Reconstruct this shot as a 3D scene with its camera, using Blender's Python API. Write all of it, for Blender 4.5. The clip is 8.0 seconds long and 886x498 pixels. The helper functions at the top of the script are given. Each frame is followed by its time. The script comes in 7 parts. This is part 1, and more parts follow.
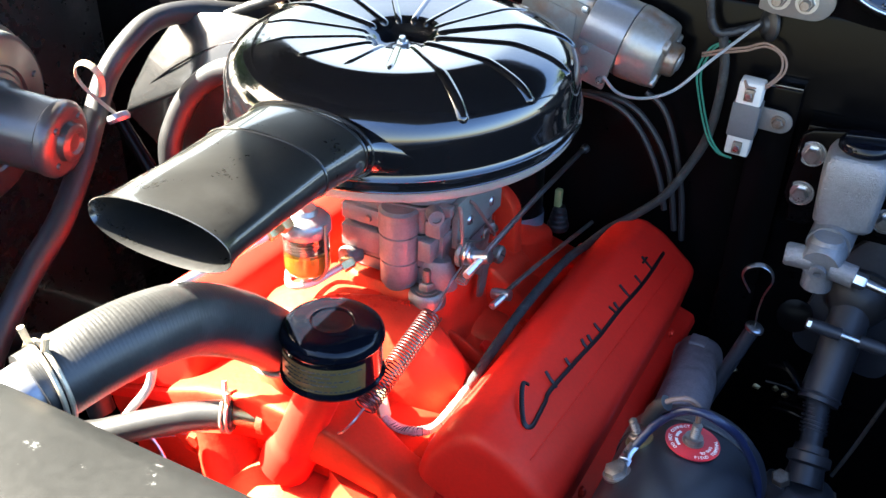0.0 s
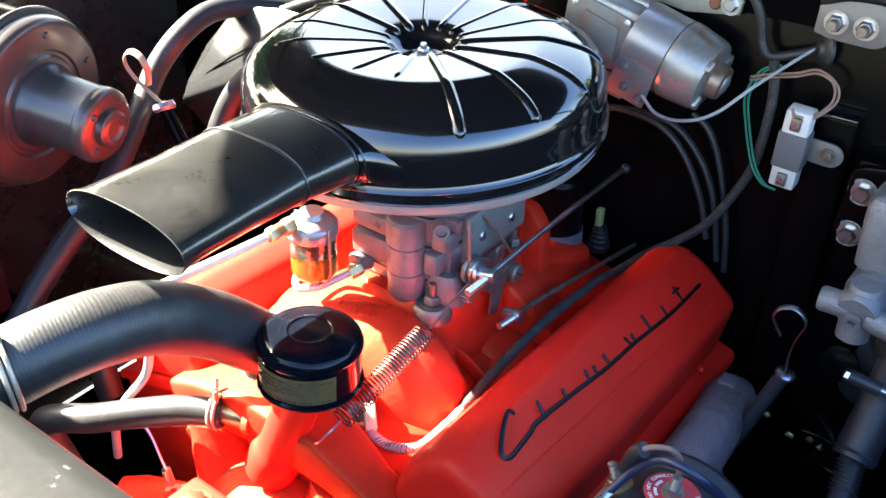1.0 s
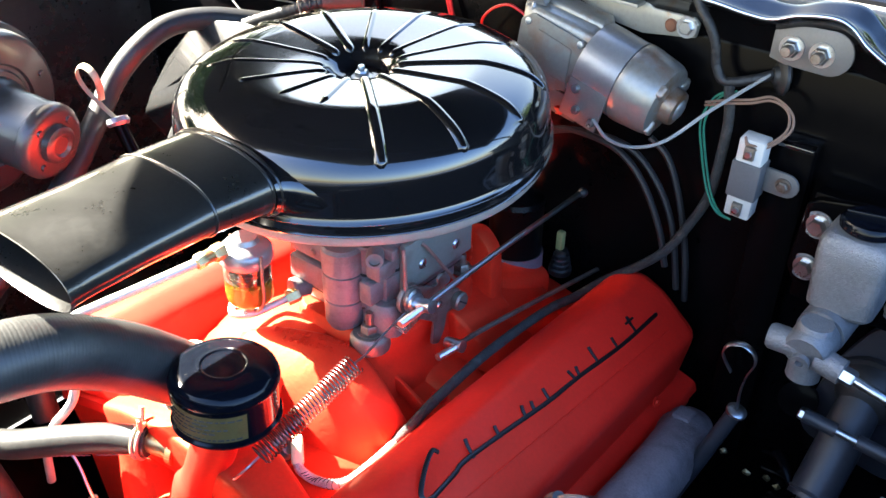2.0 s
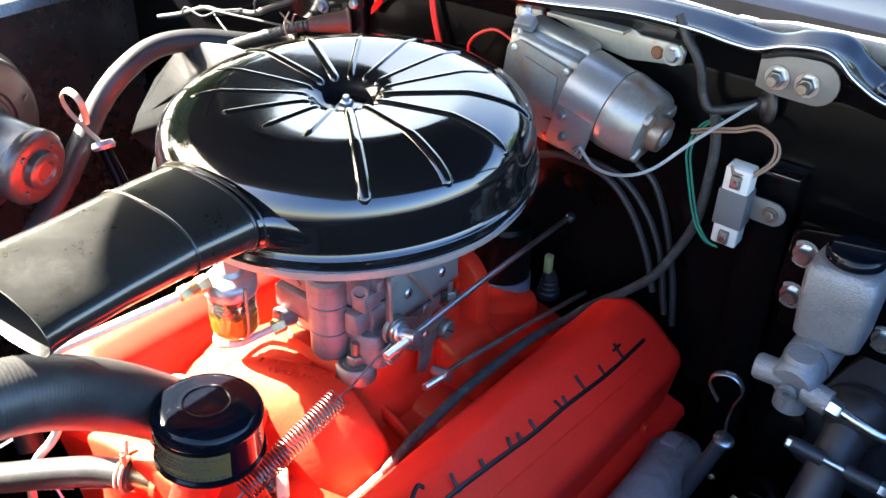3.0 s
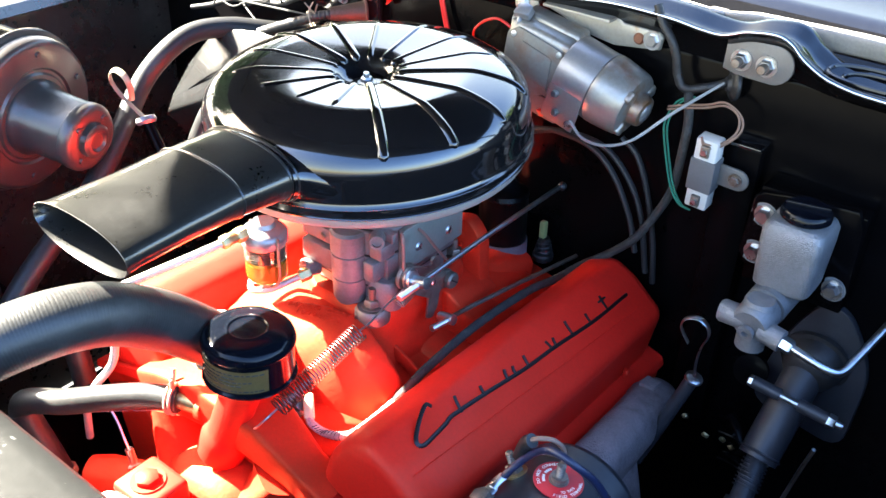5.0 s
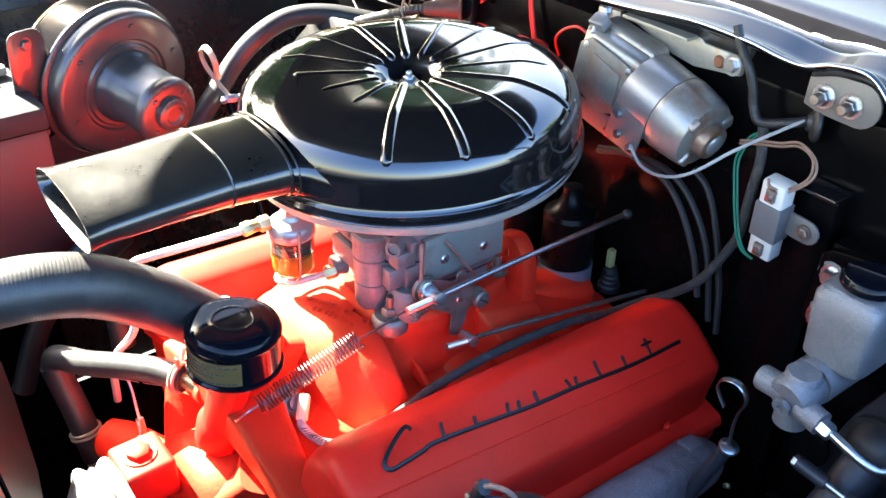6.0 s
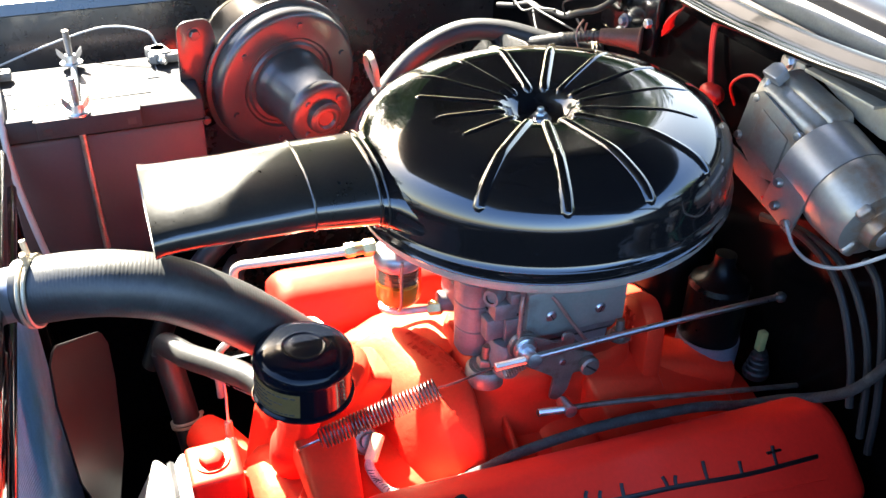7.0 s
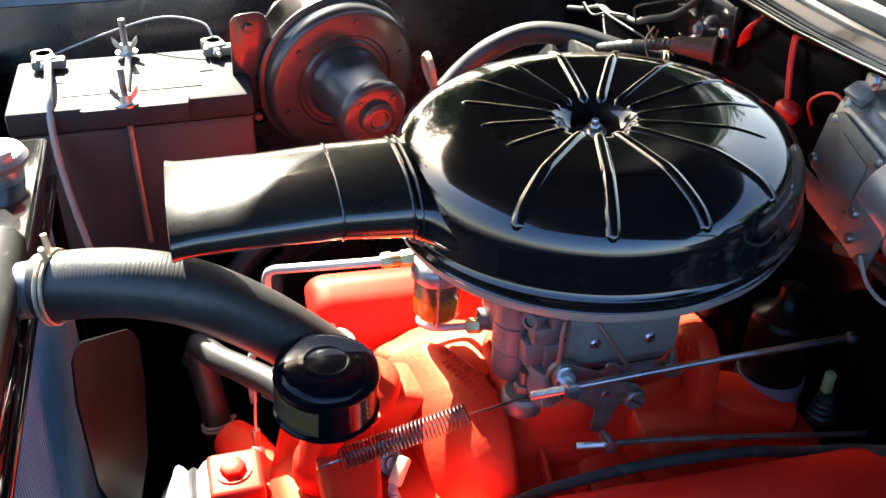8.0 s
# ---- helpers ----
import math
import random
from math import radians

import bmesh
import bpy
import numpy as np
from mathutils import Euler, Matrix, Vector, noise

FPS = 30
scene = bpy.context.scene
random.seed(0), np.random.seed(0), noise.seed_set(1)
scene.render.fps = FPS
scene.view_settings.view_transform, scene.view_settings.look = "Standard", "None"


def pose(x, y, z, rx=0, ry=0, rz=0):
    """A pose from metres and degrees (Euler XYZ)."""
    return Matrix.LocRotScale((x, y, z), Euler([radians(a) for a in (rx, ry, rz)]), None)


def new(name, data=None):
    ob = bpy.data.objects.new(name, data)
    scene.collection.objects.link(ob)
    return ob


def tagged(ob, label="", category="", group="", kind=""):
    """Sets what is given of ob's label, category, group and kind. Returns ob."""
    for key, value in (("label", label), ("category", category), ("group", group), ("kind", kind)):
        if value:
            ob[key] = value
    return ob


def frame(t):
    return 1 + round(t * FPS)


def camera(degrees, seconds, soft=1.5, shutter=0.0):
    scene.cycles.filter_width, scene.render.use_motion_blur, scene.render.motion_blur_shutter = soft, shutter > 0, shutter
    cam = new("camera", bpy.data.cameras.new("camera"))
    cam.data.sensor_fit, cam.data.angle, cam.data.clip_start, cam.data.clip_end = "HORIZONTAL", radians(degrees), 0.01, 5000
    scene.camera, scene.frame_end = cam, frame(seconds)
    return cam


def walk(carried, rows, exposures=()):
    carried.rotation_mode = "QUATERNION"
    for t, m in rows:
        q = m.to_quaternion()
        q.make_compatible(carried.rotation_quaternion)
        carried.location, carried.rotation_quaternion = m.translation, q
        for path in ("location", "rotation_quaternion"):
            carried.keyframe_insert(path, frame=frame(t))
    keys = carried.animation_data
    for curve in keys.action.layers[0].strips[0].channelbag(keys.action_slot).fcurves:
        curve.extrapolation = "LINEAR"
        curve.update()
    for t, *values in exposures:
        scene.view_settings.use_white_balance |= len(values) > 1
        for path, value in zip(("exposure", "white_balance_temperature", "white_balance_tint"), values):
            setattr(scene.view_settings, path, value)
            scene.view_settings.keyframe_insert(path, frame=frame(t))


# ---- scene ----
cam = camera(50.8, 8.0)
EXPOSURE = 4.45
# seconds, eye, turn
PATH = [
    (0.0, 0.4377, -0.0167, 1.4075, 57.771, -1.415, 27.836),
    (0.5, 0.4781, 0.0213, 1.4128, 57.476, -1.359, 33.102),
    (1.0, 0.5146, 0.0684, 1.4117, 57.308, -1.304, 36.471),
    (1.5, 0.5381, 0.1074, 1.4139, 57.109, -1.228, 37.979),
    (2.0, 0.5581, 0.1503, 1.4228, 57.169, -1.224, 38.289),
    (2.2, 0.5630, 0.1639, 1.4270, 57.327, -1.308, 38.195),
    (3.3, 0.5498, 0.1692, 1.4463, 57.120, -1.330, 37.712),
    (3.5, 0.5549, 0.1630, 1.4414, 57.045, -1.403, 37.576),
    (4.0, 0.5744, 0.1277, 1.4483, 57.142, -1.398, 37.165),
    (4.5, 0.5705, 0.0550, 1.4699, 57.127, -1.399, 36.743),
    (4.7, 0.5857, 0.0411, 1.4782, 57.198, -1.542, 36.777),
    (5.8, 0.7337, 0.2018, 1.4663, 56.937, -1.296, 49.509),
    (6.0, 0.7208, 0.2303, 1.4651, 56.745, -1.328, 52.628),
    (6.5, 0.7142, 0.3003, 1.4654, 56.582, -1.237, 61.430),
    (7.0, 0.7020, 0.3783, 1.4592, 56.584, -1.051, 69.147),
    (7.5, 0.6830, 0.4092, 1.4458, 56.510, -1.184, 72.511),
    (8.0, 0.6641, 0.4258, 1.4415, 56.530, -1.095, 74.710),
]
walk(cam, [(t, pose(x, y, z, a, b, c)) for t, x, y, z, a, b, c in PATH], [(0.0, EXPOSURE), (4.0, EXPOSURE + 0.15), (6.2, EXPOSURE + 0.3), (7.0, EXPOSURE - 0.15), (8.0, EXPOSURE - 1.0)])
# ---- world, sun, exposure ----
SUN_DIR = Vector((-0.746, -0.145, 0.649)).normalized()
world = bpy.data.worlds.new("sky")
scene.world = world
world.use_nodes = True
wn = world.node_tree.nodes
sky = wn.new("ShaderNodeTexSky")
sky.sky_type = 'NISHITA'
sky.sun_disc = False
sky.dust_density = 2.0
sky.air_density = 1.0
sky.ozone_density = 0.6
sky.sun_elevation = math.asin(SUN_DIR.z)
sky.sun_rotation = math.atan2(SUN_DIR.x, SUN_DIR.y)
# the haze is creamy low on the sun's side, the sky bluer overhead and away from the sun
up = wn.new("ShaderNodeVectorMath")
up.operation = 'DOT_PRODUCT'
up.inputs[1].default_value = (0.45, -0.05, 1.0)
world.node_tree.links.new(wn.new("ShaderNodeTexCoord").outputs["Generated"], up.inputs[0])
haze = wn.new("ShaderNodeValToRGB")
haze.color_ramp.elements[0].position, haze.color_ramp.elements[1].position = 0.25, 0.80
haze.color_ramp.elements[0].color, haze.color_ramp.elements[1].color = (0.84, 0.76, 0.62, 1), (0.57, 0.74, 0.97, 1)
world.node_tree.links.new(up.outputs["Value"], haze.inputs[0])
tint = wn.new("ShaderNodeMix")
tint.data_type, tint.blend_type = 'RGBA', 'MULTIPLY'
tint.inputs[0].default_value = 1.0
world.node_tree.links.new(sky.outputs[0], tint.inputs[6])
world.node_tree.links.new(haze.outputs[0], tint.inputs[7])
world.node_tree.links.new(tint.outputs[2], wn["Background"].inputs[0])
wn["Background"].inputs[1].default_value = 0.074
sun = new("sun", bpy.data.lights.new("sun", 'SUN'))
sun.data.energy = 4.6
sun.data.angle = radians(0.55)
sun.data.color = (1.0, 0.94, 0.80)
sun.rotation_euler = SUN_DIR.to_track_quat("Z", "Y").to_euler()


# ---- geometry helpers ----
WHERE = {}


def thing(name, at, label, category, group="", kind=""):
    ob = new(name)
    ob.empty_display_size = 0.02
    ob.location = at
    WHERE[ob.name] = Vector(at)
    return tagged(ob, label, category, group, kind)


def link_mesh(name, bm, material, parent=None, label="", category="", group="", kind="", smooth=True, angle=40):
    bmesh.ops.recalc_face_normals(bm, faces=bm.faces)
    lo = Vector([min(v.co[i] for v in bm.verts) for i in range(3)])
    hi = Vector([max(v.co[i] for v in bm.verts) for i in range(3)])
    c = Vector(((lo.x + hi.x) / 2, (lo.y + hi.y) / 2, lo.z if parent is None else (lo.z + hi.z) / 2))
    bmesh.ops.translate(bm, verts=bm.verts, vec=-c)
    if smooth:
        for f in bm.faces:
            f.smooth = True
        for e in bm.edges:
            if len(e.link_faces) == 2 and e.calc_face_angle(0) > radians(angle):
                e.smooth = False
    me = bpy.data.meshes.new(name)
    bm.to_mesh(me)
    bm.free()
    for m in (material if isinstance(material, (list, tuple)) else [material]):
        me.materials.append(m)
    ob = new(name, me)
    if parent is not None:
        ob.parent = parent
        ob.location = c - WHERE[parent.name]
    else:
        ob.location = c
    WHERE[ob.name] = c
    return tagged(ob, label, category, group, kind)


def part(name, bm, material, parent, label="", smooth=True, angle=40):
    return link_mesh(name, bm, material, parent, label, smooth=smooth, angle=angle)


def join(*bms):
    out = bmesh.new()
    for b in bms:
        me = bpy.data.meshes.new("tmp")
        b.to_mesh(me)
        b.free()
        out.from_mesh(me)
        bpy.data.meshes.remove(me)
    return out


def frame_to(at, axis, up=(0, 0, 1)):
    """A matrix at a place whose z runs along axis."""
    z = Vector(axis).normalized()
    u = Vector(up)
    x = u.cross(z)
    if x.length < 1e-4:
        x = Vector((1, 0, 0)).cross(z)
        if x.length < 1e-4:
            x = Vector((0, 1, 0)).cross(z)
    x.normalize()
    y = z.cross(x)
    m = Matrix((x, y, z)).transposed().to_4x4()
    m.translation = Vector(at)
    return m


def lathe(profile, m=Matrix(), seg=32, wobble=None):
    """Revolves (radius, height) points round z, then places them by m."""
    bm = bmesh.new()
    rings = []
    for r, z in profile:
        if r < 1e-5:
            rings.append([bm.verts.new(m @ Vector((0, 0, z)))])
        else:
            ring = []
            for i in range(seg):
                a = 2 * math.pi * i / seg
                k = wobble(a, r, z) if wobble else 0.0
                ring.append(bm.verts.new(m @ Vector(((r) * math.cos(a), (r) * math.sin(a), z + k))))
            rings.append(ring)
    for a, b in zip(rings, rings[1:]):
        for i in range(seg):
            j = (i + 1) % seg
            if len(a) == 1 and len(b) == 1:
                continue
            if len(a) == 1:
                bm.faces.new((a[0], b[j], b[i]))
            elif len(b) == 1:
                bm.faces.new((a[i], a[j], b[0]))
            else:
                bm.faces.new((a[i], a[j], b[j], b[i]))
    return bm


def spline(points, n=8):
    p = [Vector(q) for q in points]
    if len(p) < 3:
        return [p[0].lerp(p[1], i / n) for i in range(n + 1)]
    p = [2 * p[0] - p[1]] + p + [2 * p[-1] - p[-2]]
    out = []
    for i in range(1, len(p) - 2):
        a, b, c, d = p[i - 1:i + 3]
        for k in range(n):
            t = k / n
            out.append(0.5 * (2 * b + (c - a) * t + (2 * a - 5 * b + 4 * c - d) * t * t + (3 * b - a - 3 * c + d) * t ** 3))
    out.append(p[-2])
    return out


def spline_2d(points, n=5):
    """The same smooth curve for (r, z) pairs."""
    return [(q.x, q.z) for q in spline([(r, 0.0, z) for r, z in points], n)]


def tube(points, radius, seg=10, n=8, flat=1.0, smooth=True, caps=True):
    """A tube along a curve. radius: a number, or a function of the way along from 0 to 1."""
    pts = spline(points, n) if smooth else [Vector(q) for q in points]
    bm = bmesh.new()
    rings = []
    prev = None
    length = [0.0]
    for a, b in zip(pts, pts[1:]):
        length.append(length[-1] + (b - a).length)
    for i, p in enumerate(pts):
        d = (pts[min(i + 1, len(pts) - 1)] - pts[max(i - 1, 0)]).normalized()
        if prev is None:
            u = Vector((0, 0, 1)) if abs(d.z) < 0.9 else Vector((1, 0, 0))
            x = (u - d * u.dot(d)).normalized()
        else:
            x = (prev - d * prev.dot(d)).normalized()
        prev = x
        y = d.cross(x)
        s = length[i] / max(length[-1], 1e-6)
        r = radius(s) if callable(radius) else radius
        rings.append([bm.verts.new(p + x * (r * flat * math.cos(2 * math.pi * k / seg)) + y * (r * math.sin(2 * math.pi * k / seg))) for k in range(seg)])
    for a, b in zip(rings, rings[1:]):
        for k in range(seg):
            bm.faces.new((a[k], a[(k + 1) % seg], b[(k + 1) % seg], b[k]))
    if caps:
        bm.faces.new(list(reversed(rings[0])))
        bm.faces.new(rings[-1])
    return bm


def loft(sections, caps=True):
    """Skins closed rings of equal length."""
    bm = bmesh.new()
    rings = [[bm.verts.new(Vector(p)) for p in s] for s in sections]
    n = len(rings[0])
    for a, b in zip(rings, rings[1:]):
        for k in range(n):
            bm.faces.new((a[k], a[(k + 1) % n], b[(k + 1) % n], b[k]))
    if caps:
        bm.faces.new(list(reversed(rings[0])))
        bm.faces.new(rings[-1])
    return bm


def bevelled(bm, width, segments=2, angle=30):
    bm.normal_update()
    edges = [e for e in bm.edges if len(e.link_faces) == 2 and e.calc_face_angle(0) > radians(angle)]
    bmesh.ops.bevel(bm, geom=edges, offset=width, segments=segments, affect='EDGES', profile=0.5, clamp_overlap=True)
    return bm


def box(size, m=Matrix(), bevel=0.0, segments=2):
    bm = bmesh.new()
    bmesh.ops.create_cube(bm, size=1.0)
    bmesh.ops.scale(bm, vec=size, verts=bm.verts)
    if bevel:
        bevelled(bm, bevel, segments)
    bmesh.ops.transform(bm, matrix=m, verts=bm.verts)
    return bm


def span(lo, hi, bevel=0.0, segments=2):
    lo, hi = Vector(lo), Vector(hi)
    return box(hi - lo, Matrix.Translation((lo + hi) / 2), bevel, segments)


def plate(outline, depth, m=Matrix(), bevel=0.0, segments=1):
    """A flat outline (x, y) with thickness along z."""
    bm = bmesh.new()
    f = bm.faces.new([bm.verts.new((x, y, 0)) for x, y in outline])
    g = bmesh.ops.extrude_face_region(bm, geom=[f])
    bmesh.ops.translate(bm, verts=[v for v in g["geom"] if isinstance(v, bmesh.types.BMVert)], vec=(0, 0, depth))
    bmesh.ops.recalc_face_normals(bm, faces=bm.faces)
    if bevel:
        bevelled(bm, bevel, segments)
    bmesh.ops.transform(bm, matrix=m, verts=bm.verts)
    return bm


def ring_outline(rx, ry, n=24, power=2.0, cx=0.0, cy=0.0):
    out = []
    for i in range(n):
        a = 2 * math.pi * i / n
        c, s = math.cos(a), math.sin(a)
        out.append((cx + rx * math.copysign(abs(c) ** (2 / power), c), cy + ry * math.copysign(abs(s) ** (2 / power), s)))
    return out


def hexagon(r, depth, m, washer=0.0, stud=0.0):
    """A hex head, with its washer and the end of its stud where it has them."""
    bms = []
    prof = [(0, depth), (r * 0.82, depth), (r, depth * 0.8), (r, 0.0), (0, 0.0)]
    bms.append(lathe(prof, m, seg=6))
    if washer:
        bms.append(lathe([(0, 0.0012), (washer, 0.0012), (washer, -0.0006), (0, -0.0006)], m, seg=20))
    if stud:
        bms.append(lathe([(0, depth + stud), (r * 0.42, depth + stud), (r * 0.5, depth + stud * 0.8), (r * 0.5, depth * 0.6)], m, seg=12))
    return join(*bms)


def hose_clamp(points, radius, r=0.0016, m=None):
    return tube(points, r)


def ring_tube(m, radius, r, seg=28, s2=8, squash=1.0, arc=1.0):
    n = seg
    pts = [m @ Vector((radius * math.cos(2 * math.pi * arc * i / n), radius * math.sin(2 * math.pi * arc * i / n), 0)) for i in range(n + 1)]
    return tube(pts, r, s2, smooth=False, flat=squash)


# ---- materials ----
def material(name, color, rough=0.5, metal=0.0, vary=0.15, scale=30.0, bump=0.0, bump_scale=200.0, coat=0.0, spots=None, rough_vary=0.1, spot_scale=12.0, spot_edge=(0.55, 0.7), coat_rough=0.05, spec=0.5, sheen=(1.0, 1.0, 1.0)):
    """A surface with variation at two scales. spots: a second colour in worn or stained patches."""
    m = bpy.data.materials.new(name)
    m.use_nodes = True
    nt = m.node_tree
    n, l = nt.nodes, nt.links
    b = n["Principled BSDF"]
    b.inputs["Metallic"].default_value = metal
    b.inputs["Specular IOR Level"].default_value = spec
    b.inputs["Specular Tint"].default_value = (*sheen, 1)
    b.inputs["Coat Weight"].default_value = coat
    b.inputs["Coat Roughness"].default_value = coat_rough
    tc = n.new("ShaderNodeNewGeometry").outputs["Position"]
    big = n.new("ShaderNodeTexNoise")
    big.inputs["Scale"].default_value = scale
    big.inputs["Detail"].default_value = 6
    l.new(tc, big.inputs["Vector"])
    fine = n.new("ShaderNodeTexNoise")
    fine.inputs["Scale"].default_value = scale * 12
    fine.inputs["Detail"].default_value = 3
    l.new(tc, fine.inputs["Vector"])
    mixn = n.new("ShaderNodeMix")
    mixn.data_type = 'FLOAT'
    mixn.inputs[0].default_value = 0.4
    l.new(big.outputs["Fac"], mixn.inputs[2])
    l.new(fine.outputs["Fac"], mixn.inputs[3])
    ramp = n.new("ShaderNodeValToRGB")
    ramp.color_ramp.elements[0].position = 0.3
    ramp.color_ramp.elements[1].position = 0.7
    ramp.color_ramp.elements[0].color = (*[max(c * (1 - vary), 0.0) for c in color], 1)
    ramp.color_ramp.elements[1].color = (*[min(c * (1 + vary), 1.0) for c in color], 1)
    l.new(mixn.outputs[0], ramp.inputs[0])
    col = ramp.outputs[0]
    if spots:
        sp = n.new("ShaderNodeTexNoise")
        sp.inputs["Scale"].default_value = spot_scale
        sp.inputs["Detail"].default_value = 8
        sp.inputs["Roughness"].default_value = 0.65
        l.new(tc, sp.inputs["Vector"])
        cr = n.new("ShaderNodeMapRange")
        cr.inputs[1].default_value, cr.inputs[2].default_value = spot_edge
        l.new(sp.outputs["Fac"], cr.inputs[0])
        mx = n.new("ShaderNodeMix")
        mx.data_type = 'RGBA'
        l.new(cr.outputs[0], mx.inputs[0])
        l.new(col, mx.inputs[6])
        mx.inputs[7].default_value = (*spots, 1)
        col = mx.outputs[2]
    l.new(col, b.inputs["Base Color"])
    rr = n.new("ShaderNodeMapRange")
    rr.inputs[3].default_value = max(rough - rough_vary, 0.02)
    rr.inputs[4].default_value = min(rough + rough_vary, 1.0)
    l.new(mixn.outputs[0], rr.inputs[0])
    l.new(rr.outputs[0], b.inputs["Roughness"])
    if bump:
        bn = n.new("ShaderNodeTexNoise")
        bn.inputs["Scale"].default_value = bump_scale
        bn.inputs["Detail"].default_value = 4
        l.new(tc, bn.inputs["Vector"])
        bp = n.new("ShaderNodeBump")
        bp.inputs["Strength"].default_value = bump
        bp.inputs["Distance"].default_value = 0.002
        l.new(bn.outputs["Fac"], bp.inputs["Height"])
        l.new(bp.outputs[0], b.inputs["Normal"])
    return m


# yellow-orange specular tint (sheen) imitates the overexposed yellow of sunlit red paint
ENGINE = material("engine_orange_red_enamel", (0.82, 0.019, 0.012), 0.50, vary=0.1, scale=20, bump=0.08, bump_scale=90, coat=0.05, coat_rough=0.14, spec=0.55, sheen=(1.0, 0.60, 0.28))
CAST = material("engine_paint_on_rough_casting", (0.60, 0.017, 0.009), 0.56, vary=0.14, scale=26, bump=0.22, bump_scale=160, spec=0.85, sheen=(1.0, 0.70, 0.24), spots=(0.56, 0.016, 0.009), spot_scale=18, spot_edge=(0.5, 0.72))
SATINCAP = material("satin_black_cap_paint", (0.003, 0.004, 0.007), 0.13, vary=0.3, scale=20, rough_vary=0.04, bump=0.02, bump_scale=60, spec=0.2)
GLOSS = material("gloss_black_enamel", (0.006, 0.006, 0.007), 0.12, vary=0.2, scale=14, rough_vary=0.05, coat=1.0, bump=0.05, bump_scale=14)
COWLPAINT = material("black_cowl_paint", (0.005, 0.005, 0.006), 0.1, vary=0.25, scale=10, rough_vary=0.04, bump=0.03, bump_scale=20, spec=0.35, coat=0.12, coat_rough=0.03)
DUSTY = material("dusty_black_enamel", (0.014, 0.0137, 0.013), 0.3, vary=0.4, scale=26, spots=(0.05, 0.048, 0.044), spot_scale=75, spot_edge=(0.66, 0.74), coat=1.0, coat_rough=0.07, spec=0.4, bump=0.12, bump_scale=35)
BODY = material("black_body_paint", (0.0022, 0.0020, 0.0023), 0.16, vary=0.3, scale=9, spots=(0.03, 0.03, 0.03), spot_scale=90, spot_edge=(0.72, 0.76), bump=0.04, bump_scale=60, spec=0.06)
# black paint lightened to grey, standing in for hazy glare over the fender
FENDER = material("glare_lifted_black_fender_paint", (0.025, 0.0243, 0.0235), 0.28, vary=0.4, scale=8, coat=0.6, coat_rough=0.1, bump=0.2, bump_scale=14, spots=(0.06, 0.058, 0.055), spot_scale=20, spot_edge=(0.55, 0.8))
STICKER = material("faded_sticker", (0.036, 0.034, 0.032), 0.6, vary=0.12, scale=40)
SUPPORT = material("dusty_satin_black_panel", (0.010, 0.0103, 0.010), 0.5, vary=0.3, scale=12, spots=(0.10, 0.10, 0.097), spot_scale=42, spot_edge=(0.65, 0.675), bump=0.03, bump_scale=300, spec=0.34)
RUBBER = material("black_rubber", (0.016, 0.016, 0.017), 0.48, vary=0.3, scale=25, bump=0.1, bump_scale=300, spots=(0.035, 0.035, 0.034), spot_scale=20, spot_edge=(0.6, 0.85))
SEAL = material("weathered_grey_seal", (0.20, 0.188, 0.165), 0.7, vary=0.25, scale=30, bump=0.15, bump_scale=200)
WIRE = material("dark_cloth_cable", (0.03, 0.03, 0.03), 0.7, vary=0.5, scale=60, bump=0.4, bump_scale=500)
CARB = material("weathered_zinc_casting", (0.20, 0.178, 0.176), 0.5, metal=0.35, vary=0.2, scale=30, bump=0.25, bump_scale=300, spots=(0.12, 0.09, 0.08), spot_scale=40, spot_edge=(0.5, 0.8))
COILCAN = material("coil_black_paint", (0.003, 0.003, 0.0035), 0.3, vary=0.3, scale=20, spec=0.12)
COILBAND = material("dark_bluish_clamp_steel", (0.20, 0.21, 0.26), 0.4, metal=0.5, vary=0.2, scale=30)
SIDEPLATE = material("grey_green_machined_zinc", (0.22, 0.225, 0.20), 0.5, metal=0.3, vary=0.15, scale=25, bump=0.06, spots=(0.15, 0.12, 0.10), spot_scale=30, spot_edge=(0.55, 0.8))
RODRED = material("reddish_tarnished_rod", (0.30, 0.16, 0.13), 0.45, metal=0.5, vary=0.25, scale=60)
ALLOY = material("dull_aluminium", (0.28, 0.287, 0.305), 0.36, metal=0.6, vary=0.12, scale=20, bump=0.08, spots=(0.33, 0.25, 0.2), spot_scale=25, spot_edge=(0.62, 0.8))
CASTALU = material("cast_aluminium", (0.215, 0.218, 0.226), 0.44, metal=0.5, vary=0.2, scale=25, bump=0.7, bump_scale=620)
STEEL = material("zinc_plated_steel", (0.55, 0.56, 0.57), 0.3, metal=1.0, vary=0.2, scale=40, spots=(0.3, 0.24, 0.18), spot_scale=60, spot_edge=(0.6, 0.85))
TARNISH = material("tarnished_steel", (0.25, 0.22, 0.19), 0.5, metal=0.8, vary=0.3, scale=50, spots=(0.14, 0.07, 0.035), spot_scale=60, spot_edge=(0.5, 0.75), bump=0.1)
SPRINGM = material("dark_spring_steel", (0.13, 0.105, 0.105), 0.32, metal=0.85, vary=0.3, scale=60)
TINNED = material("pale_tinned_steel", (0.55, 0.53, 0.51), 0.45, metal=0.35, vary=0.15, scale=40, spots=(0.4, 0.35, 0.3), spot_scale=60, spot_edge=(0.6, 0.8))
BRASS = material("dull_brass", (0.45, 0.36, 0.18), 0.4, metal=0.9, vary=0.25, scale=50)
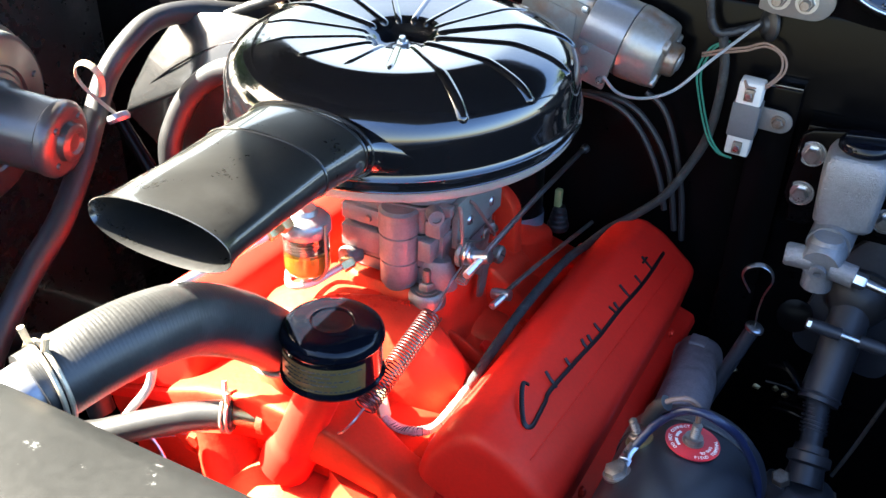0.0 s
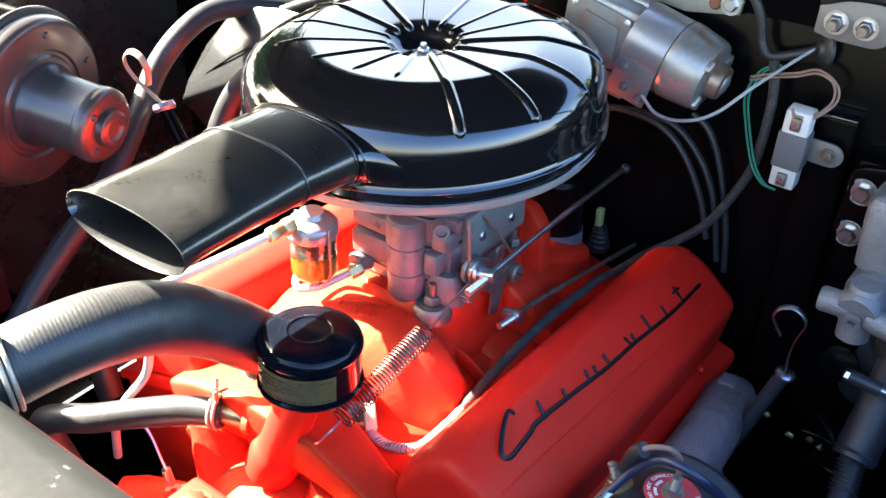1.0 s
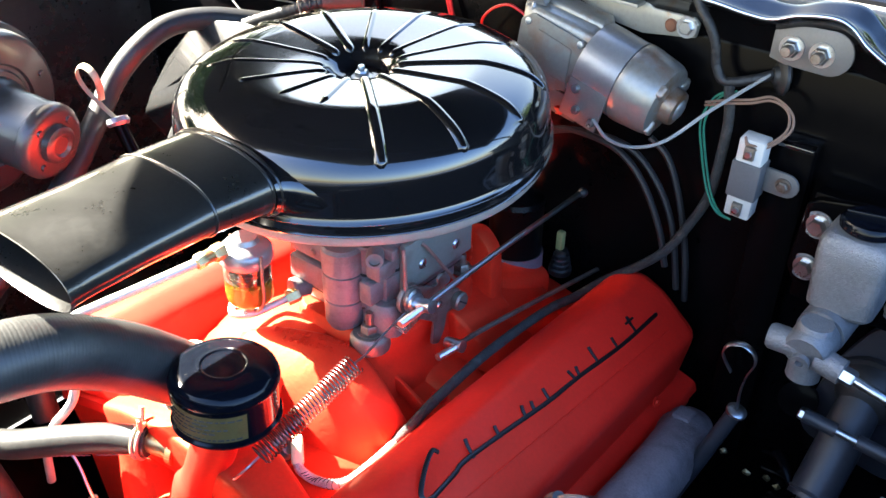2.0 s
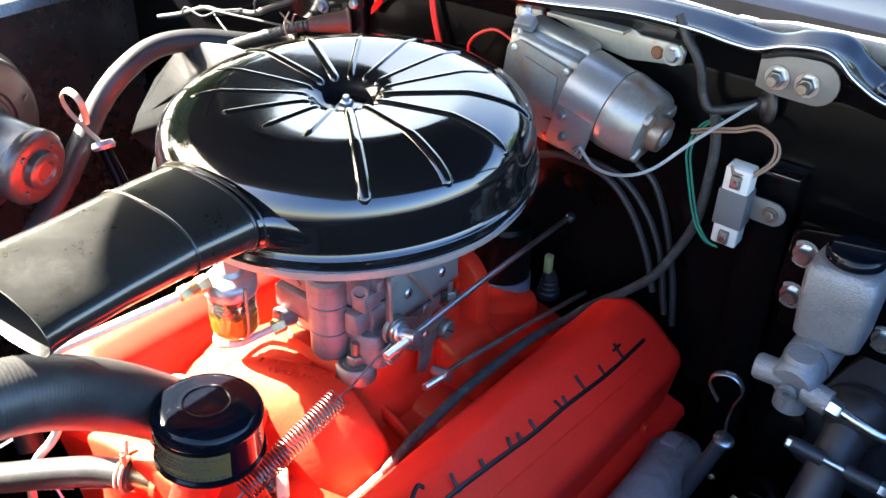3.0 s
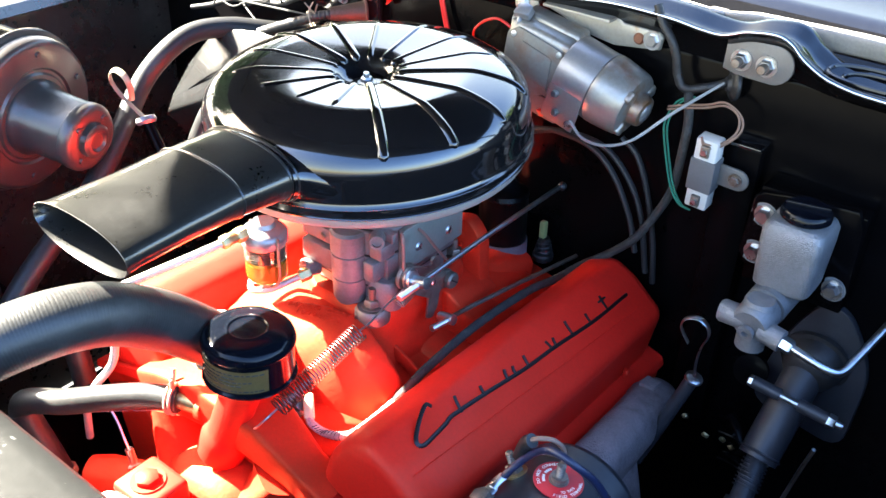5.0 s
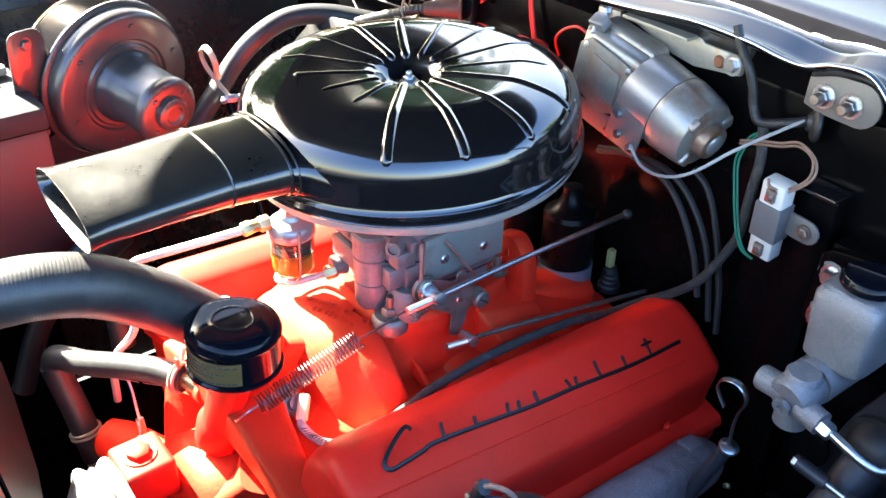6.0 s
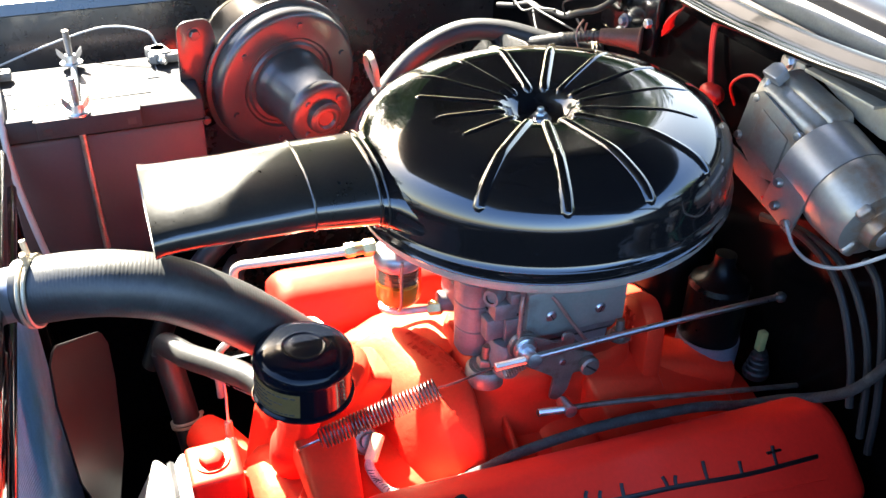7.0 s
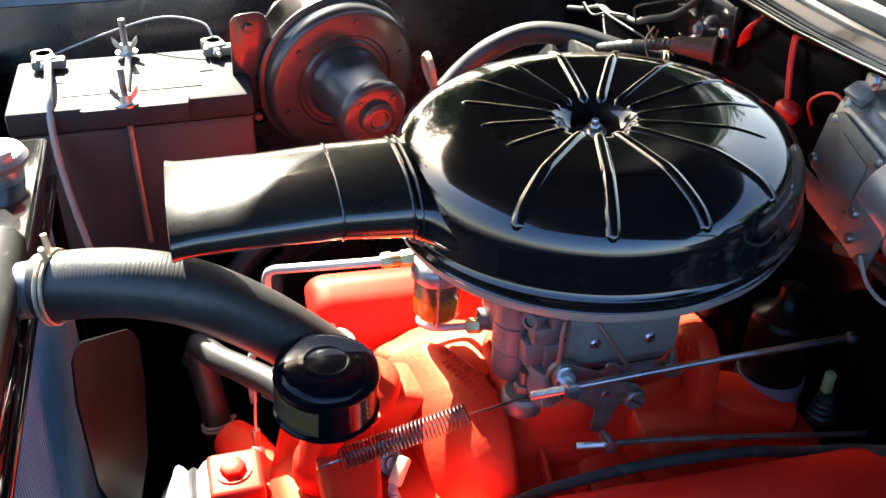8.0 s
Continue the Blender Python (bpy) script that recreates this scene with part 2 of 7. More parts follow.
BASE = material("grey_painted_base_ring", (0.33, 0.315, 0.29), 0.5, metal=0.3, vary=0.15, scale=30, spots=(0.22, 0.12, 0.06), spot_scale=45, spot_edge=(0.62, 0.72))
IRON = material("cast_iron_grey_mauve", (0.20, 0.165, 0.17), 0.6, metal=0.15, vary=0.3, scale=30, bump=0.6, bump_scale=400, spots=(0.11, 0.085, 0.085), spot_scale=35, spot_edge=(0.5, 0.7))
CERAMIC = material("white_ceramic", (0.55, 0.54, 0.51), 0.5, vary=0.06, scale=40, spots=(0.45, 0.4, 0.33), spot_scale=60, spot_edge=(0.66, 0.8))
GREYTAPE = material("grey_band", (0.10, 0.10, 0.105), 0.6, vary=0.15)
GREEN = material("green_wire", (0.01, 0.16, 0.10), 0.45, vary=0.15)
TAN = material("tan_wire", (0.20, 0.12, 0.085), 0.5, vary=0.15)
GREYWIRE = material("grey_wire", (0.30, 0.30, 0.30), 0.4, vary=0.15)
REDWIRE = material("red_plastic", (0.6, 0.02, 0.015), 0.4, vary=0.15)
WHITE = material("white_print", (0.75, 0.73, 0.7), 0.6, vary=0.08)
CREAM = material("cream_plastic", (0.74, 0.68, 0.36), 0.45, vary=0.1)
LABEL = material("gold_foil_label", (0.26, 0.17, 0.055), 0.45, metal=0.5, vary=0.2, scale=60)
INK = material("black_ink", (0.01, 0.01, 0.01), 0.5, vary=0.1)
BLACKPAINT = material("black_script_paint", (0.008, 0.006, 0.006), 0.4, vary=0.2)
BATTERY = material("dark_battery_plastic", (0.035, 0.022, 0.026), 0.5, vary=0.2, scale=20, bump=0.05)
BATTOP = material("dusty_grey_battery_top", (0.024, 0.022, 0.023), 0.6, vary=0.25, scale=25, spots=(0.031, 0.029, 0.028), spot_scale=20, spot_edge=(0.6, 0.8), spec=0.2)
FIN = material("radiator_fin", (0.26, 0.43, 0.58), 0.5, metal=0.2, vary=0.2)
GREYPAINT = material("bare_grey_aluminium_pulley", (0.45, 0.45, 0.45), 0.45, metal=0.5, vary=0.1)
FANPAINT = material("dark_fan_blade_paint", (0.010, 0.0085, 0.009), 0.45, vary=0.3, spec=0.2)
ASPHALT = material("asphalt", (0.05, 0.05, 0.05), 0.9, vary=0.3, scale=3, bump=0.5, bump_scale=80)
# mirror metal for the highlight line drawn along the cowl lip
GLINT = material("mirror_glint", (0.8, 0.8, 0.8), 0.08, metal=1.0, vary=0.03)


def glass_material(name, color, rough=0.03):
    m = bpy.data.materials.new(name)
    m.use_nodes = True
    b = m.node_tree.nodes["Principled BSDF"]
    b.inputs["Base Color"].default_value = (*color, 1)
    b.inputs["Transmission Weight"].default_value = 1.0
    b.inputs["Roughness"].default_value = rough
    b.inputs["IOR"].default_value = 1.47
    return m


GLASS = glass_material("clear_glass", (0.95, 0.93, 0.86))
FUEL = material("amber_fuel", (0.80, 0.46, 0.06), 0.25, vary=0.06, scale=60)


# ---- the car's panels and the ground ----
def sheet(name, bm, mat, label, category, smooth=True, kind="structure"):
    return link_mesh(name, bm, mat, None, label, category, kind=kind, smooth=smooth)


def structure():
    g = bmesh.new()
    bmesh.ops.create_grid(g, x_segments=8, y_segments=8, size=400.0)
    sheet("ground", g, ASPHALT, "grey asphalt ground under the parked car", "ground")
    # firewall with a shallow stiffening pillar
    sheet("wall_firewall", span((-0.72, 1.02, 0.30), (0.72, 1.045, 1.104), 0.004), BODY, "gloss black painted steel firewall behind the engine", "firewall")
    sheet("wall_fender_passenger", span((-0.735, -0.05, 0.30), (-0.715, 1.045, 1.03), 0.004), FENDER, "black inner fender panel beside the battery", "inner fender")
    sheet("wall_fender_driver", span((0.735, -0.30, 0.30), (0.755, 1.045, 1.025), 0.004), BODY, "black inner fender panel on the driver's side", "inner fender")
    # lip of the passenger fender, rolled over
    lip = [(-0.76, 1.035), (-0.70, 1.04), (-0.66, 1.03), (-0.655, 1.015), (-0.66, 1.012), (-0.71, 1.02), (-0.77, 1.015)]
    sheet("trim_fender_lip", loft([[(x, y, z) for x, z in lip] for y in (-0.05, 1.04)]), FENDER, "rolled black fender edge above the battery", "fender edge")
    crest = [(0.735, 1.015), (0.742, 1.032), (0.765, 1.040), (0.85, 1.045), (0.96, 1.025), (1.02, 0.975), (1.03, 0.875), (1.02, 0.875), (1.01, 0.965), (0.95, 1.013), (0.85, 1.033), (0.757, 1.026)]
    sheet("trim_fender_driver", loft([[(x, y, z) for x, z in crest] for y in (-0.30, 0.40, 1.045)]), FENDER, "black front fender top beside the engine bay", "fender")
    sheet("wall_baffle_passenger", span((-0.715, 0.14, 0.30), (-0.31, 0.155, 0.93), 0.003), BODY, "black sheet baffle beside the radiator", "baffle")
    sheet("wall_baffle_driver", span((0.29, 0.14, 0.30), (0.735, 0.155, 0.93), 0.003), BODY, "black sheet baffle beside the radiator", "baffle")
    sheet("floor_engine_bay", span((-0.71, -0.04, 0.28), (0.73, 1.02, 0.30)), BODY, "dark crossmember and tray below the engine", "tray")


def radiator_support():
    # top panel: a pressed channel that curves down towards the radiator
    prof = [(0.272, 0.960), (0.276, 1.000), (0.270, 1.009), (0.255, 1.014), (0.20, 1.022), (0.10, 1.030), (0.02, 1.034), (-0.02, 1.030), (-0.03, 1.01),
            (-0.026, 1.008), (0.02, 1.028), (0.10, 1.024), (0.20, 1.016), (0.250, 1.008), (0.264, 1.002), (0.268, 0.960)]
    secs = []
    for x in (-0.075, -0.05, 0.10, 0.30, 0.70):
        secs.append([(x, y - 0.010, z + 0.004) for y, z in prof])
    return secs


LIP = [(-0.72, 1.127), (-0.17, 1.127), (-0.05, 1.130), (0.065, 1.138), (0.15, 1.148), (0.22, 1.148), (0.26, 1.144), (0.286, 1.144), (0.311, 1.153), (0.34, 1.157), (0.357, 1.152), (0.376, 1.137), (0.41, 1.123), (0.48, 1.118), (0.72, 1.118)]


def cowl():
    c = thing("cowl", (0, 1.1, 1.10), "black cowl panel with wavy rolled edge and grey rubber seal", "cowl panel")
    line = spline([(x, 0.0, z) for x, z in LIP], 5)
    prof = [(1.002, -0.012), (0.9930, -0.007), (0.9875, -0.003), (0.9856, -0.0002), (0.9862, 0.0020), (0.9885, 0.0030), (0.9920, 0.0024), (0.997, -0.001), (1.005, -0.006), (1.014, -0.010), (1.026, -0.0115), (1.036, -0.009), (1.044, -0.003), (1.051, -0.001), (1.058, -0.004)]
    back = [(1.064, 1.120), (1.072, 1.117), (1.095, 1.117), (1.103, 1.126), (1.109, 1.142), (1.118, 1.150), (1.135, 1.152), (1.165, 1.150), (1.20, 1.156), (1.45, 1.190), (1.45, 1.180), (1.15, 1.10), (1.03, 1.09)]
    part("panel", loft([[(q.x, y, q.z + z) for y, z in prof] + [(q.x, y, z) for y, z in back] for q in line]), COWLPAINT, c)
    # the black lip's thin highlight, modelled as a bright strip
    part("edge_glint", tube([(q.x, 0.9858, q.z + 0.0012) for q in line], 0.0008, 8, smooth=False), GLINT, c, "bright strip standing in for the highlight on the flange edge")
    for a, b in ((-0.70, 0.229), (0.247, 0.70)):
        secs = []
        for i in range(13):
            x = a + (b - a) * i / 12
            e = 0.55 if i in (0, 12) else 1.0
            z = 1.1305 + 0.006 * max(0.0, min(1.0, (x - 0.2) / 0.2))
            secs.append([(x, 1.083 + u * e, z + v * e) for u, v in ring_outline(0.0105, 0.0115, 20, 3.4)])
        part("seal", loft(secs), SEAL, c, "weathered grey rubber cowl seal")
    part("seal_joint", bevelled(span((0.227, 1.073, 1.118), (0.249, 1.093, 1.1385)), 0.003), SEAL, c, "pale seal joint")
    rim = [(0.445 + x, 1.032 + y, 1.122 + 0.10 * y) for x, y in ring_outline(0.058, 0.022, 28, 2.6)]
    for k, (grow, r) in enumerate(((1.0, 0.0030), (0.72, 0.0022))):
        part("pocket_rim", tube([(0.445 + (x - 0.445) * grow, 1.032 + (y - 1.032) * grow, z - 0.004 * k) for x, y, z in rim + rim[:1]], r, 8, smooth=False), COWLPAINT, c)
    return c


def hood():
    # hinged at the cowl and raised by about thirty degrees; its side edge throws the shade over the engine
    h = thing("raised_hood", (0, 1.13, 1.165), "black hood raised on its hinges above the engine", "hood")
    a = radians(32.6)
    secs = []
    for x in (-0.70, -0.5, -0.25, 0.0, 0.25, 0.5, 0.70):
        bow = 0.05 * (1 - (x / 0.70) ** 2)
        base, tip = Vector((x, 1.000, 1.2786)), Vector((x, 0.86 - 1.2 * math.cos(a), 1.368 + 1.2 * math.sin(a)))
        up = Vector((0, math.sin(a), math.cos(a)))
        secs.append([base + up * bow, tip + up * bow, tip + up * (bow + 0.02), base + up * (bow + 0.02)])
    part("panel", loft(secs), BODY, h)
    for x in (-0.58, 0.58):
        part("hinge_arm", tube([(x, 1.16, 1.13), (x, 1.12, 1.20), (x, 1.02, 1.285), (x, 0.84, 1.41)], 0.012, 8, 4), BODY, h)
    return h


structure()
rs = thing("radiator_support", (0.30, 0.12, 0.95), "dusty grey-black radiator support panel with pale specks", "radiator support")
part("panel", loft(radiator_support()), SUPPORT, rs)
for x in (0.16, 0.42):
    part("fixing_bolt", hexagon(0.0065, 0.005, Matrix.Translation((x, 0.06, 1.034)), washer=0.009), SUPPORT, rs)
cowl()
hood()


# ---- engine ----
def en(x, y, z):
    """A place on the engine, which sits nose up by three degrees."""
    return Vector((x, y, z - (y - 0.75) * 0.052))


def rounded(points, radius, n=4):
    """Rounds the corners of a closed outline in 2D."""
    out = []
    k = len(points)
    for i in range(k):
        p0, p, p1 = Vector(points[i - 1]), Vector(points[i]), Vector(points[(i + 1) % k])
        a = p + (p0 - p).normalized() * min(radius, (p0 - p).length * 0.45)
        b = p + (p1 - p).normalized() * min(radius, (p1 - p).length * 0.45)
        for j in range(n + 1):
            t = j / n
            q = a * (1 - t) ** 2 + p * (2 * t * (1 - t)) + b * t * t
            out.append((q.x, q.y))
    return out


COVER = [(0.268, 0.722), (0.281, 0.796), (0.235, 0.8345), (0.205, 0.848), (0.175, 0.838), (0.152, 0.805), (0.140, 0.765)]
C_FACE, T_FACE = Vector((0.229, 0.556, 0.845)), Vector((0.246, 0.944, 0.8115))


def cover_bm(mirror):
    def X(x):
        return 0.05 - x if mirror else x
    ring = rounded(COVER, 0.010, 4)
    cx = sum(p[0] for p in ring) / len(ring)
    cz = sum(p[1] for p in ring) / len(ring)
    secs = []
    L0, L1 = 0.512, 0.992
    for y, s in ((L0, 0.72), (L0 + 0.0006, 0.80), (L0 + 0.002, 0.86), (L0 + 0.006, 0.93), (L0 + 0.013, 0.98), (L0 + 0.022, 1.0), (0.62, 1.0), (0.75, 1.0), (0.88, 1.0), (L1 - 0.022, 1.0),
                 (L1 - 0.013, 0.98), (L1 - 0.006, 0.93), (L1 - 0.002, 0.86), (L1 - 0.0006, 0.80), (L1, 0.72)):
        secs.append([en(X(cx + (x - cx) * s), y, cz - 0.02 + (z - cz + 0.02) * s) for x, z in ring])
    return loft(secs)


def face_point(s, h, lift=0.0):
    """A place on the cover's upper face: s along the script, h metres up the slope."""
    up = Vector((-0.77, 0.0, 0.64))
    nrm = Vector((0.64, 0.0, 0.77))
    p = C_FACE.lerp(T_FACE, s)
    q = en(0, p.y, 0).z
    # onto the flat face through its two edge lines
    a, b = Vector((0.281, 0.796)), Vector((0.222, 0.845))
    d = (b - a).normalized()
    w = (Vector((p.x, p.z - q)) - a).dot(d)
    f = a + d * (w + h)
    n2 = Vector((-d.y, d.x))
    if n2.x < 0:
        n2 = -n2
    f = f + n2 * lift
    return Vector((f.x, p.y, f.y + q))


def valve_cover(mirror, label):
    t = thing("valve_cover", en(-0.16 if mirror else 0.21, 0.75, 0.74), label, "valve cover", "valve covers of the engine")
    body = part("cover_body", cover_bm(mirror), ENGINE, t)

    def X(x):
        return 0.05 - x if mirror else x
    flange = rounded([(0.290, 0.706), (0.286, 0.720), (0.128, 0.771), (0.126, 0.757)], 0.004, 2)
    part("flange", loft([[en(X(x), y, z) for x, z in flange] for y in (0.508, 0.996)]), ENGINE, t)
    for y in (0.60, 0.906):
        m = frame_to(en(X(0.277), y, 0.742), (1 if not mirror else -1, 0, 0.25))
        part("hold_down_bolt", join(hexagon(0.004, 0.004, m, washer=0.006)), ENGINE, t)
    if not mirror:
        strokes = []

        def stroke(pts, r=0.0022):
            strokes.append(tube([face_point(s, h, 0.0004) for s, h in pts], r, 6, 6, flat=0.6))
        # swash that stands for the emblem: a hook, one long line and small ticks along it
        stroke([(0.105, 0.022), (0.095, 0.026), (0.070, 0.022), (0.035, 0.013), (0.008, 0.004), (0.004, -0.002), (0.02, -0.005), (0.06, -0.003), (0.11, 0.0), (0.15, 0.003), (0.3, 0.002), (0.45, 0.0), (0.6, 0.001), (0.8, 0.0), (1.0, 0.004)], 0.0024)
        for s, tall, lean in ((0.175, 0.018, 0.010), (0.27, 0.012, 0.006), (0.37, 0.012, 0.01), (0.405, 0.010, 0.008), (0.465, 0.013, 0.004), (0.58, 0.012, -0.006), (0.60, 0.011, 0.008), (0.685, 0.019, 0.004), (0.78, 0.013, 0.004), (0.88, 0.021, 0.006)):
            stroke([(s, 0.0), (s + lean * 0.4, tall * 0.6), (s + lean, tall)], 0.0018)
        stroke([(0.865, 0.015), (0.905, 0.016)], 0.0016)
        part("pressed_crease", tube([face_point(s, -0.022 + 0.004 * s, 0.0002) for s in [-0.06 + 0.118 * i for i in range(10)]], 0.0010, 6, 2, flat=0.5), ENGINE, body)
        part("emblem_swash", join(*strokes), BLACKPAINT, body, "black raised swash emblem")
    return t


def letter(ch, size, depth, m):
    """One solid character, its base at m."""
    cu = bpy.data.curves.new("letter", 'FONT')
    cu.body = ch
    cu.size = size
    cu.align_x = 'CENTER'
    cu.extrude = depth
    ob = bpy.data.objects.new("letter", cu)
    me = ob.to_mesh()
    bm = bmesh.new()
    bm.from_mesh(me)
    ob.to_mesh_clear()
    bpy.data.objects.remove(ob)
    bpy.data.curves.remove(cu)
    bmesh.ops.transform(bm, matrix=m, verts=bm.verts)
    return bm


def superellipse(c, u, v, ru, rv, n=20, power=2.6):
    return [Vector(c) + Vector(u) * x + Vector(v) * y for x, y in ring_outline(ru, rv, n, power)]


def runner(path, wide, tall, n=18, power=3.0):
    """A cast runner along path: each entry a place, with a half width and a half height."""
    pts = [Vector(p) for p in path]
    secs = []
    for i, p in enumerate(pts):
        d = (pts[min(i + 1, len(pts) - 1)] - pts[max(i - 1, 0)]).normalized()
        u = d.cross(Vector((0, 0, 1))).normalized()
        v = u.cross(d)
        secs.append(superellipse(p, u, v, wide[i], tall[i], n, power))
    return loft(secs)


def engine_block():
    t = thing("engine_block", (0.02, 0.75, 0.40), "orange-red painted cast-iron engine block and heads", "engine block")
    for mirror in (False, True):
        def X(x):
            return 0.05 - x if mirror else x
        head = rounded([(0.125, 0.74), (0.125, 0.765), (0.285, 0.712), (0.285, 0.690), (0.24, 0.60), (0.10, 0.66)], 0.006, 2)
        part("cylinder_head", loft([[en(X(x), y, z) for x, z in head] for y in (0.515, 0.99)]), CAST, t)
    blk = rounded([(-0.20, 0.66), (-0.08, 0.745), (0.13, 0.745), (0.25, 0.66), (0.20, 0.45), (-0.15, 0.45)], 0.01, 2)
    part("crankcase", loft([[en(x, y, z) for x, z in blk] for y in (0.505, 1.0)]), CAST, t)
    part("timing_cover", loft([[en(0.025 + x, y, 0.58 + z) for x, z in ring_outline(r, r * 1.05, 28)] for y, r in ((0.505, 0.115), (0.48, 0.112), (0.472, 0.10))]), ENGINE, t)
    # front faces of the heads with cast bosses
    for x in (0.155, -0.10):
        part("front_boss", join(loft([[en(x + a, y, 0.715 + b) for a, b in ring_outline(r, r * 0.8, 20, 2.6)] for y, r in ((0.52, 0.036), (0.500, 0.034), (0.496, 0.028))]),
                                hexagon(0.009, 0.007, frame_to(en(x, 0.497, 0.715), (0, -1, 0)))), CAST, t)
    return t


def intake_manifold():
    t = thing("intake_manifold", en(0.03, 0.75, 0.75), "orange-red cast intake manifold between the valve covers", "intake manifold")
    valley = rounded([(-0.10, 0.735), (-0.10, 0.768), (-0.03, 0.785), (0.09, 0.785), (0.15, 0.768), (0.15, 0.735)], 0.01, 3)
    part("valley_casting", bevelled(loft([[en(x, y, z) for x, z in valley] for y in (0.50, 0.985)]), 0.006, 2), CAST, t)
    # riser below the carburettor
    secs = []
    for z, rx, ry in ((0.765, 0.078, 0.118), (0.80, 0.070, 0.108), (0.830, 0.064, 0.098), (0.848, 0.066, 0.094), (0.856, 0.064, 0.092), (0.860, 0.060, 0.088)):
        secs.append([en(0.024 + x, 0.752 + y, z) for x, y in ring_outline(rx, ry, 28, 3.6)])
    part("carburettor_riser", loft(secs), CAST, t)
    # runners to the two heads, two to each side
    for y0, y1 in ((0.660, 0.605), (0.845, 0.905)):
        low = 0.018 if y0 > 0.75 else 0.0
        if low:
            part("runner", runner([en(0.035, y0 + 0.02, 0.822 - low), en(0.072, y0, 0.822 - low), en(0.108, y1 + 0.01, 0.790 - low), en(0.140, y1, 0.762 - low * 0.5), en(0.165, y1, 0.742)], [0.044, 0.044, 0.046, 0.047, 0.048], [0.026, 0.026, 0.024, 0.022, 0.022], n=30, power=5.0), CAST, t)
        part("runner", runner([en(0.015, y0 + 0.02, 0.825), en(-0.025, y0, 0.824), en(-0.066, y1 + 0.01, 0.802), en(-0.105, y1, 0.768), en(-0.12, y1, 0.75)], [0.044, 0.044, 0.046, 0.047, 0.048], [0.026, 0.026, 0.026, 0.026, 0.026], n=30, power=5.0), CAST, t)
    part("exhaust_crossover", runner([en(0.16, 0.755, 0.745), en(0.11, 0.755, 0.768), en(0.03, 0.755, 0.79), en(-0.05, 0.755, 0.785), en(-0.11, 0.755, 0.758)], [0.032] * 5, [0.020] * 5), CAST, t)
    # ridge that runs forward to the water neck
    part("front_ridge", runner([en(0.020, 0.640, 0.798), en(0.010, 0.605, 0.806), en(0.006, 0.575, 0.812), en(0.008, 0.545, 0.812), en(0.012, 0.525, 0.806)], [0.030, 0.030, 0.030, 0.032, 0.034], [0.026, 0.027, 0.028, 0.028, 0.030], n=32, power=5.0), CAST, t)
    # flat-topped front runner with the cast words, bending down to the head
    near = spline([(-0.040, 0.604, 0.850), (-0.021, 0.602, 0.861), (0.020, 0.610, 0.862), (0.047, 0.614, 0.860), (0.068, 0.617, 0.855), (0.096, 0.618, 0.842), (0.121, 0.621, 0.820), (0.150, 0.624, 0.784)], 4)
    far = spline([(-0.034, 0.624, 0.850), (-0.013, 0.628, 0.861), (0.029, 0.648, 0.862), (0.052, 0.654, 0.859), (0.070, 0.658, 0.854), (0.094, 0.658, 0.841), (0.121, 0.656, 0.816), (0.150, 0.655, 0.779)], 4)
    secs = []
    for p, q in zip(near, far):
        secs.append([p + Vector((-0.018, -0.044, -0.070)), p + Vector((-0.015, -0.036, -0.036)), p + Vector((-0.010, -0.026, -0.0225)), p + Vector((-0.004, -0.012, -0.0105)), p + Vector((0, -0.0015, -0.0035)), p + Vector((0, 0.004, 0.0)), q + Vector((0, -0.005, 0.0)), q + Vector((0, -0.0008, -0.0016)), q + Vector((0, 0.0012, -0.006)), q + Vector((0, 0.005, -0.024)), q + Vector((0, 0.010, -0.060))])
    top = part("lettered_runner", loft(secs), CAST, t, angle=50)
    for words, at, end in (("FIRING ORDER", (-0.004, 0.619, 0), (0.061, 0.650, 0)), ("18436572", (0.012, 0.6145, 0), (0.055, 0.634, 0))):
        a, b = Vector(at), Vector(end)
        for i, ch in enumerate(words):
            if ch == " ":
                continue
            p = a.lerp(b, i / (len(words) - 1))
            z = 0.862 - 0.16 * max(0.0, p.x - 0.030) - 0.45 * max(0.0, p.x - 0.062)
            turn = Matrix.Rotation(math.atan2(b.y - a.y, b.x - a.x), 4, 'Z')
            part("cast_figure", letter(ch, 0.0098, 0.0015, Matrix.Translation((p.x, p.y, z - 0.0002)) @ Matrix.Rotation(0.0 if p.x < 0.03 else 0.17, 4, 'Y') @ turn), CAST, top, smooth=False)
    # front water crossover
    part("water_crossover", runner([en(-0.115, 0.520, 0.752), en(-0.07, 0.515, 0.775), en(0.0, 0.512, 0.795), (0.075, 0.512, 0.800), en(0.125, 0.510, 0.768), en(0.16, 0.512, 0.748)], [0.028, 0.030, 0.031, 0.028, 0.022, 0.022], [0.022, 0.024, 0.026, 0.024, 0.016, 0.018], n=36, power=8.0), CAST, t)
    part("ramp", bevelled(loft([[en(x, y, z) for x, y, z in q] for q in ([(0.060, 0.780, 0.846), (0.060, 0.872, 0.840), (0.060, 0.878, 0.76), (0.060, 0.780, 0.76)], [(0.098, 0.775, 0.842), (0.096, 0.864, 0.824), (0.096, 0.874, 0.76), (0.098, 0.770, 0.76)], [(0.142, 0.800, 0.786), (0.140, 0.872, 0.780), (0.140, 0.880, 0.75), (0.142, 0.790, 0.75)])]), 0.004, 3), CAST, t)
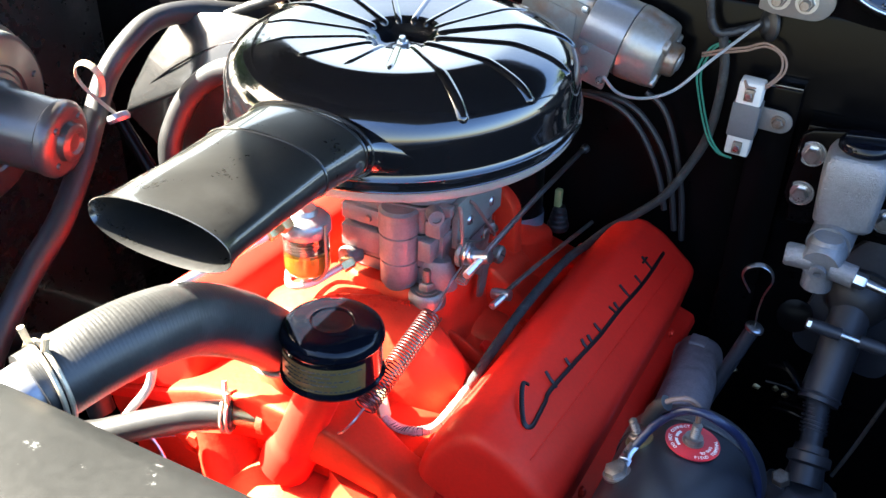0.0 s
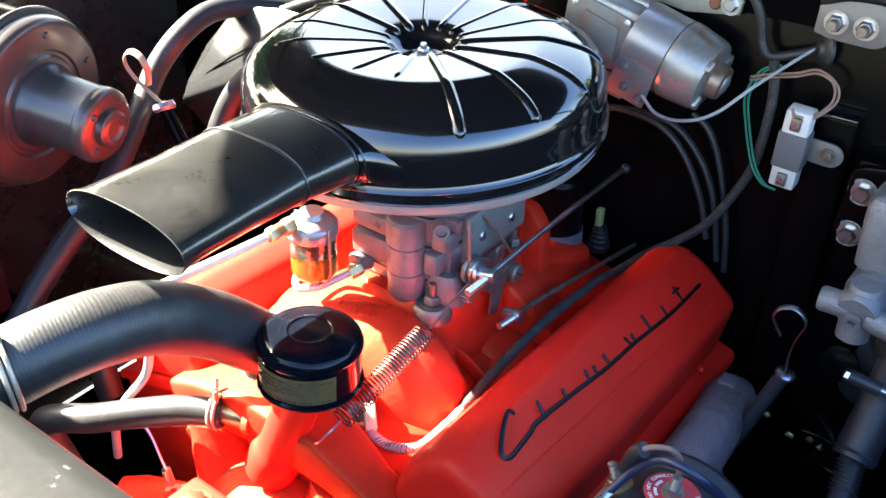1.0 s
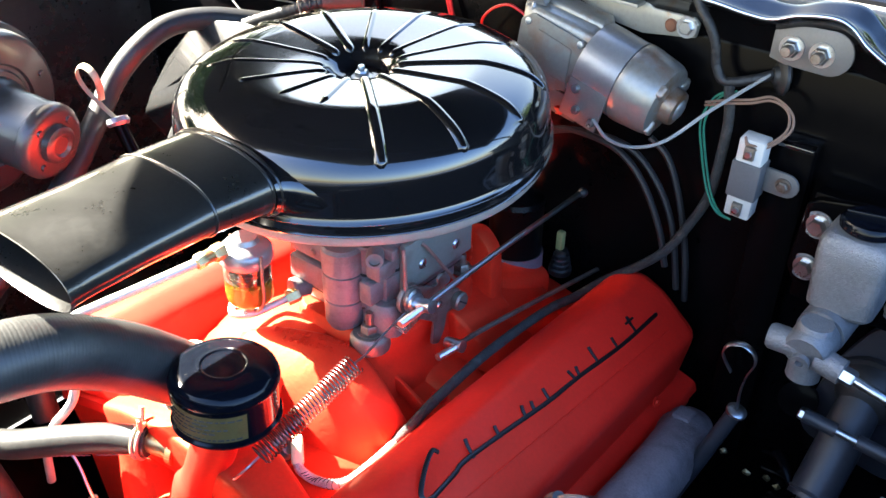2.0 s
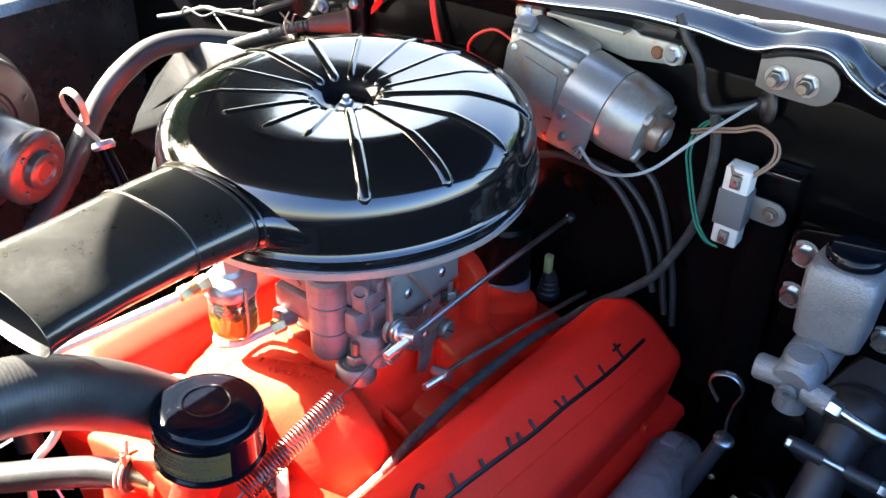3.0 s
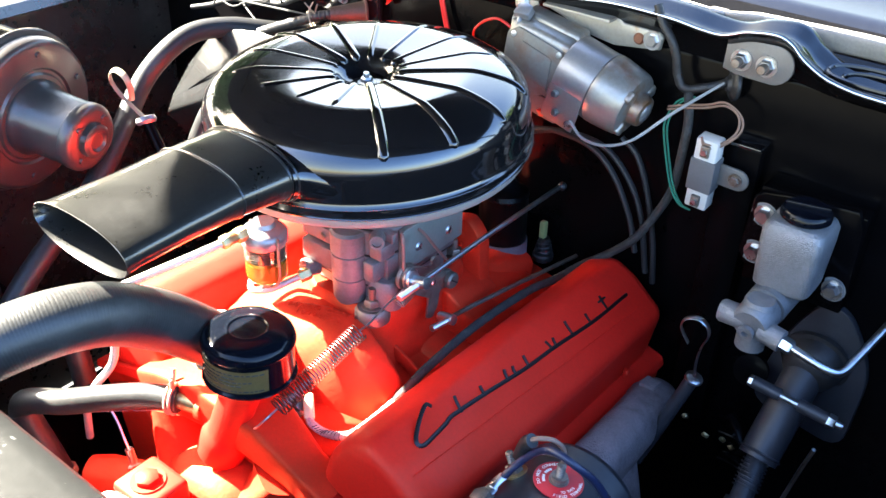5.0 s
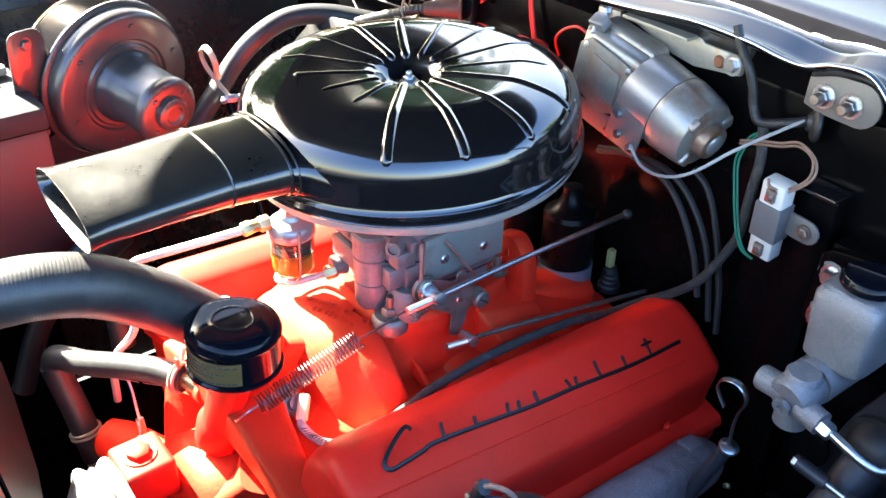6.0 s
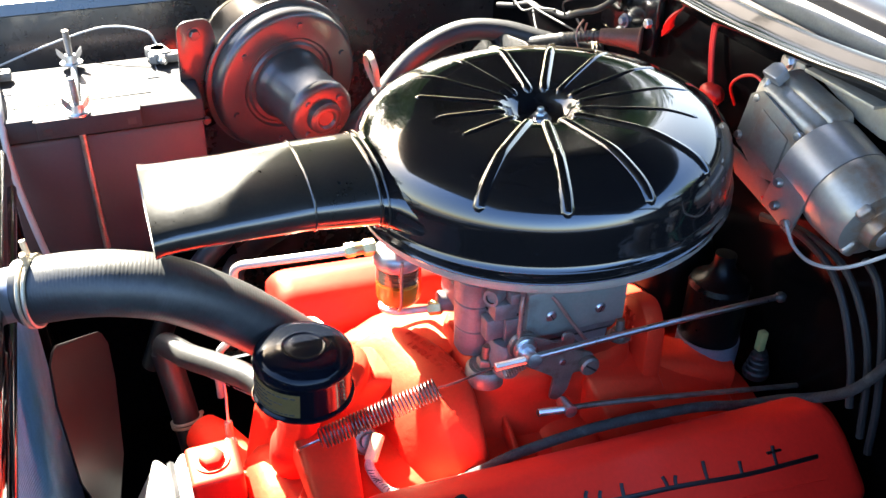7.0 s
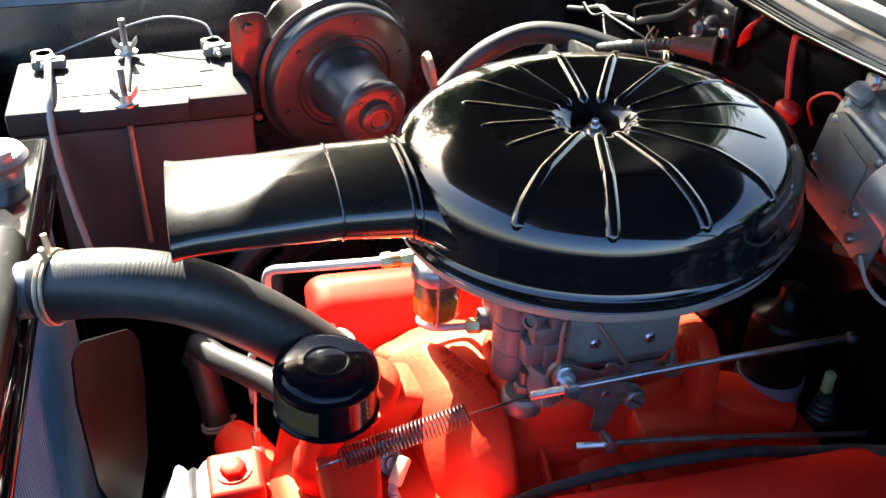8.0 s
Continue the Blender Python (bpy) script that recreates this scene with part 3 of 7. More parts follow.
    up = part("rear_upright", bevelled(plate(rounded([(0.026, 0.775), (0.098, 0.790), (0.092, 0.880), (0.072, 0.902), (0.040, 0.892), (0.028, 0.850)], 0.012, 4), 0.022, Matrix(((1, 0, 0, 0), (0, 0, 1, 0.842), (0, 1, 0, 0), (0, 0, 0, 1)))), 0.004, 2), CAST, t)
    for i in range(9):
        part("cast_figure", box((0.003, 0.0024, 0.008), Matrix.Translation((0.050 + 0.008 * (i % 3), 0.8414, 0.850 + 0.014 * (i // 3))), 0.0006, 1), CAST, up)
    # flat flanges along the heads, with ribs between the ports
    for sx in (0.148, -0.098):
        part("flange", bevelled(loft([[en(sx + a, y, 0.766 + b - (0.0 if sx > 0 else 0.004)) for a, b in ((-0.016, 0.010), (0.016, -0.002), (0.016, -0.014), (-0.016, -0.014))] for y in (0.535, 0.975)]), 0.003), CAST, t)
    for y in (0.690, 0.815):
        part("casting_rib", bevelled(loft([[en(x, y + a, z + b) for a, b in ((-0.004, 0.0), (-0.0025, 0.016), (0.0025, 0.016), (0.004, 0.0))] for x, z in ((0.070, 0.800), (0.105, 0.785), (0.140, 0.766))]), 0.0015), CAST, t)
    for x, y in ((0.148, 0.56), (0.158, 0.66), (0.142, 0.801), (0.137, 0.988), (0.133, 0.928), (0.147, 0.961), (-0.105, 0.56), (-0.11, 0.66), (-0.11, 0.82), (0.12, 0.72)):
        part("bolt", hexagon(0.0085, 0.007, frame_to(en(x, y, 0.775), (0.25 if x > 0 else -0.25, 0, 1)), washer=0.012), ENGINE, t)
    return t


def water_neck():
    t = thing("thermostat_housing", en(0.01, 0.53, 0.83), "orange-red thermostat housing under the upper hose", "thermostat housing")
    part("housing", lathe([(0, 0.0), (0.040, 0.0), (0.042, 0.006), (0.040, 0.012), (0.033, 0.018), (0.027, 0.028), (0.0245, 0.04), (0.0245, 0.055), (0, 0.056)], frame_to(en(0.010, 0.540, 0.822), (0.0, -0.55, 0.85)), 28), CAST, t)
    for a in (-0.036, 0.046):
        part("bolt", hexagon(0.008, 0.008, frame_to(en(0.008 + a, 0.535, 0.838), (0, -0.3, 0.95)), washer=0.011), ENGINE, t)
    return t


def oil_filler():
    t = thing("oil_filler", en(0.075, 0.495, 0.79), "orange-red oil filler tube with round black labelled cap", "oil filler")
    part("tube", lathe([(0, -0.03), (0.0265, -0.03), (0.0262, -0.002), (0.0245, 0.004), (0.0222, 0.008), (0.0208, 0.014), (0.0204, 0.060), (0.0204, 0.116), (0, 0.117)], frame_to((0.030, 0.492, 0.785), (0.37, 0.02, 0.93)), 32), ENGINE, t)
    m = Matrix.Translation((0.075, 0.495, 0.8875)) @ Matrix.Rotation(radians(-3), 4, 'X')
    prof = [(0.026, -0.004), (0.028, 0.0), (0.0395, 0.002), (0.0418, 0.005), (0.0415, 0.0065), (0.0395, 0.008), (0.0392, 0.036), (0.0395, 0.038), (0.0412, 0.040), (0.0412, 0.042), (0.0395, 0.047), (0.0365, 0.0502), (0.030, 0.0519), (0.0225, 0.0526), (0.0190, 0.0528), (0.0182, 0.0533), (0.0174, 0.0532), (0.0167, 0.0524), (0.0160, 0.0521), (0.0150, 0.0520), (0.010, 0.0521), (0, 0.0521)]
    shell = part("cap", lathe([(r * 1.08, z * 1.03) for r, z in prof], m, 64), SATINCAP, t, "satin black breather cap")
    # label wrapped on the side that faces the front
    for r, z0, z1, a0, a1, mat, nm, lab in ((0.0430, 0.010, 0.034, -132, -18, LABEL, "paper_label", "gold label with dark print too small to read"),):
        bm = bmesh.new()
        rows = []
        for i in range(25):
            a = radians(a0 + (a1 - a0) * i / 24)
            rows.append([bm.verts.new(m @ Vector((rr * math.cos(a), rr * math.sin(a), z))) for rr, z in ((r - 0.001, z0), (r, z0), (r, z1), (r - 0.001, z1))])
        for a, b in zip(rows, rows[1:]):
            for k in range(3):
                bm.faces.new((a[k], b[k], b[k + 1], a[k + 1]))
        lb = part(nm, bm, mat, shell, lab)
        inks = []
        rnd = random.Random(9)
        for z, a_s, a_e in ((0.0305, -128, -24), (0.0265, -112, -64), (0.0225, -120, -42), (0.0185, -114, -52), (0.0125, -128, -24)):
            a = a_s
            while a < a_e:
                w = rnd.uniform(3, 9)
                p = [m @ Vector(((r + 0.0003) * math.cos(radians(a + w * j / 3)), (r + 0.0003) * math.sin(radians(a + w * j / 3)), z)) for j in range(4)]
                inks.append(tube(p, 0.0006, 4, smooth=False))
                a += w + 2.0
        part("worn_print", join(*inks), INK, lb)
    return t


def air_cleaner():
    cx, cy = -0.0034, 0.7548
    t = thing("air_cleaner", (cx, cy, 0.99), "gloss black round air cleaner with ribbed lid and flat intake snout", "air cleaner")
    m = frame_to((cx, cy, 1.0073), (-0.0084, -0.0417, 1.0), (0, 1, 0))
    part("base_ring", lathe([(0.05, -0.048), (0.075, -0.042), (0.085, -0.018), (0.10, -0.010), (0.147, -0.003), (0.167, 0.0005), (0.1742, 0.0028), (0.1762, 0.0055), (0.1768, 0.0125), (0.173, 0.0150), (0.05, 0.0150)], m, 96), BASE, t, "grey painted base ring with rust spots")
    top = [(0.1775, 0.0145), (0.1806, 0.0152), (0.1814, 0.0163), (0.1808, 0.0174), (0.1792, 0.0182), (0.1788, 0.0215), (0.1791, 0.0248), (0.1806, 0.0256), (0.1811, 0.0267), (0.1804, 0.0278), (0.1788, 0.0292)]
    # wall, round shoulder, sloping flank, flat plate and a bowl for the stud
    crown = [(0.1780, 0.034), (0.1777, 0.044), (0.1772, 0.053), (0.1762, 0.0605), (0.1744, 0.0672), (0.1716, 0.0732), (0.1676, 0.0785), (0.1624, 0.0830), (0.1562, 0.0868), (0.1490, 0.0898), (0.1410, 0.0922), (0.1330, 0.0942), (0.1260, 0.0957), (0.1200, 0.0967), (0.1150, 0.0973), (0.1100, 0.0974), (0.1020, 0.0970), (0.086, 0.0959), (0.070, 0.0947), (0.056, 0.0936), (0.046, 0.0926), (0.038, 0.0912), (0.033, 0.0880), (0.0292, 0.0835), (0.0255, 0.0794), (0.021, 0.0771), (0.016, 0.0762), (0.010, 0.0760), (0.0, 0.0760)]
    lid = part("lid", lathe(top + crown, m, 128), GLOSS, t)
    over = [Vector((r, 0.0, z)) for r, z in spline_2d(list(reversed(crown[3:23])), 5)]

    def ridge(a, last, wide, tall):
        """A pressed rib, wider than it is high, that runs outwards over the lid to the radius or drop given by last."""
        d = Vector((math.cos(a), math.sin(a), 0))
        w = Vector((-math.sin(a), math.cos(a), 0))
        line = [p for p in over if last(p)]
        secs = []
        for i, q in enumerate(line):
            e = min(1.0, 0.45 + i * 0.2, 0.35 + (len(line) - 1 - i) * 0.22)
            along = (line[min(i + 1, len(line) - 1)] - line[max(i - 1, 0)]).normalized()
            n = d * (-along.z) + Vector((0, 0, along.x))
            p = d * q.x + Vector((0, 0, q.z))
            secs.append([m @ (p + w * (wide * e * c) + n * tall * h * e) for c, h in ((1.3, -0.45), (1.0, 0.1), (0.72, 0.63), (0.40, 0.93), (0.0, 1.0), (-0.40, 0.93), (-0.72, 0.63), (-1.0, 0.1), (-1.3, -0.45))])
        return loft(secs)
    for k in range(15):
        deg = (-42.5 + k * 24 + 180) % 360 - 180
        if -130 < deg < -50:
            rib = ridge(radians(deg), lambda p: p.x < 0.104 + 0.012 * (deg < -100), 0.0036, 0.0016)
        elif -50 <= deg < 40:
            rib = ridge(radians(deg), lambda p: p.z > 0.0725 or p.x < 0.1, 0.0048, 0.0025)
        elif deg < 130:
            rib = ridge(radians(deg), lambda p: p.x < 0.142, 0.0030, 0.0012)
        else:
            rib = ridge(radians(deg), lambda p: p.x < 0.160, 0.0044, 0.0022)
        part("rib", rib, GLOSS, lid)
    # intake snout
    secs = []
    for y, cz, rx, rz, xx in ((0.581, 1.054, 0.0640, 0.0308, 0.0), (0.575, 1.055, 0.063, 0.030, 0.0), (0.52, 1.058, 0.061, 0.0265, 0.0), (0.46, 1.059, 0.0605, 0.0235, 0.002), (0.41, 1.060, 0.0625, 0.0220, 0.0035), (0.398, 1.060, 0.064, 0.0222, 0.004), (0.391, 1.060, 0.0662, 0.0232, 0.004)):
        secs.append([Vector((xx + a, y, cz + b)) for a, b in ring_outline(rx, rz, 40, 2.3)])
    neck = []
    for y, cz, rx, rz in ((0.630, 1.044, 0.118, 0.0315), (0.617, 1.0445, 0.108, 0.0320), (0.607, 1.0455, 0.097, 0.0325), (0.600, 1.047, 0.0875, 0.0328), (0.594, 1.0487, 0.0790, 0.0326), (0.589, 1.0505, 0.0725, 0.0322), (0.585, 1.052, 0.0685, 0.0318), (0.581, 1.0535, 0.0660, 0.0315), (0.577, 1.0545, 0.0648, 0.0310)):
        neck.append([Vector((a, y, cz + b)) for a, b in ring_outline(rx, rz, 48, 2.3)])
    part("neck", loft(neck), GLOSS, t, "gloss black flared neck between lid and snout")
    tail = []
    for y, rx, rz in ((0.3905, 0.0656, 0.0224), (0.396, 0.0625, 0.0206), (0.42, 0.061, 0.0202), (0.50, 0.057, 0.0215), (0.56, 0.054, 0.0225)):
        tail.append([Vector((0.004 - (y - 0.39) * 0.03 + a, y, 1.060 - (y - 0.39) * 0.02 + b)) for a, b in ring_outline(rx, rz, 40, 2.3)])
    part("snout", loft(secs + tail), DUSTY, t, "dusty black flattened intake snout")
    for y, rx, rz, cz in ((0.520, 0.0614, 0.0269, 1.058), (0.575, 0.0634, 0.0304, 1.055), (0.5815, 0.0660, 0.0318, 1.0538)):
        part("seam", tube([Vector((a, y, cz + b)) for a, b in ring_outline(rx, rz, 40, 2.3)] + [Vector((rx, y, cz))], 0.0011, 6, smooth=False), DUSTY, t)
    part("wing_stud_nut", join(hexagon(0.0068, 0.007, m @ Matrix.Translation((0, 0, 0.0760)), washer=0.010, stud=0.005)), STEEL, t, "zinc-plated stud nut")
    return t


def side_plate(x, outline, depth, bevel=0.0005):
    """A flat outline given as (y, z), standing at x with its thickness along x."""
    return plate(outline, depth, Matrix(((0, 0, 1, x), (1, 0, 0, 0), (0, 1, 0, 0), (0, 0, 0, 1))), bevel)


def carburettor():
    t = thing("carburettor", (0.03, 0.75, 0.860), "purple-grey zinc carburettor with tarnished steel linkage", "carburettor")
    body = [(-0.030, 0.674), (0.022, 0.672), (0.062, 0.680), (0.070, 0.692), (0.078, 0.708), (0.078, 0.810), (0.066, 0.822), (-0.030, 0.822)]

    def layer(name, z0, z1, grow, mat, label="", bevel=0.002):
        c = Vector((0.025, 0.745))
        o = [((Vector(p) - c) * grow + c) for p in body]
        return part(name, plate(rounded([(q.x, q.y) for q in o], 0.005, 3), z1 - z0, Matrix.Translation((0, 0, z0)), bevel), mat, t, label)
    layer("base_flange", 0.857, 0.8655, 0.86, CARB)
    layer("throttle_body", 0.865, 0.884, 0.90, CARB)
    layer("lower_gasket", 0.8835, 0.8855, 0.985, INK, "thin dark gasket", 0.0)
    bowl = layer("bowl", 0.8855, 0.9225, 1.0, CARB)
    layer("gasket", 0.9225, 0.9245, 1.004, INK, "thin dark gasket", 0.0)
    horn = layer("air_horn", 0.9245, 0.954, 1.0, CARB)
    layer("upper_gasket", 0.9535, 0.955, 0.97, INK, "thin dark gasket", 0.0)
    part("throat", bevelled(loft([[Vector((0.022 + x, 0.748 + y, z)) for x, y in ring_outline(rx, ry, 32, 3.0)] for z, rx, ry in ((0.954, 0.060, 0.070), (0.966, 0.058, 0.066), (0.972, 0.050, 0.054), (0.992, 0.050, 0.054))]), 0.002), CARB, t)
    # half-round pump column on the front, with its joints
    part("pump_column", lathe([(0, 0.856), (0.012, 0.856), (0.0165, 0.862), (0.0195, 0.868), (0.0198, 0.893), (0.0184, 0.8935), (0.0184, 0.895), (0.0205, 0.8955), (0.0205, 0.9235), (0.0190, 0.924), (0.0190, 0.9255), (0.0210, 0.926), (0.0210, 0.950), (0.018, 0.953), (0, 0.953)], Matrix.Translation((0.036, 0.676, 0.0)), 28), CARB, t)
    part("front_step", bevelled(span((-0.026, 0.664, 0.896), (0.020, 0.676, 0.9215)), 0.002), CARB, bowl)
    part("front_step", bevelled(span((-0.027, 0.667, 0.926), (0.024, 0.676, 0.944)), 0.002), CARB, horn)
    part("side_rib", bevelled(span((0.058, 0.672, 0.897), (0.074, 0.694, 0.9215)), 0.003), CARB, bowl)
    part("side_rib", bevelled(span((0.064, 0.676, 0.9255), (0.082, 0.700, 0.944)), 0.003), CARB, horn)
    part("web", bevelled(side_plate(0.066, [(0.700, 0.870), (0.716, 0.870), (0.716, 0.921), (0.690, 0.921), (0.690, 0.897)], 0.012), 0.002), CARB, t)
    part("inlet_boss", lathe([(0, 0), (0.011, 0), (0.011, 0.016), (0.009, 0.018), (0, 0.018)], frame_to((-0.014, 0.674, 0.884), (-0.25, -0.95, 0.1)), 18), CARB, t)
    for x, y in ((-0.012, 0.666), (0.006, 0.663)):
        part("front_screw", lathe([(0, 0.002), (0.0032, 0.0018), (0.004, 0.0)], frame_to((x, y + 0.003, 0.9345), (0, -1, 0)), 12), TARNISH, horn)
    part("choke_cover", bevelled(span((0.078, 0.708, 0.899), (0.086, 0.814, 0.9520)), 0.0015), SIDEPLATE, t, "grey-green machined side cover")
    for y, z in ((0.733, 0.922), (0.786, 0.919)):
        mm = frame_to((0.086, y, z), (1, 0, 0.0))
        screw = part("cover_screw", lathe([(0, 0.0026), (0.004, 0.0024), (0.0054, 0.0010), (0.0054, -0.001)], mm, 18), STEEL, t)
        part("slot", box((0.0012, 0.008, 0.0006), mm @ Matrix.Translation((0, 0, 0.0025)) @ Matrix.Rotation(0.5 if y < 0.75 else -0.4, 4, 'Z')), INK, screw)
    # round mounting ear with its stud nut in front
    part("mount_ear", lathe([(0, 0.0), (0.0200, 0.0), (0.0205, 0.003), (0.0195, 0.014), (0.0165, 0.017), (0, 0.017)], Matrix.Translation((0.068, 0.676, 0.8475)), 28), TARNISH, t, "greasy dark mounting ear")
    part("stud_nut", hexagon(0.0092, 0.009, Matrix.Translation((0.068, 0.676, 0.8645)), washer=0.0125, stud=0.014), TARNISH, t)
    part("stud_nut", hexagon(0.0092, 0.009, Matrix.Translation((0.066, 0.826, 0.858)), washer=0.0125, stud=0.012), TARNISH, t)
    part("ear_wall", bevelled(loft([[Vector((0.070 + 0.024 * k * math.cos(a), 0.692 + 0.016 * k * math.sin(a), z)) for a in [math.pi * 2 * i / 20 for i in range(20)]] for z, k in ((0.862, 1.0), (0.880, 0.95), (0.895, 0.7))]), 0.001), CARB, t)
    # throttle shaft, lever with hooked top, and rods
    lv = part("throttle_lever", side_plate(0.0985, rounded([(0.688, 0.908), (0.697, 0.919), (0.708, 0.915), (0.732, 0.902), (0.740, 0.901), (0.738, 0.907), (0.743, 0.911), (0.752, 0.907), (0.753, 0.898), (0.749, 0.889), (0.774, 0.878), (0.781, 0.866), (0.772, 0.856), (0.755, 0.858), (0.751, 0.838), (0.742, 0.826), (0.731, 0.831), (0.734, 0.858), (0.715, 0.872), (0.694, 0.886)], 0.003, 2), 0.003), TARNISH, t, "tarnished steel throttle lever")
    part("shaft", tube([(0.070, 0.769, 0.868), (0.108, 0.769, 0.868)], 0.0055, 12, 2), TARNISH, t)
    part("slotted_boss", lathe([(0, 0.0), (0.009, 0.0), (0.0102, 0.002), (0.0102, 0.007), (0.0085, 0.009), (0, 0.0092)], frame_to((0.1015, 0.769, 0.867), (1, 0, 0)), 24), TARNISH, lv)
    part("boss_slot", box((0.0016, 0.015, 0.001), frame_to((0.1108, 0.769, 0.867), (1, 0, 0)) @ Matrix.Rotation(0.9, 4, 'Z')), INK, lv)
    part("hub_ring", lathe([(0, 0.0), (0.0145, 0.0), (0.0155, 0.002), (0.0145, 0.005), (0.010, 0.0055), (0, 0.0055)], frame_to((0.0935, 0.700, 0.904), (1, 0, 0)), 26), TARNISH, lv)
    part("hub_washer", lathe([(0, 0.0), (0.0115, 0.0), (0.0120, 0.0025), (0.0085, 0.0045), (0, 0.005)], frame_to((0.1016, 0.699, 0.9045), (1, 0, 0)), 24), STEEL, lv, "bright steel washer")
    part("rivet", lathe([(0, 0.002), (0.003, 0.0016), (0.0038, 0.0)], frame_to((0.1015, 0.742, 0.875), (1, 0, 0)), 12), STEEL, lv)
    part("choke_rod", tube([(0.097, 0.694, 0.904), (0.097, 0.695, 0.926), (0.094, 0.697, 0.948), (0.090, 0.700, 0.955)], 0.0022, 8), RODRED, t, "reddish tarnished rod")
    part("float_rod", tube([(0.099, 0.770, 0.889), (0.096, 0.752, 0.915), (0.090, 0.737, 0.939), (0.086, 0.732, 0.945)], 0.0018, 8), RODRED, t, "reddish tarnished rod")
    part("vent_plug", join(lathe([(0.005, 0.016), (0.0078, 0.016), (0.0085, 0.014), (0.0085, 0.0), (0, 0)], frame_to((0.070, 0.684, 0.951), (0.62, -0.77, 0.1)), 18), lathe([(0, 0.013), (0.0052, 0.0131)], frame_to((0.070, 0.684, 0.951), (0.62, -0.77, 0.1)), 18)), CARB, t)
    part("cross_web", bevelled(span((0.050, 0.690, 0.944), (0.086, 0.700, 0.956)), 0.002), CARB, t)
    return t


def linkage():
    g = thing("throttle_rod", (0.125, 0.82, 0.90), "long thin steel throttle rod with threaded end and swivel", "control rod", "control rods")
    part("rod", tube([(0.1185, 0.664, 0.9055), (0.118, 0.80, 0.908), (0.124, 0.966, 0.914)], 0.0031, 10, 4), STEEL, g)
    part("threaded_end", lathe([(0, 0)] + [(0.0042 if i % 2 else 0.0034, i * 0.0008) for i in range(48)] + [(0, 0.0384)], frame_to((0.1185, 0.662, 0.9054), (0.0, 1, 0.005)), 10), STEEL, g)
    part("swivel", join(lathe([(0, -0.012), (0.006, -0.012), (0.0068, -0.009), (0.0068, 0.011), (0, 0.012)], frame_to((0.1165, 0.698, 0.906), (1, 0, 0.3)), 14), lathe([(0, 0), (0.0095, 0), (0.0095, 0.004), (0, 0.004)], frame_to((0.106, 0.698, 0.904), (1, 0, 0.3)), 18)), STEEL, g)
    part("ball_joint", lathe([(0, -0.0075), (0.004, -0.0065), (0.0068, -0.003), (0.0072, 0.0), (0.0068, 0.003), (0.004, 0.0065), (0, 0.0075)], frame_to((0.1255, 0.968, 0.9142), (0, -1, 0)) @ Matrix.Diagonal((0.8, 0.8, 0.8, 1)), 16), RUBBER, g, "dark ball joint")
    g = thing("kickdown_rod", (0.125, 0.87, 0.80), "thin steel kickdown rod with clevis end", "control rod", "control rods")
    part("rod", tube([(0.130, 0.708, 0.846), (0.126, 0.80, 0.828), (0.130, 1.02, 0.786)], 0.0028, 10, 4), TARNISH, g)
    part("threaded_end", lathe([(0, 0)] + [(0.0040 if i % 2 else 0.0033, i * 0.0008) for i in range(40)] + [(0, 0.032)], frame_to((0.1303, 0.704, 0.8468), (-0.02, 1, -0.19)), 10), STEEL, g)
    part("swivel", lathe([(0, -0.012), (0.0055, -0.012), (0.0062, -0.009), (0.0062, 0.009), (0, 0.010)], frame_to((0.127, 0.737, 0.8405), (1, 0, 0.2)), 14), STEEL, g)
    return g


def return_spring():
    t = thing("return_spring", (0.105, 0.55, 0.87), "coiled steel throttle return spring above the manifold", "spring")
    a, b = Vector((0.101, 0.502, 0.853)), Vector((0.110, 0.610, 0.889))
    d = (b - a).normalized()
    u = d.cross(Vector((0, 0, 1))).normalized()
    v = u.cross(d)
    turns, per = 33, 12
    pts = []
    for i in range(turns * per + 1):
        w = i / (turns * per)
        th = 2 * math.pi * i / per
        pts.append(a.lerp(b, w) + (u * math.cos(th) + v * math.sin(th)) * 0.0098)
    part("coil", tube(pts, 0.00075, 5, smooth=False), SPRINGM, t)
    part("wire_hook", tube([b, (0.110, 0.625, 0.890), (0.100, 0.66, 0.886), (0.098, 0.69, 0.890), (0.103, 0.702, 0.900)], 0.0011, 6), STEEL, t)
    part("rear_coil", tube([Vector((0.106, 0.676, 0.884)).lerp(Vector((0.1085, 0.694, 0.893)), i / 72) + Vector((math.cos(i * 0.7), 0.0, 0.0)) * 0.006 + Vector((0, -0.44, 0.9)) * 0.006 * math.sin(i * 0.7) for i in range(73)], 0.0008, 5, smooth=False), TARNISH, t)
    part("front_hook", tube([a, (0.099, 0.490, 0.848), (0.092, 0.482, 0.838), (0.085, 0.485, 0.83)], 0.0012, 6), STEEL, t)
    return t


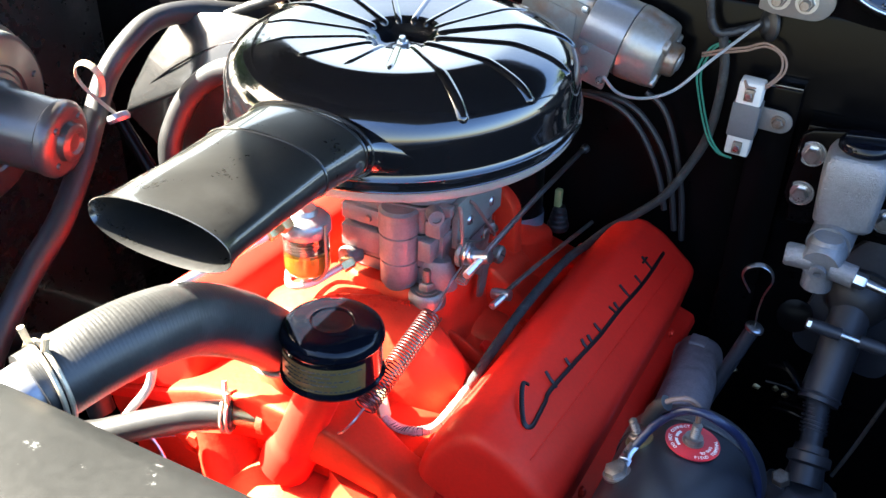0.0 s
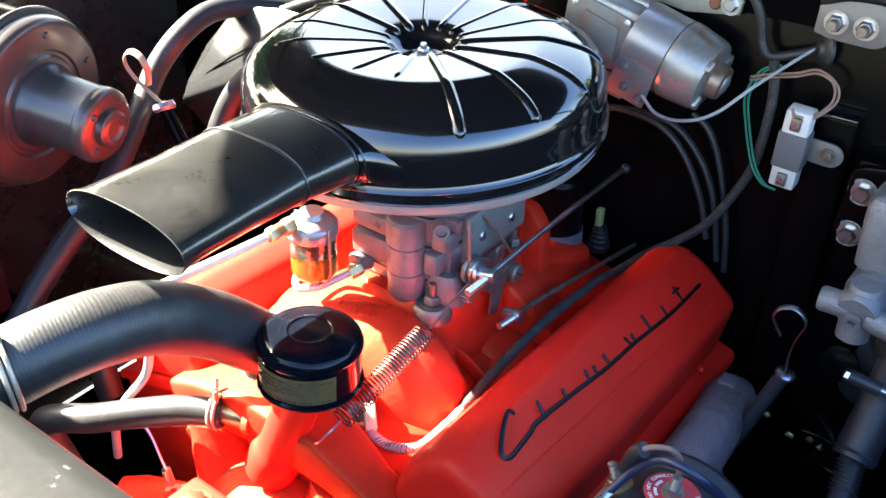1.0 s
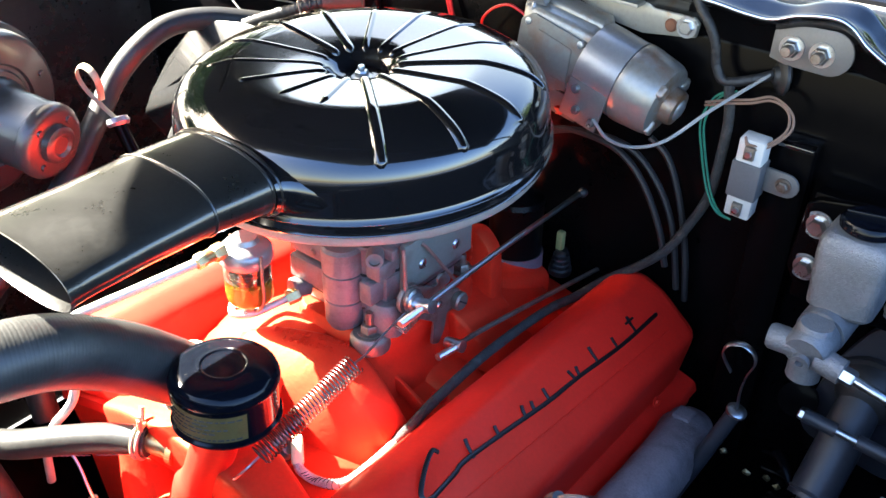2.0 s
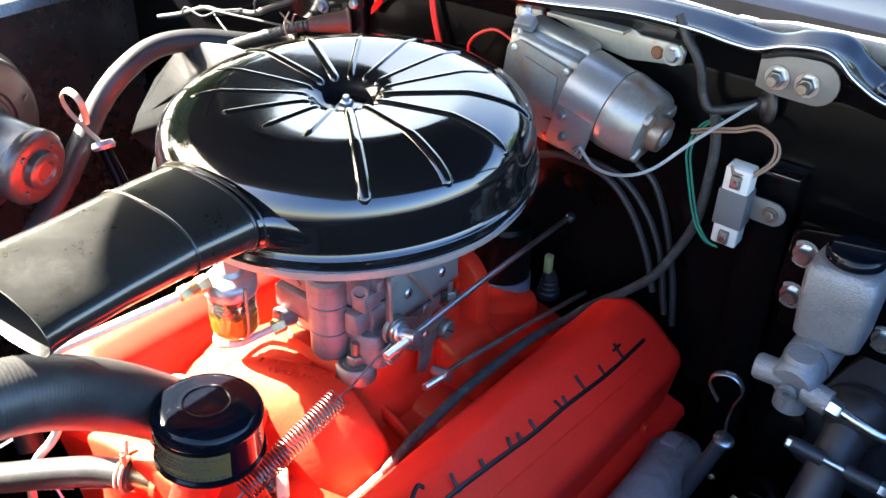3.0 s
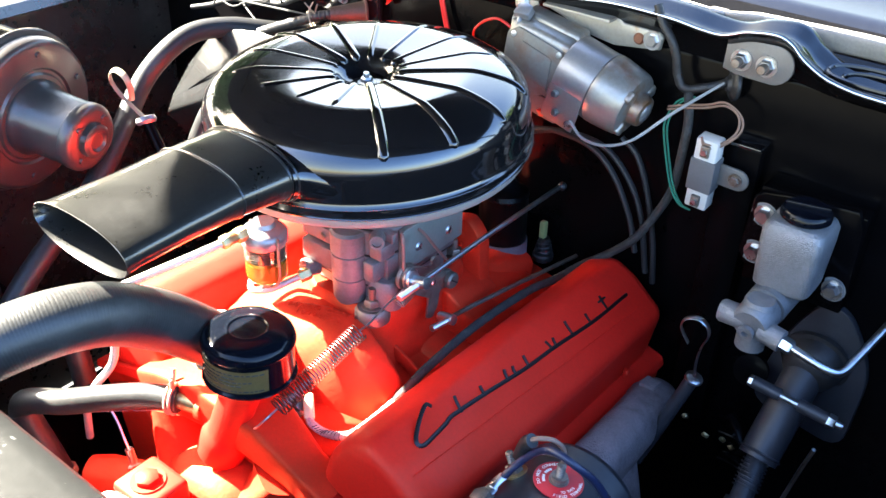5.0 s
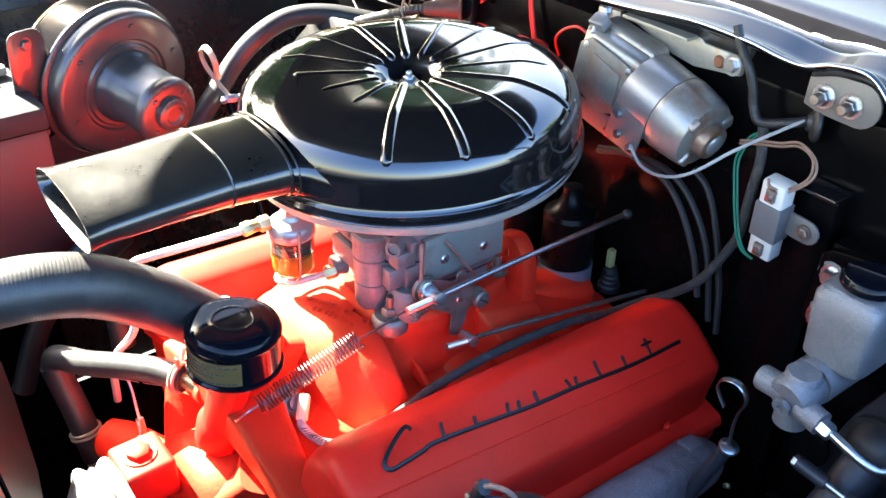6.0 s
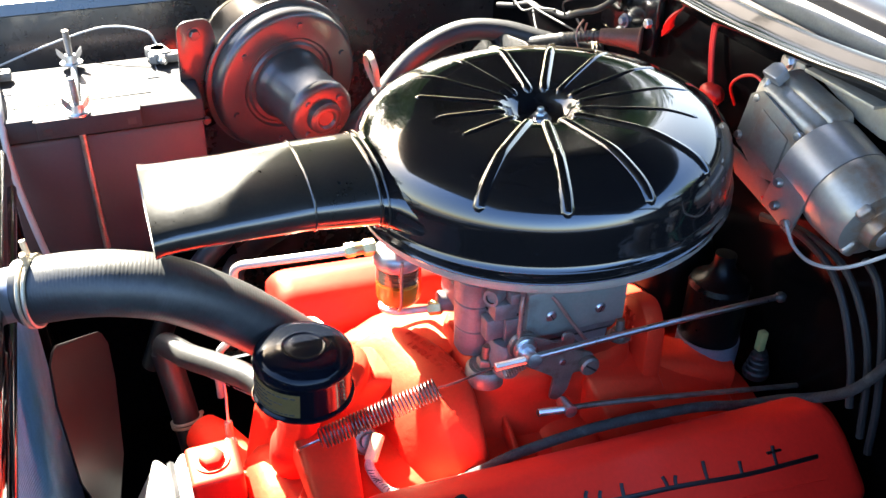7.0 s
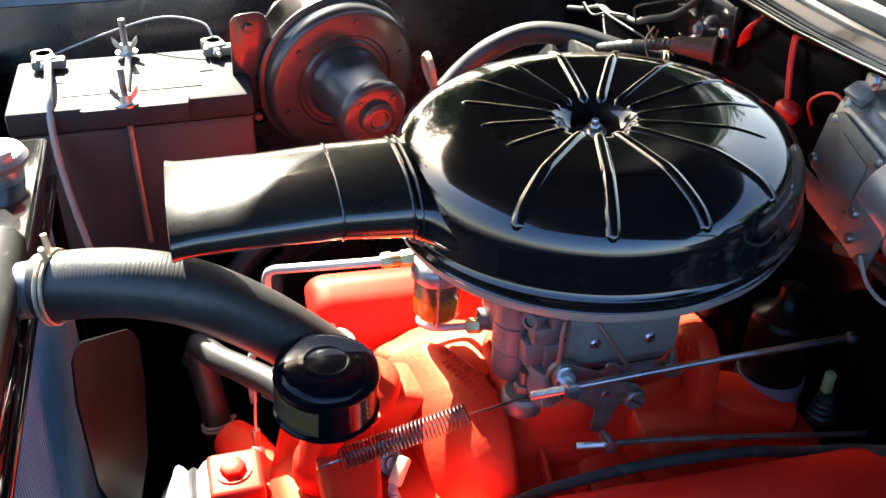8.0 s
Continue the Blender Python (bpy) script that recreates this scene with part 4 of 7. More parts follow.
def fuel_filter():
    x, y = -0.040, 0.623
    t = thing("fuel_filter", (x, y, 0.875), "glass fuel filter bowl with amber petrol and metal head", "fuel filter")
    m = Matrix.Translation((x, y, 0.0))
    part("head", lathe([(0, 0.955), (0.012, 0.955), (0.014, 0.950), (0.022, 0.946), (0.0255, 0.942), (0.026, 0.932), (0.024, 0.9285), (0, 0.9285)], m, 32), ALLOY, t)
    part("glass_bowl", lathe([(0.0235, 0.9285), (0.0235, 0.892), (0.0228, 0.888), (0.020, 0.884), (0.012, 0.883), (0, 0.883), (0, 0.8845), (0.0115, 0.8845), (0.0192, 0.8855), (0.0214, 0.889), (0.022, 0.893), (0.022, 0.9285)], m, 32), GLASS, t, "clear glass bowl")
    part("fuel", lathe([(0, 0.8850), (0.0112, 0.8850), (0.0188, 0.8860), (0.0210, 0.8893), (0.0216, 0.8933), (0.0216, 0.907), (0, 0.907)], m, 32), FUEL, t, "amber petrol")
    part("filter_element", lathe([(0, 0.9275), (0.0165, 0.9275)] + [(0.0165 - 0.0012 * (i % 2), 0.9275 - 0.0016 * i) for i in range(1, 12)] + [(0.015, 0.9095), (0, 0.9095)], m, 28), ALLOY, t)
    part("bail_wire", tube([(x + 0.026, y - 0.004, 0.944), (x + 0.0275, y - 0.006, 0.925), (x + 0.0265, y - 0.006, 0.895), (x + 0.014, y - 0.005, 0.877), (x, y, 0.8745), (x - 0.014, y + 0.005, 0.877), (x - 0.0265, y + 0.006, 0.895), (x - 0.0275, y + 0.006, 0.925), (x - 0.026, y + 0.004, 0.944)], 0.0016, 8), TARNISH, t)
    part("thumb_nut", lathe([(0, 0.8825), (0.006, 0.8825), (0.0095, 0.879), (0.0095, 0.872), (0.006, 0.869), (0, 0.869)], m, 16), TARNISH, t)
    part("inlet_elbow", join(hexagon(0.0085, 0.012, frame_to((-0.043, 0.599, 0.950), (0, -1, 0.02))), lathe([(0, 0), (0.0065, 0), (0.0065, 0.012), (0, 0.012)], frame_to((-0.0445, 0.588, 0.950), (0, -1, 0.0)), 14), hexagon(0.0075, 0.010, frame_to((-0.0448, 0.579, 0.950), (0.02, -1, -0.05)))), BRASS, t, "brass inlet fitting")
    f = thing("fuel_line", (-0.08, 0.52, 0.85), "bent bare steel fuel line to the filter", "fuel line", "fuel lines")
    part("pipe", tube([(-0.045, 0.575, 0.949), (-0.062, 0.535, 0.940), (-0.086, 0.488, 0.927), (-0.094, 0.472, 0.922), (-0.099, 0.466, 0.912), (-0.102, 0.465, 0.89), (-0.106, 0.464, 0.850), (-0.109, 0.460, 0.828), (-0.113, 0.453, 0.815), (-0.130, 0.443, 0.789), (-0.15, 0.44, 0.75), (-0.16, 0.44, 0.70)], 0.0044, 12), TINNED, f)
    f = thing("carburettor_fuel_line", (-0.02, 0.655, 0.87), "short looped steel fuel line into the carburettor", "fuel line", "fuel lines")
    part("pipe", tube([(-0.040, 0.646, 0.940), (-0.062, 0.650, 0.905), (-0.068, 0.640, 0.884), (-0.062, 0.618, 0.871), (-0.050, 0.608, 0.868), (-0.034, 0.618, 0.870), (-0.022, 0.640, 0.876), (-0.012, 0.655, 0.882)], 0.0038, 12), TINNED, f)
    part("flare_nut", hexagon(0.0078, 0.014, frame_to((-0.016, 0.648, 0.880), (0.5, 0.8, 0.3))), BRASS, f)
    return t


valve_cover(False, "orange-red painted valve cover with black raised swash emblem")
valve_cover(True, "orange-red painted valve cover lit by the sun")
engine_block()
intake_manifold()
water_neck()
oil_filler()
air_cleaner()
carburettor()
linkage()
return_spring()
fuel_filter()


# ---- cooling, hoses ----
def radiator():
    t = thing("radiator", (-0.02, 0.22, 0.40), "dark radiator with fine fins behind the grille support", "radiator")
    part("top_tank", span((-0.30, 0.205, 0.956), (0.28, 0.266, 0.990), 0.006, 3), GLOSS, t)
    part("tank_flange", tube([(-0.285, 0.262, 0.947), (0.0, 0.262, 0.947), (0.26, 0.262, 0.945)], 0.0062, 10, 3), GLOSS, t, "gloss black rolled tank flange")
    part("side_channel", span((0.255, 0.215, 0.40), (0.285, 0.262, 0.93), 0.004), BODY, t)
    part("side_channel", span((-0.305, 0.215, 0.40), (-0.275, 0.262, 0.93), 0.004), BODY, t)
    part("core_back", span((-0.275, 0.225, 0.42), (0.255, 0.238, 0.957)), BODY, t)
    fins = []
    n = 76
    for i in range(n):
        x = -0.270 + i * 0.520 / (n - 1)
        fins.append(span((x - 0.0012, 0.236, 0.43), (x + 0.0012, 0.252, 0.956)))
    for k in range(64):
        z = 0.436 + k * 0.0081
        fins.append(span((-0.273, 0.236, z - 0.0006), (0.253, 0.2495, z + 0.0006)))
    ob = part("core_mesh", join(*fins), FIN, t, smooth=False)
    ob["kind"] = "stuff"
    part("inlet_neck", tube([(-0.026, 0.235, 0.975), (-0.022, 0.262, 0.984), (-0.016, 0.284, 0.989), (-0.012, 0.298, 0.992)], 0.0235, 20, 5), ALLOY, t, "pale metal inlet neck")
    part("filler_neck", lathe([(0, 0), (0.026, 0), (0.026, 0.02), (0.032, 0.024), (0.034, 0.03), (0.030, 0.036), (0, 0.038)], Matrix.Translation((-0.215, 0.225, 0.983)), 24), ALLOY, t, "dull metal radiator cap")
    part("cap_wing", box((0.07, 0.014, 0.012), Matrix.Translation((-0.215, 0.225, 1.024)) @ Matrix.Rotation(0.6, 4, 'Z'), 0.003), ALLOY, t)


def fan():
    t = thing("cooling_fan", (0.02, 0.33, 0.45), "dark painted engine fan behind the radiator", "fan")
    c = Vector((0.02, 0.306, 0.655))
    part("hub", lathe([(0, 0.0), (0.045, 0.0), (0.05, 0.006), (0.05, 0.02), (0.03, 0.034), (0, 0.036)], frame_to(c, (0, 1, 0)), 24), FANPAINT, t)
    for k in range(4):
        a = radians(122 + 90 * k)
        d = Vector((math.cos(a), 0, math.sin(a)))
        s = Vector((-math.sin(a), 0, math.cos(a)))
        secs = []
        for r, w, tw in ((0.035, 0.018, 0.0), (0.08, 0.026, 0.012), (0.11, 0.050, 0.02), (0.19, 0.068, 0.026), (0.228, 0.064, 0.026), (0.240, 0.052, 0.022), (0.244, 0.038, 0.02)):
            p = c + d * r
            u = (s + Vector((0, 1, 0)) * (tw / max(w, 1e-3))).normalized()
            n2 = d.cross(u)
            secs.append([p + u * w + n2 * 0.0012, p + n2 * 0.0022, p - u * w + n2 * 0.0012, p - u * w - n2 * 0.0012, p - n2 * 0.0002, p + u * w - n2 * 0.0012])
        part("blade", loft(secs), FANPAINT, t)


def water_pump():
    t = thing("water_pump", (0.02, 0.43, 0.55), "orange-red water pump with a square bolted boss", "water pump")
    part("housing", loft([[Vector((0.022 + x, y, 0.665 + z)) for x, z in ring_outline(r, r, 26, 2.4)] for y, r in ((0.505, 0.085), (0.46, 0.082), (0.445, 0.07), (0.43, 0.04), (0.395, 0.032), (0.385, 0.03))]), CAST, t)
    boss = part("square_boss", bevelled(span((-0.026, 0.385, 0.715), (0.032, 0.438, 0.762)), 0.006, 3), ENGINE, t)
    part("bolt", hexagon(0.0125, 0.008, frame_to((0.002, 0.410, 0.7625), (0.0, 0.0, 1)), washer=0.018), ENGINE, boss)
    part("inlet_arm", runner([(0.0, 0.45, 0.70), (-0.05, 0.44, 0.69), (-0.10, 0.42, 0.69), (-0.117, 0.41, 0.69)], [0.03, 0.028, 0.026, 0.022], [0.028, 0.026, 0.024, 0.022], power=2.2), CAST, t)
    part("outlet_leg", runner([(0.07, 0.48, 0.70), (0.095, 0.495, 0.735), (0.10, 0.505, 0.76)], [0.032, 0.03, 0.03], [0.03, 0.03, 0.03], n=28, power=5.0), CAST, t)
    part("outlet_leg", runner([(-0.03, 0.48, 0.70), (-0.055, 0.495, 0.735), (-0.06, 0.505, 0.76)], [0.032, 0.03, 0.03], [0.03, 0.03, 0.03], n=28, power=5.0), CAST, t)
    part("heater_nipple", lathe([(0, 0), (0.0135, 0), (0.0135, 0.006), (0.0095, 0.008), (0.0095, 0.05), (0, 0.05)], frame_to((0.0, 0.490, 0.803), (-0.95, -0.28, 0.02)), 16), BRASS, t)
    p = thing("fan_pulley", (0.02, 0.375, 0.55), "pale bare-metal fan pulley with a black belt", "pulley")
    m = frame_to((0.02, 0.362, 0.665), (0, 1, 0))
    part("sheave", lathe([(0, -0.050), (0.034, -0.050), (0.037, -0.047), (0.086, -0.012), (0.0915, -0.010), (0.0945, -0.008), (0.0950, -0.005), (0.0930, -0.002), (0.084, 0.006), (0.084, 0.010), (0.0930, 0.018), (0.0950, 0.021), (0.0945, 0.024), (0.0915, 0.025), (0.07, 0.024), (0, 0.02)], m, 64), GREYPAINT, p)
    part("belt", tube([Vector((0.02 + 0.0870 * math.cos(radians(a)), 0.370, 0.665 + 0.0870 * math.sin(radians(a)))) for a in range(-10, 191, 10)] + [Vector((-0.05, 0.370, 0.50))], 0.004, 6, 2, flat=0.9), RUBBER, p)


def ribbed_hose(points, r, ribs, n=10, seg=22):
    """A moulded hose with fine rings along it."""
    pts = spline(points, n)
    fine = []
    for a, b in zip(pts, pts[1:]):
        for k in range(9):
            fine.append(a.lerp(b, k / 9))
    fine.append(pts[-1])
    return tube(fine, lambda s: r * (1.0 + 0.0018 * math.sin(s * ribs * 2 * math.pi)), seg, smooth=False)


def wire_clamp(hose, at, axis, radius, tangs, label="tan spring-wire hose clamp"):
    m = frame_to(at, axis)
    bms = []
    for off in (-0.0024, 0.0024):
        mm = m @ Matrix.Translation((0, 0, off))
        bms.append(ring_tube(mm, radius + 0.0016, 0.0019, 30, 6))
    t = part("hose_clamp", join(*bms), CLAMP, hose, label)
    for k, d in enumerate(tangs):
        base = m @ Vector((math.cos(d) * radius, math.sin(d) * radius, 0.002 * (1 if k else -1)))
        out = m @ Vector((math.cos(d + 0.1) * (radius + 0.016), math.sin(d + 0.1) * (radius + 0.016), 0.004 * (1 if k else -1)))
        part("tang", tube([base, base.lerp(out, 0.5), out], 0.0026, 8, 4), CLAMP, t)
    return t


STRAP = material("dull_yellowed_strap", (0.30, 0.24, 0.17), 0.5, metal=0.3, vary=0.2, scale=60)
CLAMP = material("yellowed_spring_wire", (0.45, 0.38, 0.27), 0.45, metal=0.4, vary=0.25, scale=60)


def hoses():
    t = thing("upper_radiator_hose", (0.01, 0.40, 0.90), "thick black ribbed rubber upper radiator hose", "radiator hose", "coolant hoses")
    part("hose", ribbed_hose([(-0.0165, 0.281, 0.9885), (-0.0135, 0.292, 0.990), (-0.002, 0.325, 0.996), (0.008, 0.360, 0.996), (0.013, 0.400, 0.983), (0.013, 0.448, 0.948), (0.011, 0.490, 0.906), (0.009, 0.512, 0.880)], 0.0285, 104), HOSE, t)
    wire_clamp(t, (-0.013, 0.292, 0.990), (0.35, 1, 0.05), 0.0287, (1.2, 1.7))
    wire_clamp(t, (0.010, 0.507, 0.887), (0.0, 0.65, -0.76), 0.0287, (-0.3, 0.2), "steel spring-wire hose clamp at the thermostat")
    t = thing("heater_hose", (-0.12, 0.42, 0.69), "black heater hose bent down to the pump, worn printing", "heater hose", "coolant hoses")
    part("hose", tube([(-0.030, 0.481, 0.804), (-0.064, 0.462, 0.802), (-0.100, 0.436, 0.796), (-0.135, 0.411, 0.788), (-0.163, 0.396, 0.783), (-0.184, 0.389, 0.773), (-0.191, 0.387, 0.757)], 0.0142, 18), HOSE, t)
    # same hose as above; the darker rubber puts its shade into the colour
    part("lower_hose", tube([(-0.191, 0.387, 0.760), (-0.183, 0.390, 0.735), (-0.168, 0.395, 0.695), (-0.155, 0.398, 0.660), (-0.147, 0.400, 0.640)], 0.0158, 18), RUBBER, t, "lower length of hose, coloured darker for its shade")
    part("pump_stub", tube([(-0.153, 0.3985, 0.655), (-0.140, 0.403, 0.62), (-0.10, 0.42, 0.60)], 0.0135, 16, 4), TINNED, t, "bare metal stub below the clamp")
    bars = []
    for i in range(13):
        if i == 5:
            continue
        p = Vector((-0.052, 0.4685, 0.8030)).lerp(Vector((-0.104, 0.4332, 0.7953)), i / 12)
        n = Vector((0.35, -0.60, -0.72)).normalized()
        bars.append(box((0.0024, 0.0042, 0.0005), frame_to(p + n * 0.0141, n, (-0.87, -0.49, -0.13))))
    part("worn_print", join(*bars), GREYWIRE, t, "pale worn printing, unreadable")
    wire_clamp(t, (-0.036, 0.479, 0.804), (-0.9, -0.4, 0.0), 0.0154, (1.3, 1.9), "small steel hose clamp on the heater hose")
    wire_clamp(t, (-0.160, 0.397, 0.673), (0.35, 0.08, -0.9), 0.0158, (-1.3, -0.8), "rusty wire hose clamp at the pump")
    t = thing("breaker_cable", (-0.10, 0.47, 0.70), "thin steel cable with crimped eyelet", "cable")
    part("cable", tube([(-0.115, 0.435, 0.80), (-0.095, 0.44, 0.772), (-0.080, 0.438, 0.748), (-0.072, 0.437, 0.735)], 0.0014, 6), STEEL, t)
    part("eyelet", join(lathe([(0, 0), (0.0045, 0), (0.0045, 0.018), (0, 0.019)], frame_to((-0.073, 0.437, 0.738), (0.25, 0, -0.9)), 12), lathe([(0.004, 0), (0.0085, 0), (0.0085, 0.003), (0.004, 0.003), (0.004, 0)], frame_to((-0.066, 0.437, 0.712), (0.6, -0.6, 0.5)), 16)), STEEL, t)


# ---- battery corner ----
def battery():
    t = thing("battery", (-0.465, 0.345, 0.757), "dark car battery with a dusty pale lid", "battery")
    case = part("case", span((-0.545, 0.212, 0.757), (-0.3925, 0.486, 0.9465), 0.006, 2), BATTERY, t)
    lid = part("lid", span((-0.548, 0.209, 0.9480), (-0.390, 0.4885, 0.978), 0.005, 2), BATTOP, t, "dusty grey lid")
    part("lid_seam", span((-0.5465, 0.2105, 0.9462), (-0.3912, 0.4875, 0.9482)), INK, t)
    part("sticker", span((-0.498, 0.270, 0.9785), (-0.425, 0.43, 0.9792), 0.0002), STICKER, lid, "pale sticker with faint unreadable print")
    for y0, y1, x in ((0.30, 0.40, -0.478), (0.285, 0.42, -0.450), (0.285, 0.42, -0.444), (0.285, 0.42, -0.438)):
        part("print_bar", span((x - 0.0015, y0, 0.9794), (x + 0.0015, y1, 0.9798)), GREYTAPE, lid)
    for s in (0.255, 0.445):
        part("lid_groove", tube([(-0.512, s, 0.9782), (-0.47, s, 0.9782), (-0.468, s + (0.018 if s < 0.3 else -0.018), 0.9782), (-0.45, s + (0.018 if s < 0.3 else -0.018), 0.9782)], 0.0011, 6, smooth=False), GREYTAPE, lid)
    for y in (0.245, 0.452):
        term = part("terminal_clamp", join(lathe([(0, 0), (0.0105, 0), (0.0095, 0.018), (0, 0.018)], Matrix.Translation((-0.527, y, 0.978)), 18),
                                           box((0.036, 0.026, 0.016), Matrix.Translation((-0.525, y, 0.988)) @ Matrix.Rotation(0.3, 4, 'Z'), 0.004), box((0.018, 0.04, 0.012), Matrix.Translation((-0.515, y + 0.006, 0.987)), 0.003)), TERMINAL, t, "pale corroded lead terminal clamp")
        part("terminal_bolt", hexagon(0.006, 0.006, frame_to((-0.505, y + 0.002, 0.988), (1, 0.2, 0)), stud=0.008), STEEL, term)
    t2 = thing("battery_hold_down", (-0.46, 0.343, 0.80), "steel battery hold-down bar with two wing-nut rods", "battery clamp")
    part("crossbar", bevelled(plate([(-0.010, -0.055), (0.010, -0.06), (0.012, 0.06), (-0.010, 0.062)], 0.0025, Matrix.Translation((-0.385, 0.352, 0.978))), 0.0006), BATTOP, t2)
    part("front_lip", span((-0.3755, 0.295, 0.958), (-0.3725, 0.412, 0.981), 0.001), BATTOP, t2)
    for y in (0.306, 0.401):
        part("slot", span((-0.3726, y - 0.005, 0.9635), (-0.3722, y + 0.005, 0.9715)), INK, t2)
    part("strap", tube([(-0.53, 0.345, 0.985), (-0.46, 0.344, 0.984), (-0.385, 0.342, 0.984)], 0.004, 8, 4, flat=0.5), STEEL, t2)
    for x, z in ((-0.534, 0.985), (-0.384, 0.981)):
        rod = part("threaded_rod", lathe([(0, 0)] + [(0.0044 if i % 2 else 0.0038, 0.0012 * i) for i in range(38)] + [(0, 0.046)], Matrix.Translation((x, 0.343, z)), 10), TARNISH, t2)
        part("washer", lathe([(0, 0), (0.014, 0), (0.014, 0.002), (0, 0.002)], Matrix.Translation((x, 0.343, z)), 20), STEEL, rod)
        wing = [lathe([(0, 0), (0.0080, 0), (0.0066, 0.010), (0, 0.010)], Matrix.Translation((x, 0.343, z + 0.002)), 14)]
        for sy in (-1, 1):
            wing.append(loft([[Vector((x + w * c, 0.343 + sy * yy, z + zz + h * e)) for c, e in ((1, -1), (1, 1), (-1, 1), (-1, -1))] for yy, zz, w, h in ((0.0045, 0.006, 0.0030, 0.0040), (0.0085, 0.0095, 0.0024, 0.0046), (0.0130, 0.0150, 0.0018, 0.0046), (0.0155, 0.0185, 0.0014, 0.0030))]))
        part("wing_nut", join(*wing), STEEL, rod)
    part("long_rod", tube([(-0.384, 0.343, 0.985), (-0.378, 0.343, 0.90), (-0.372, 0.344, 0.80)], 0.0042, 8, 4), TARNISH, t2, "reddish-lit long hold-down rod")
    c = thing("battery_cable", (-0.40, 0.25, 0.82), "grey insulated battery cable hanging from the terminal", "cable", "battery cables")
    part("cable", tube([(-0.520, 0.250, 0.990), (-0.470, 0.255, 0.997), (-0.415, 0.258, 0.990), (-0.384, 0.258, 0.960), (-0.374, 0.260, 0.91), (-0.35, 0.270, 0.85), (-0.32, 0.286, 0.78)], 0.0042, 10), GREYWIRE, c)
    c = thing("terminal_lead", (-0.58, 0.36, 0.98), "thin grey lead arching over to the far terminal", "cable", "battery cables")
    part("cable", tube([(-0.525, 0.452, 1.000), (-0.545, 0.44, 1.014), (-0.57, 0.39, 1.016), (-0.60, 0.32, 0.990), (-0.64, 0.24, 0.950), (-0.69, 0.20, 0.92)], 0.0015, 8), GREYWIRE, c)
    tray = thing("battery_tray", (-0.465, 0.345, 0.745), "black steel battery tray", "tray")
    part("tray", span((-0.57, 0.195, 0.735), (-0.375, 0.505, 0.757), 0.004), BODY, tray)
    part("leg", span((-0.60, 0.22, 0.32), (-0.57, 0.48, 0.75), 0.003), BODY, tray)


HOSE = material("dusty_ribbed_rubber", (0.026, 0.026, 0.025), 0.42, vary=0.3, scale=25, bump=0.06, bump_scale=300, spots=(0.055, 0.053, 0.05), spot_scale=24, spot_edge=(0.5, 0.8))
TERMINAL = material("corroded_lead", (0.16, 0.157, 0.15), 0.6, metal=0.3, vary=0.25, scale=60, bump=0.4, bump_scale=300)


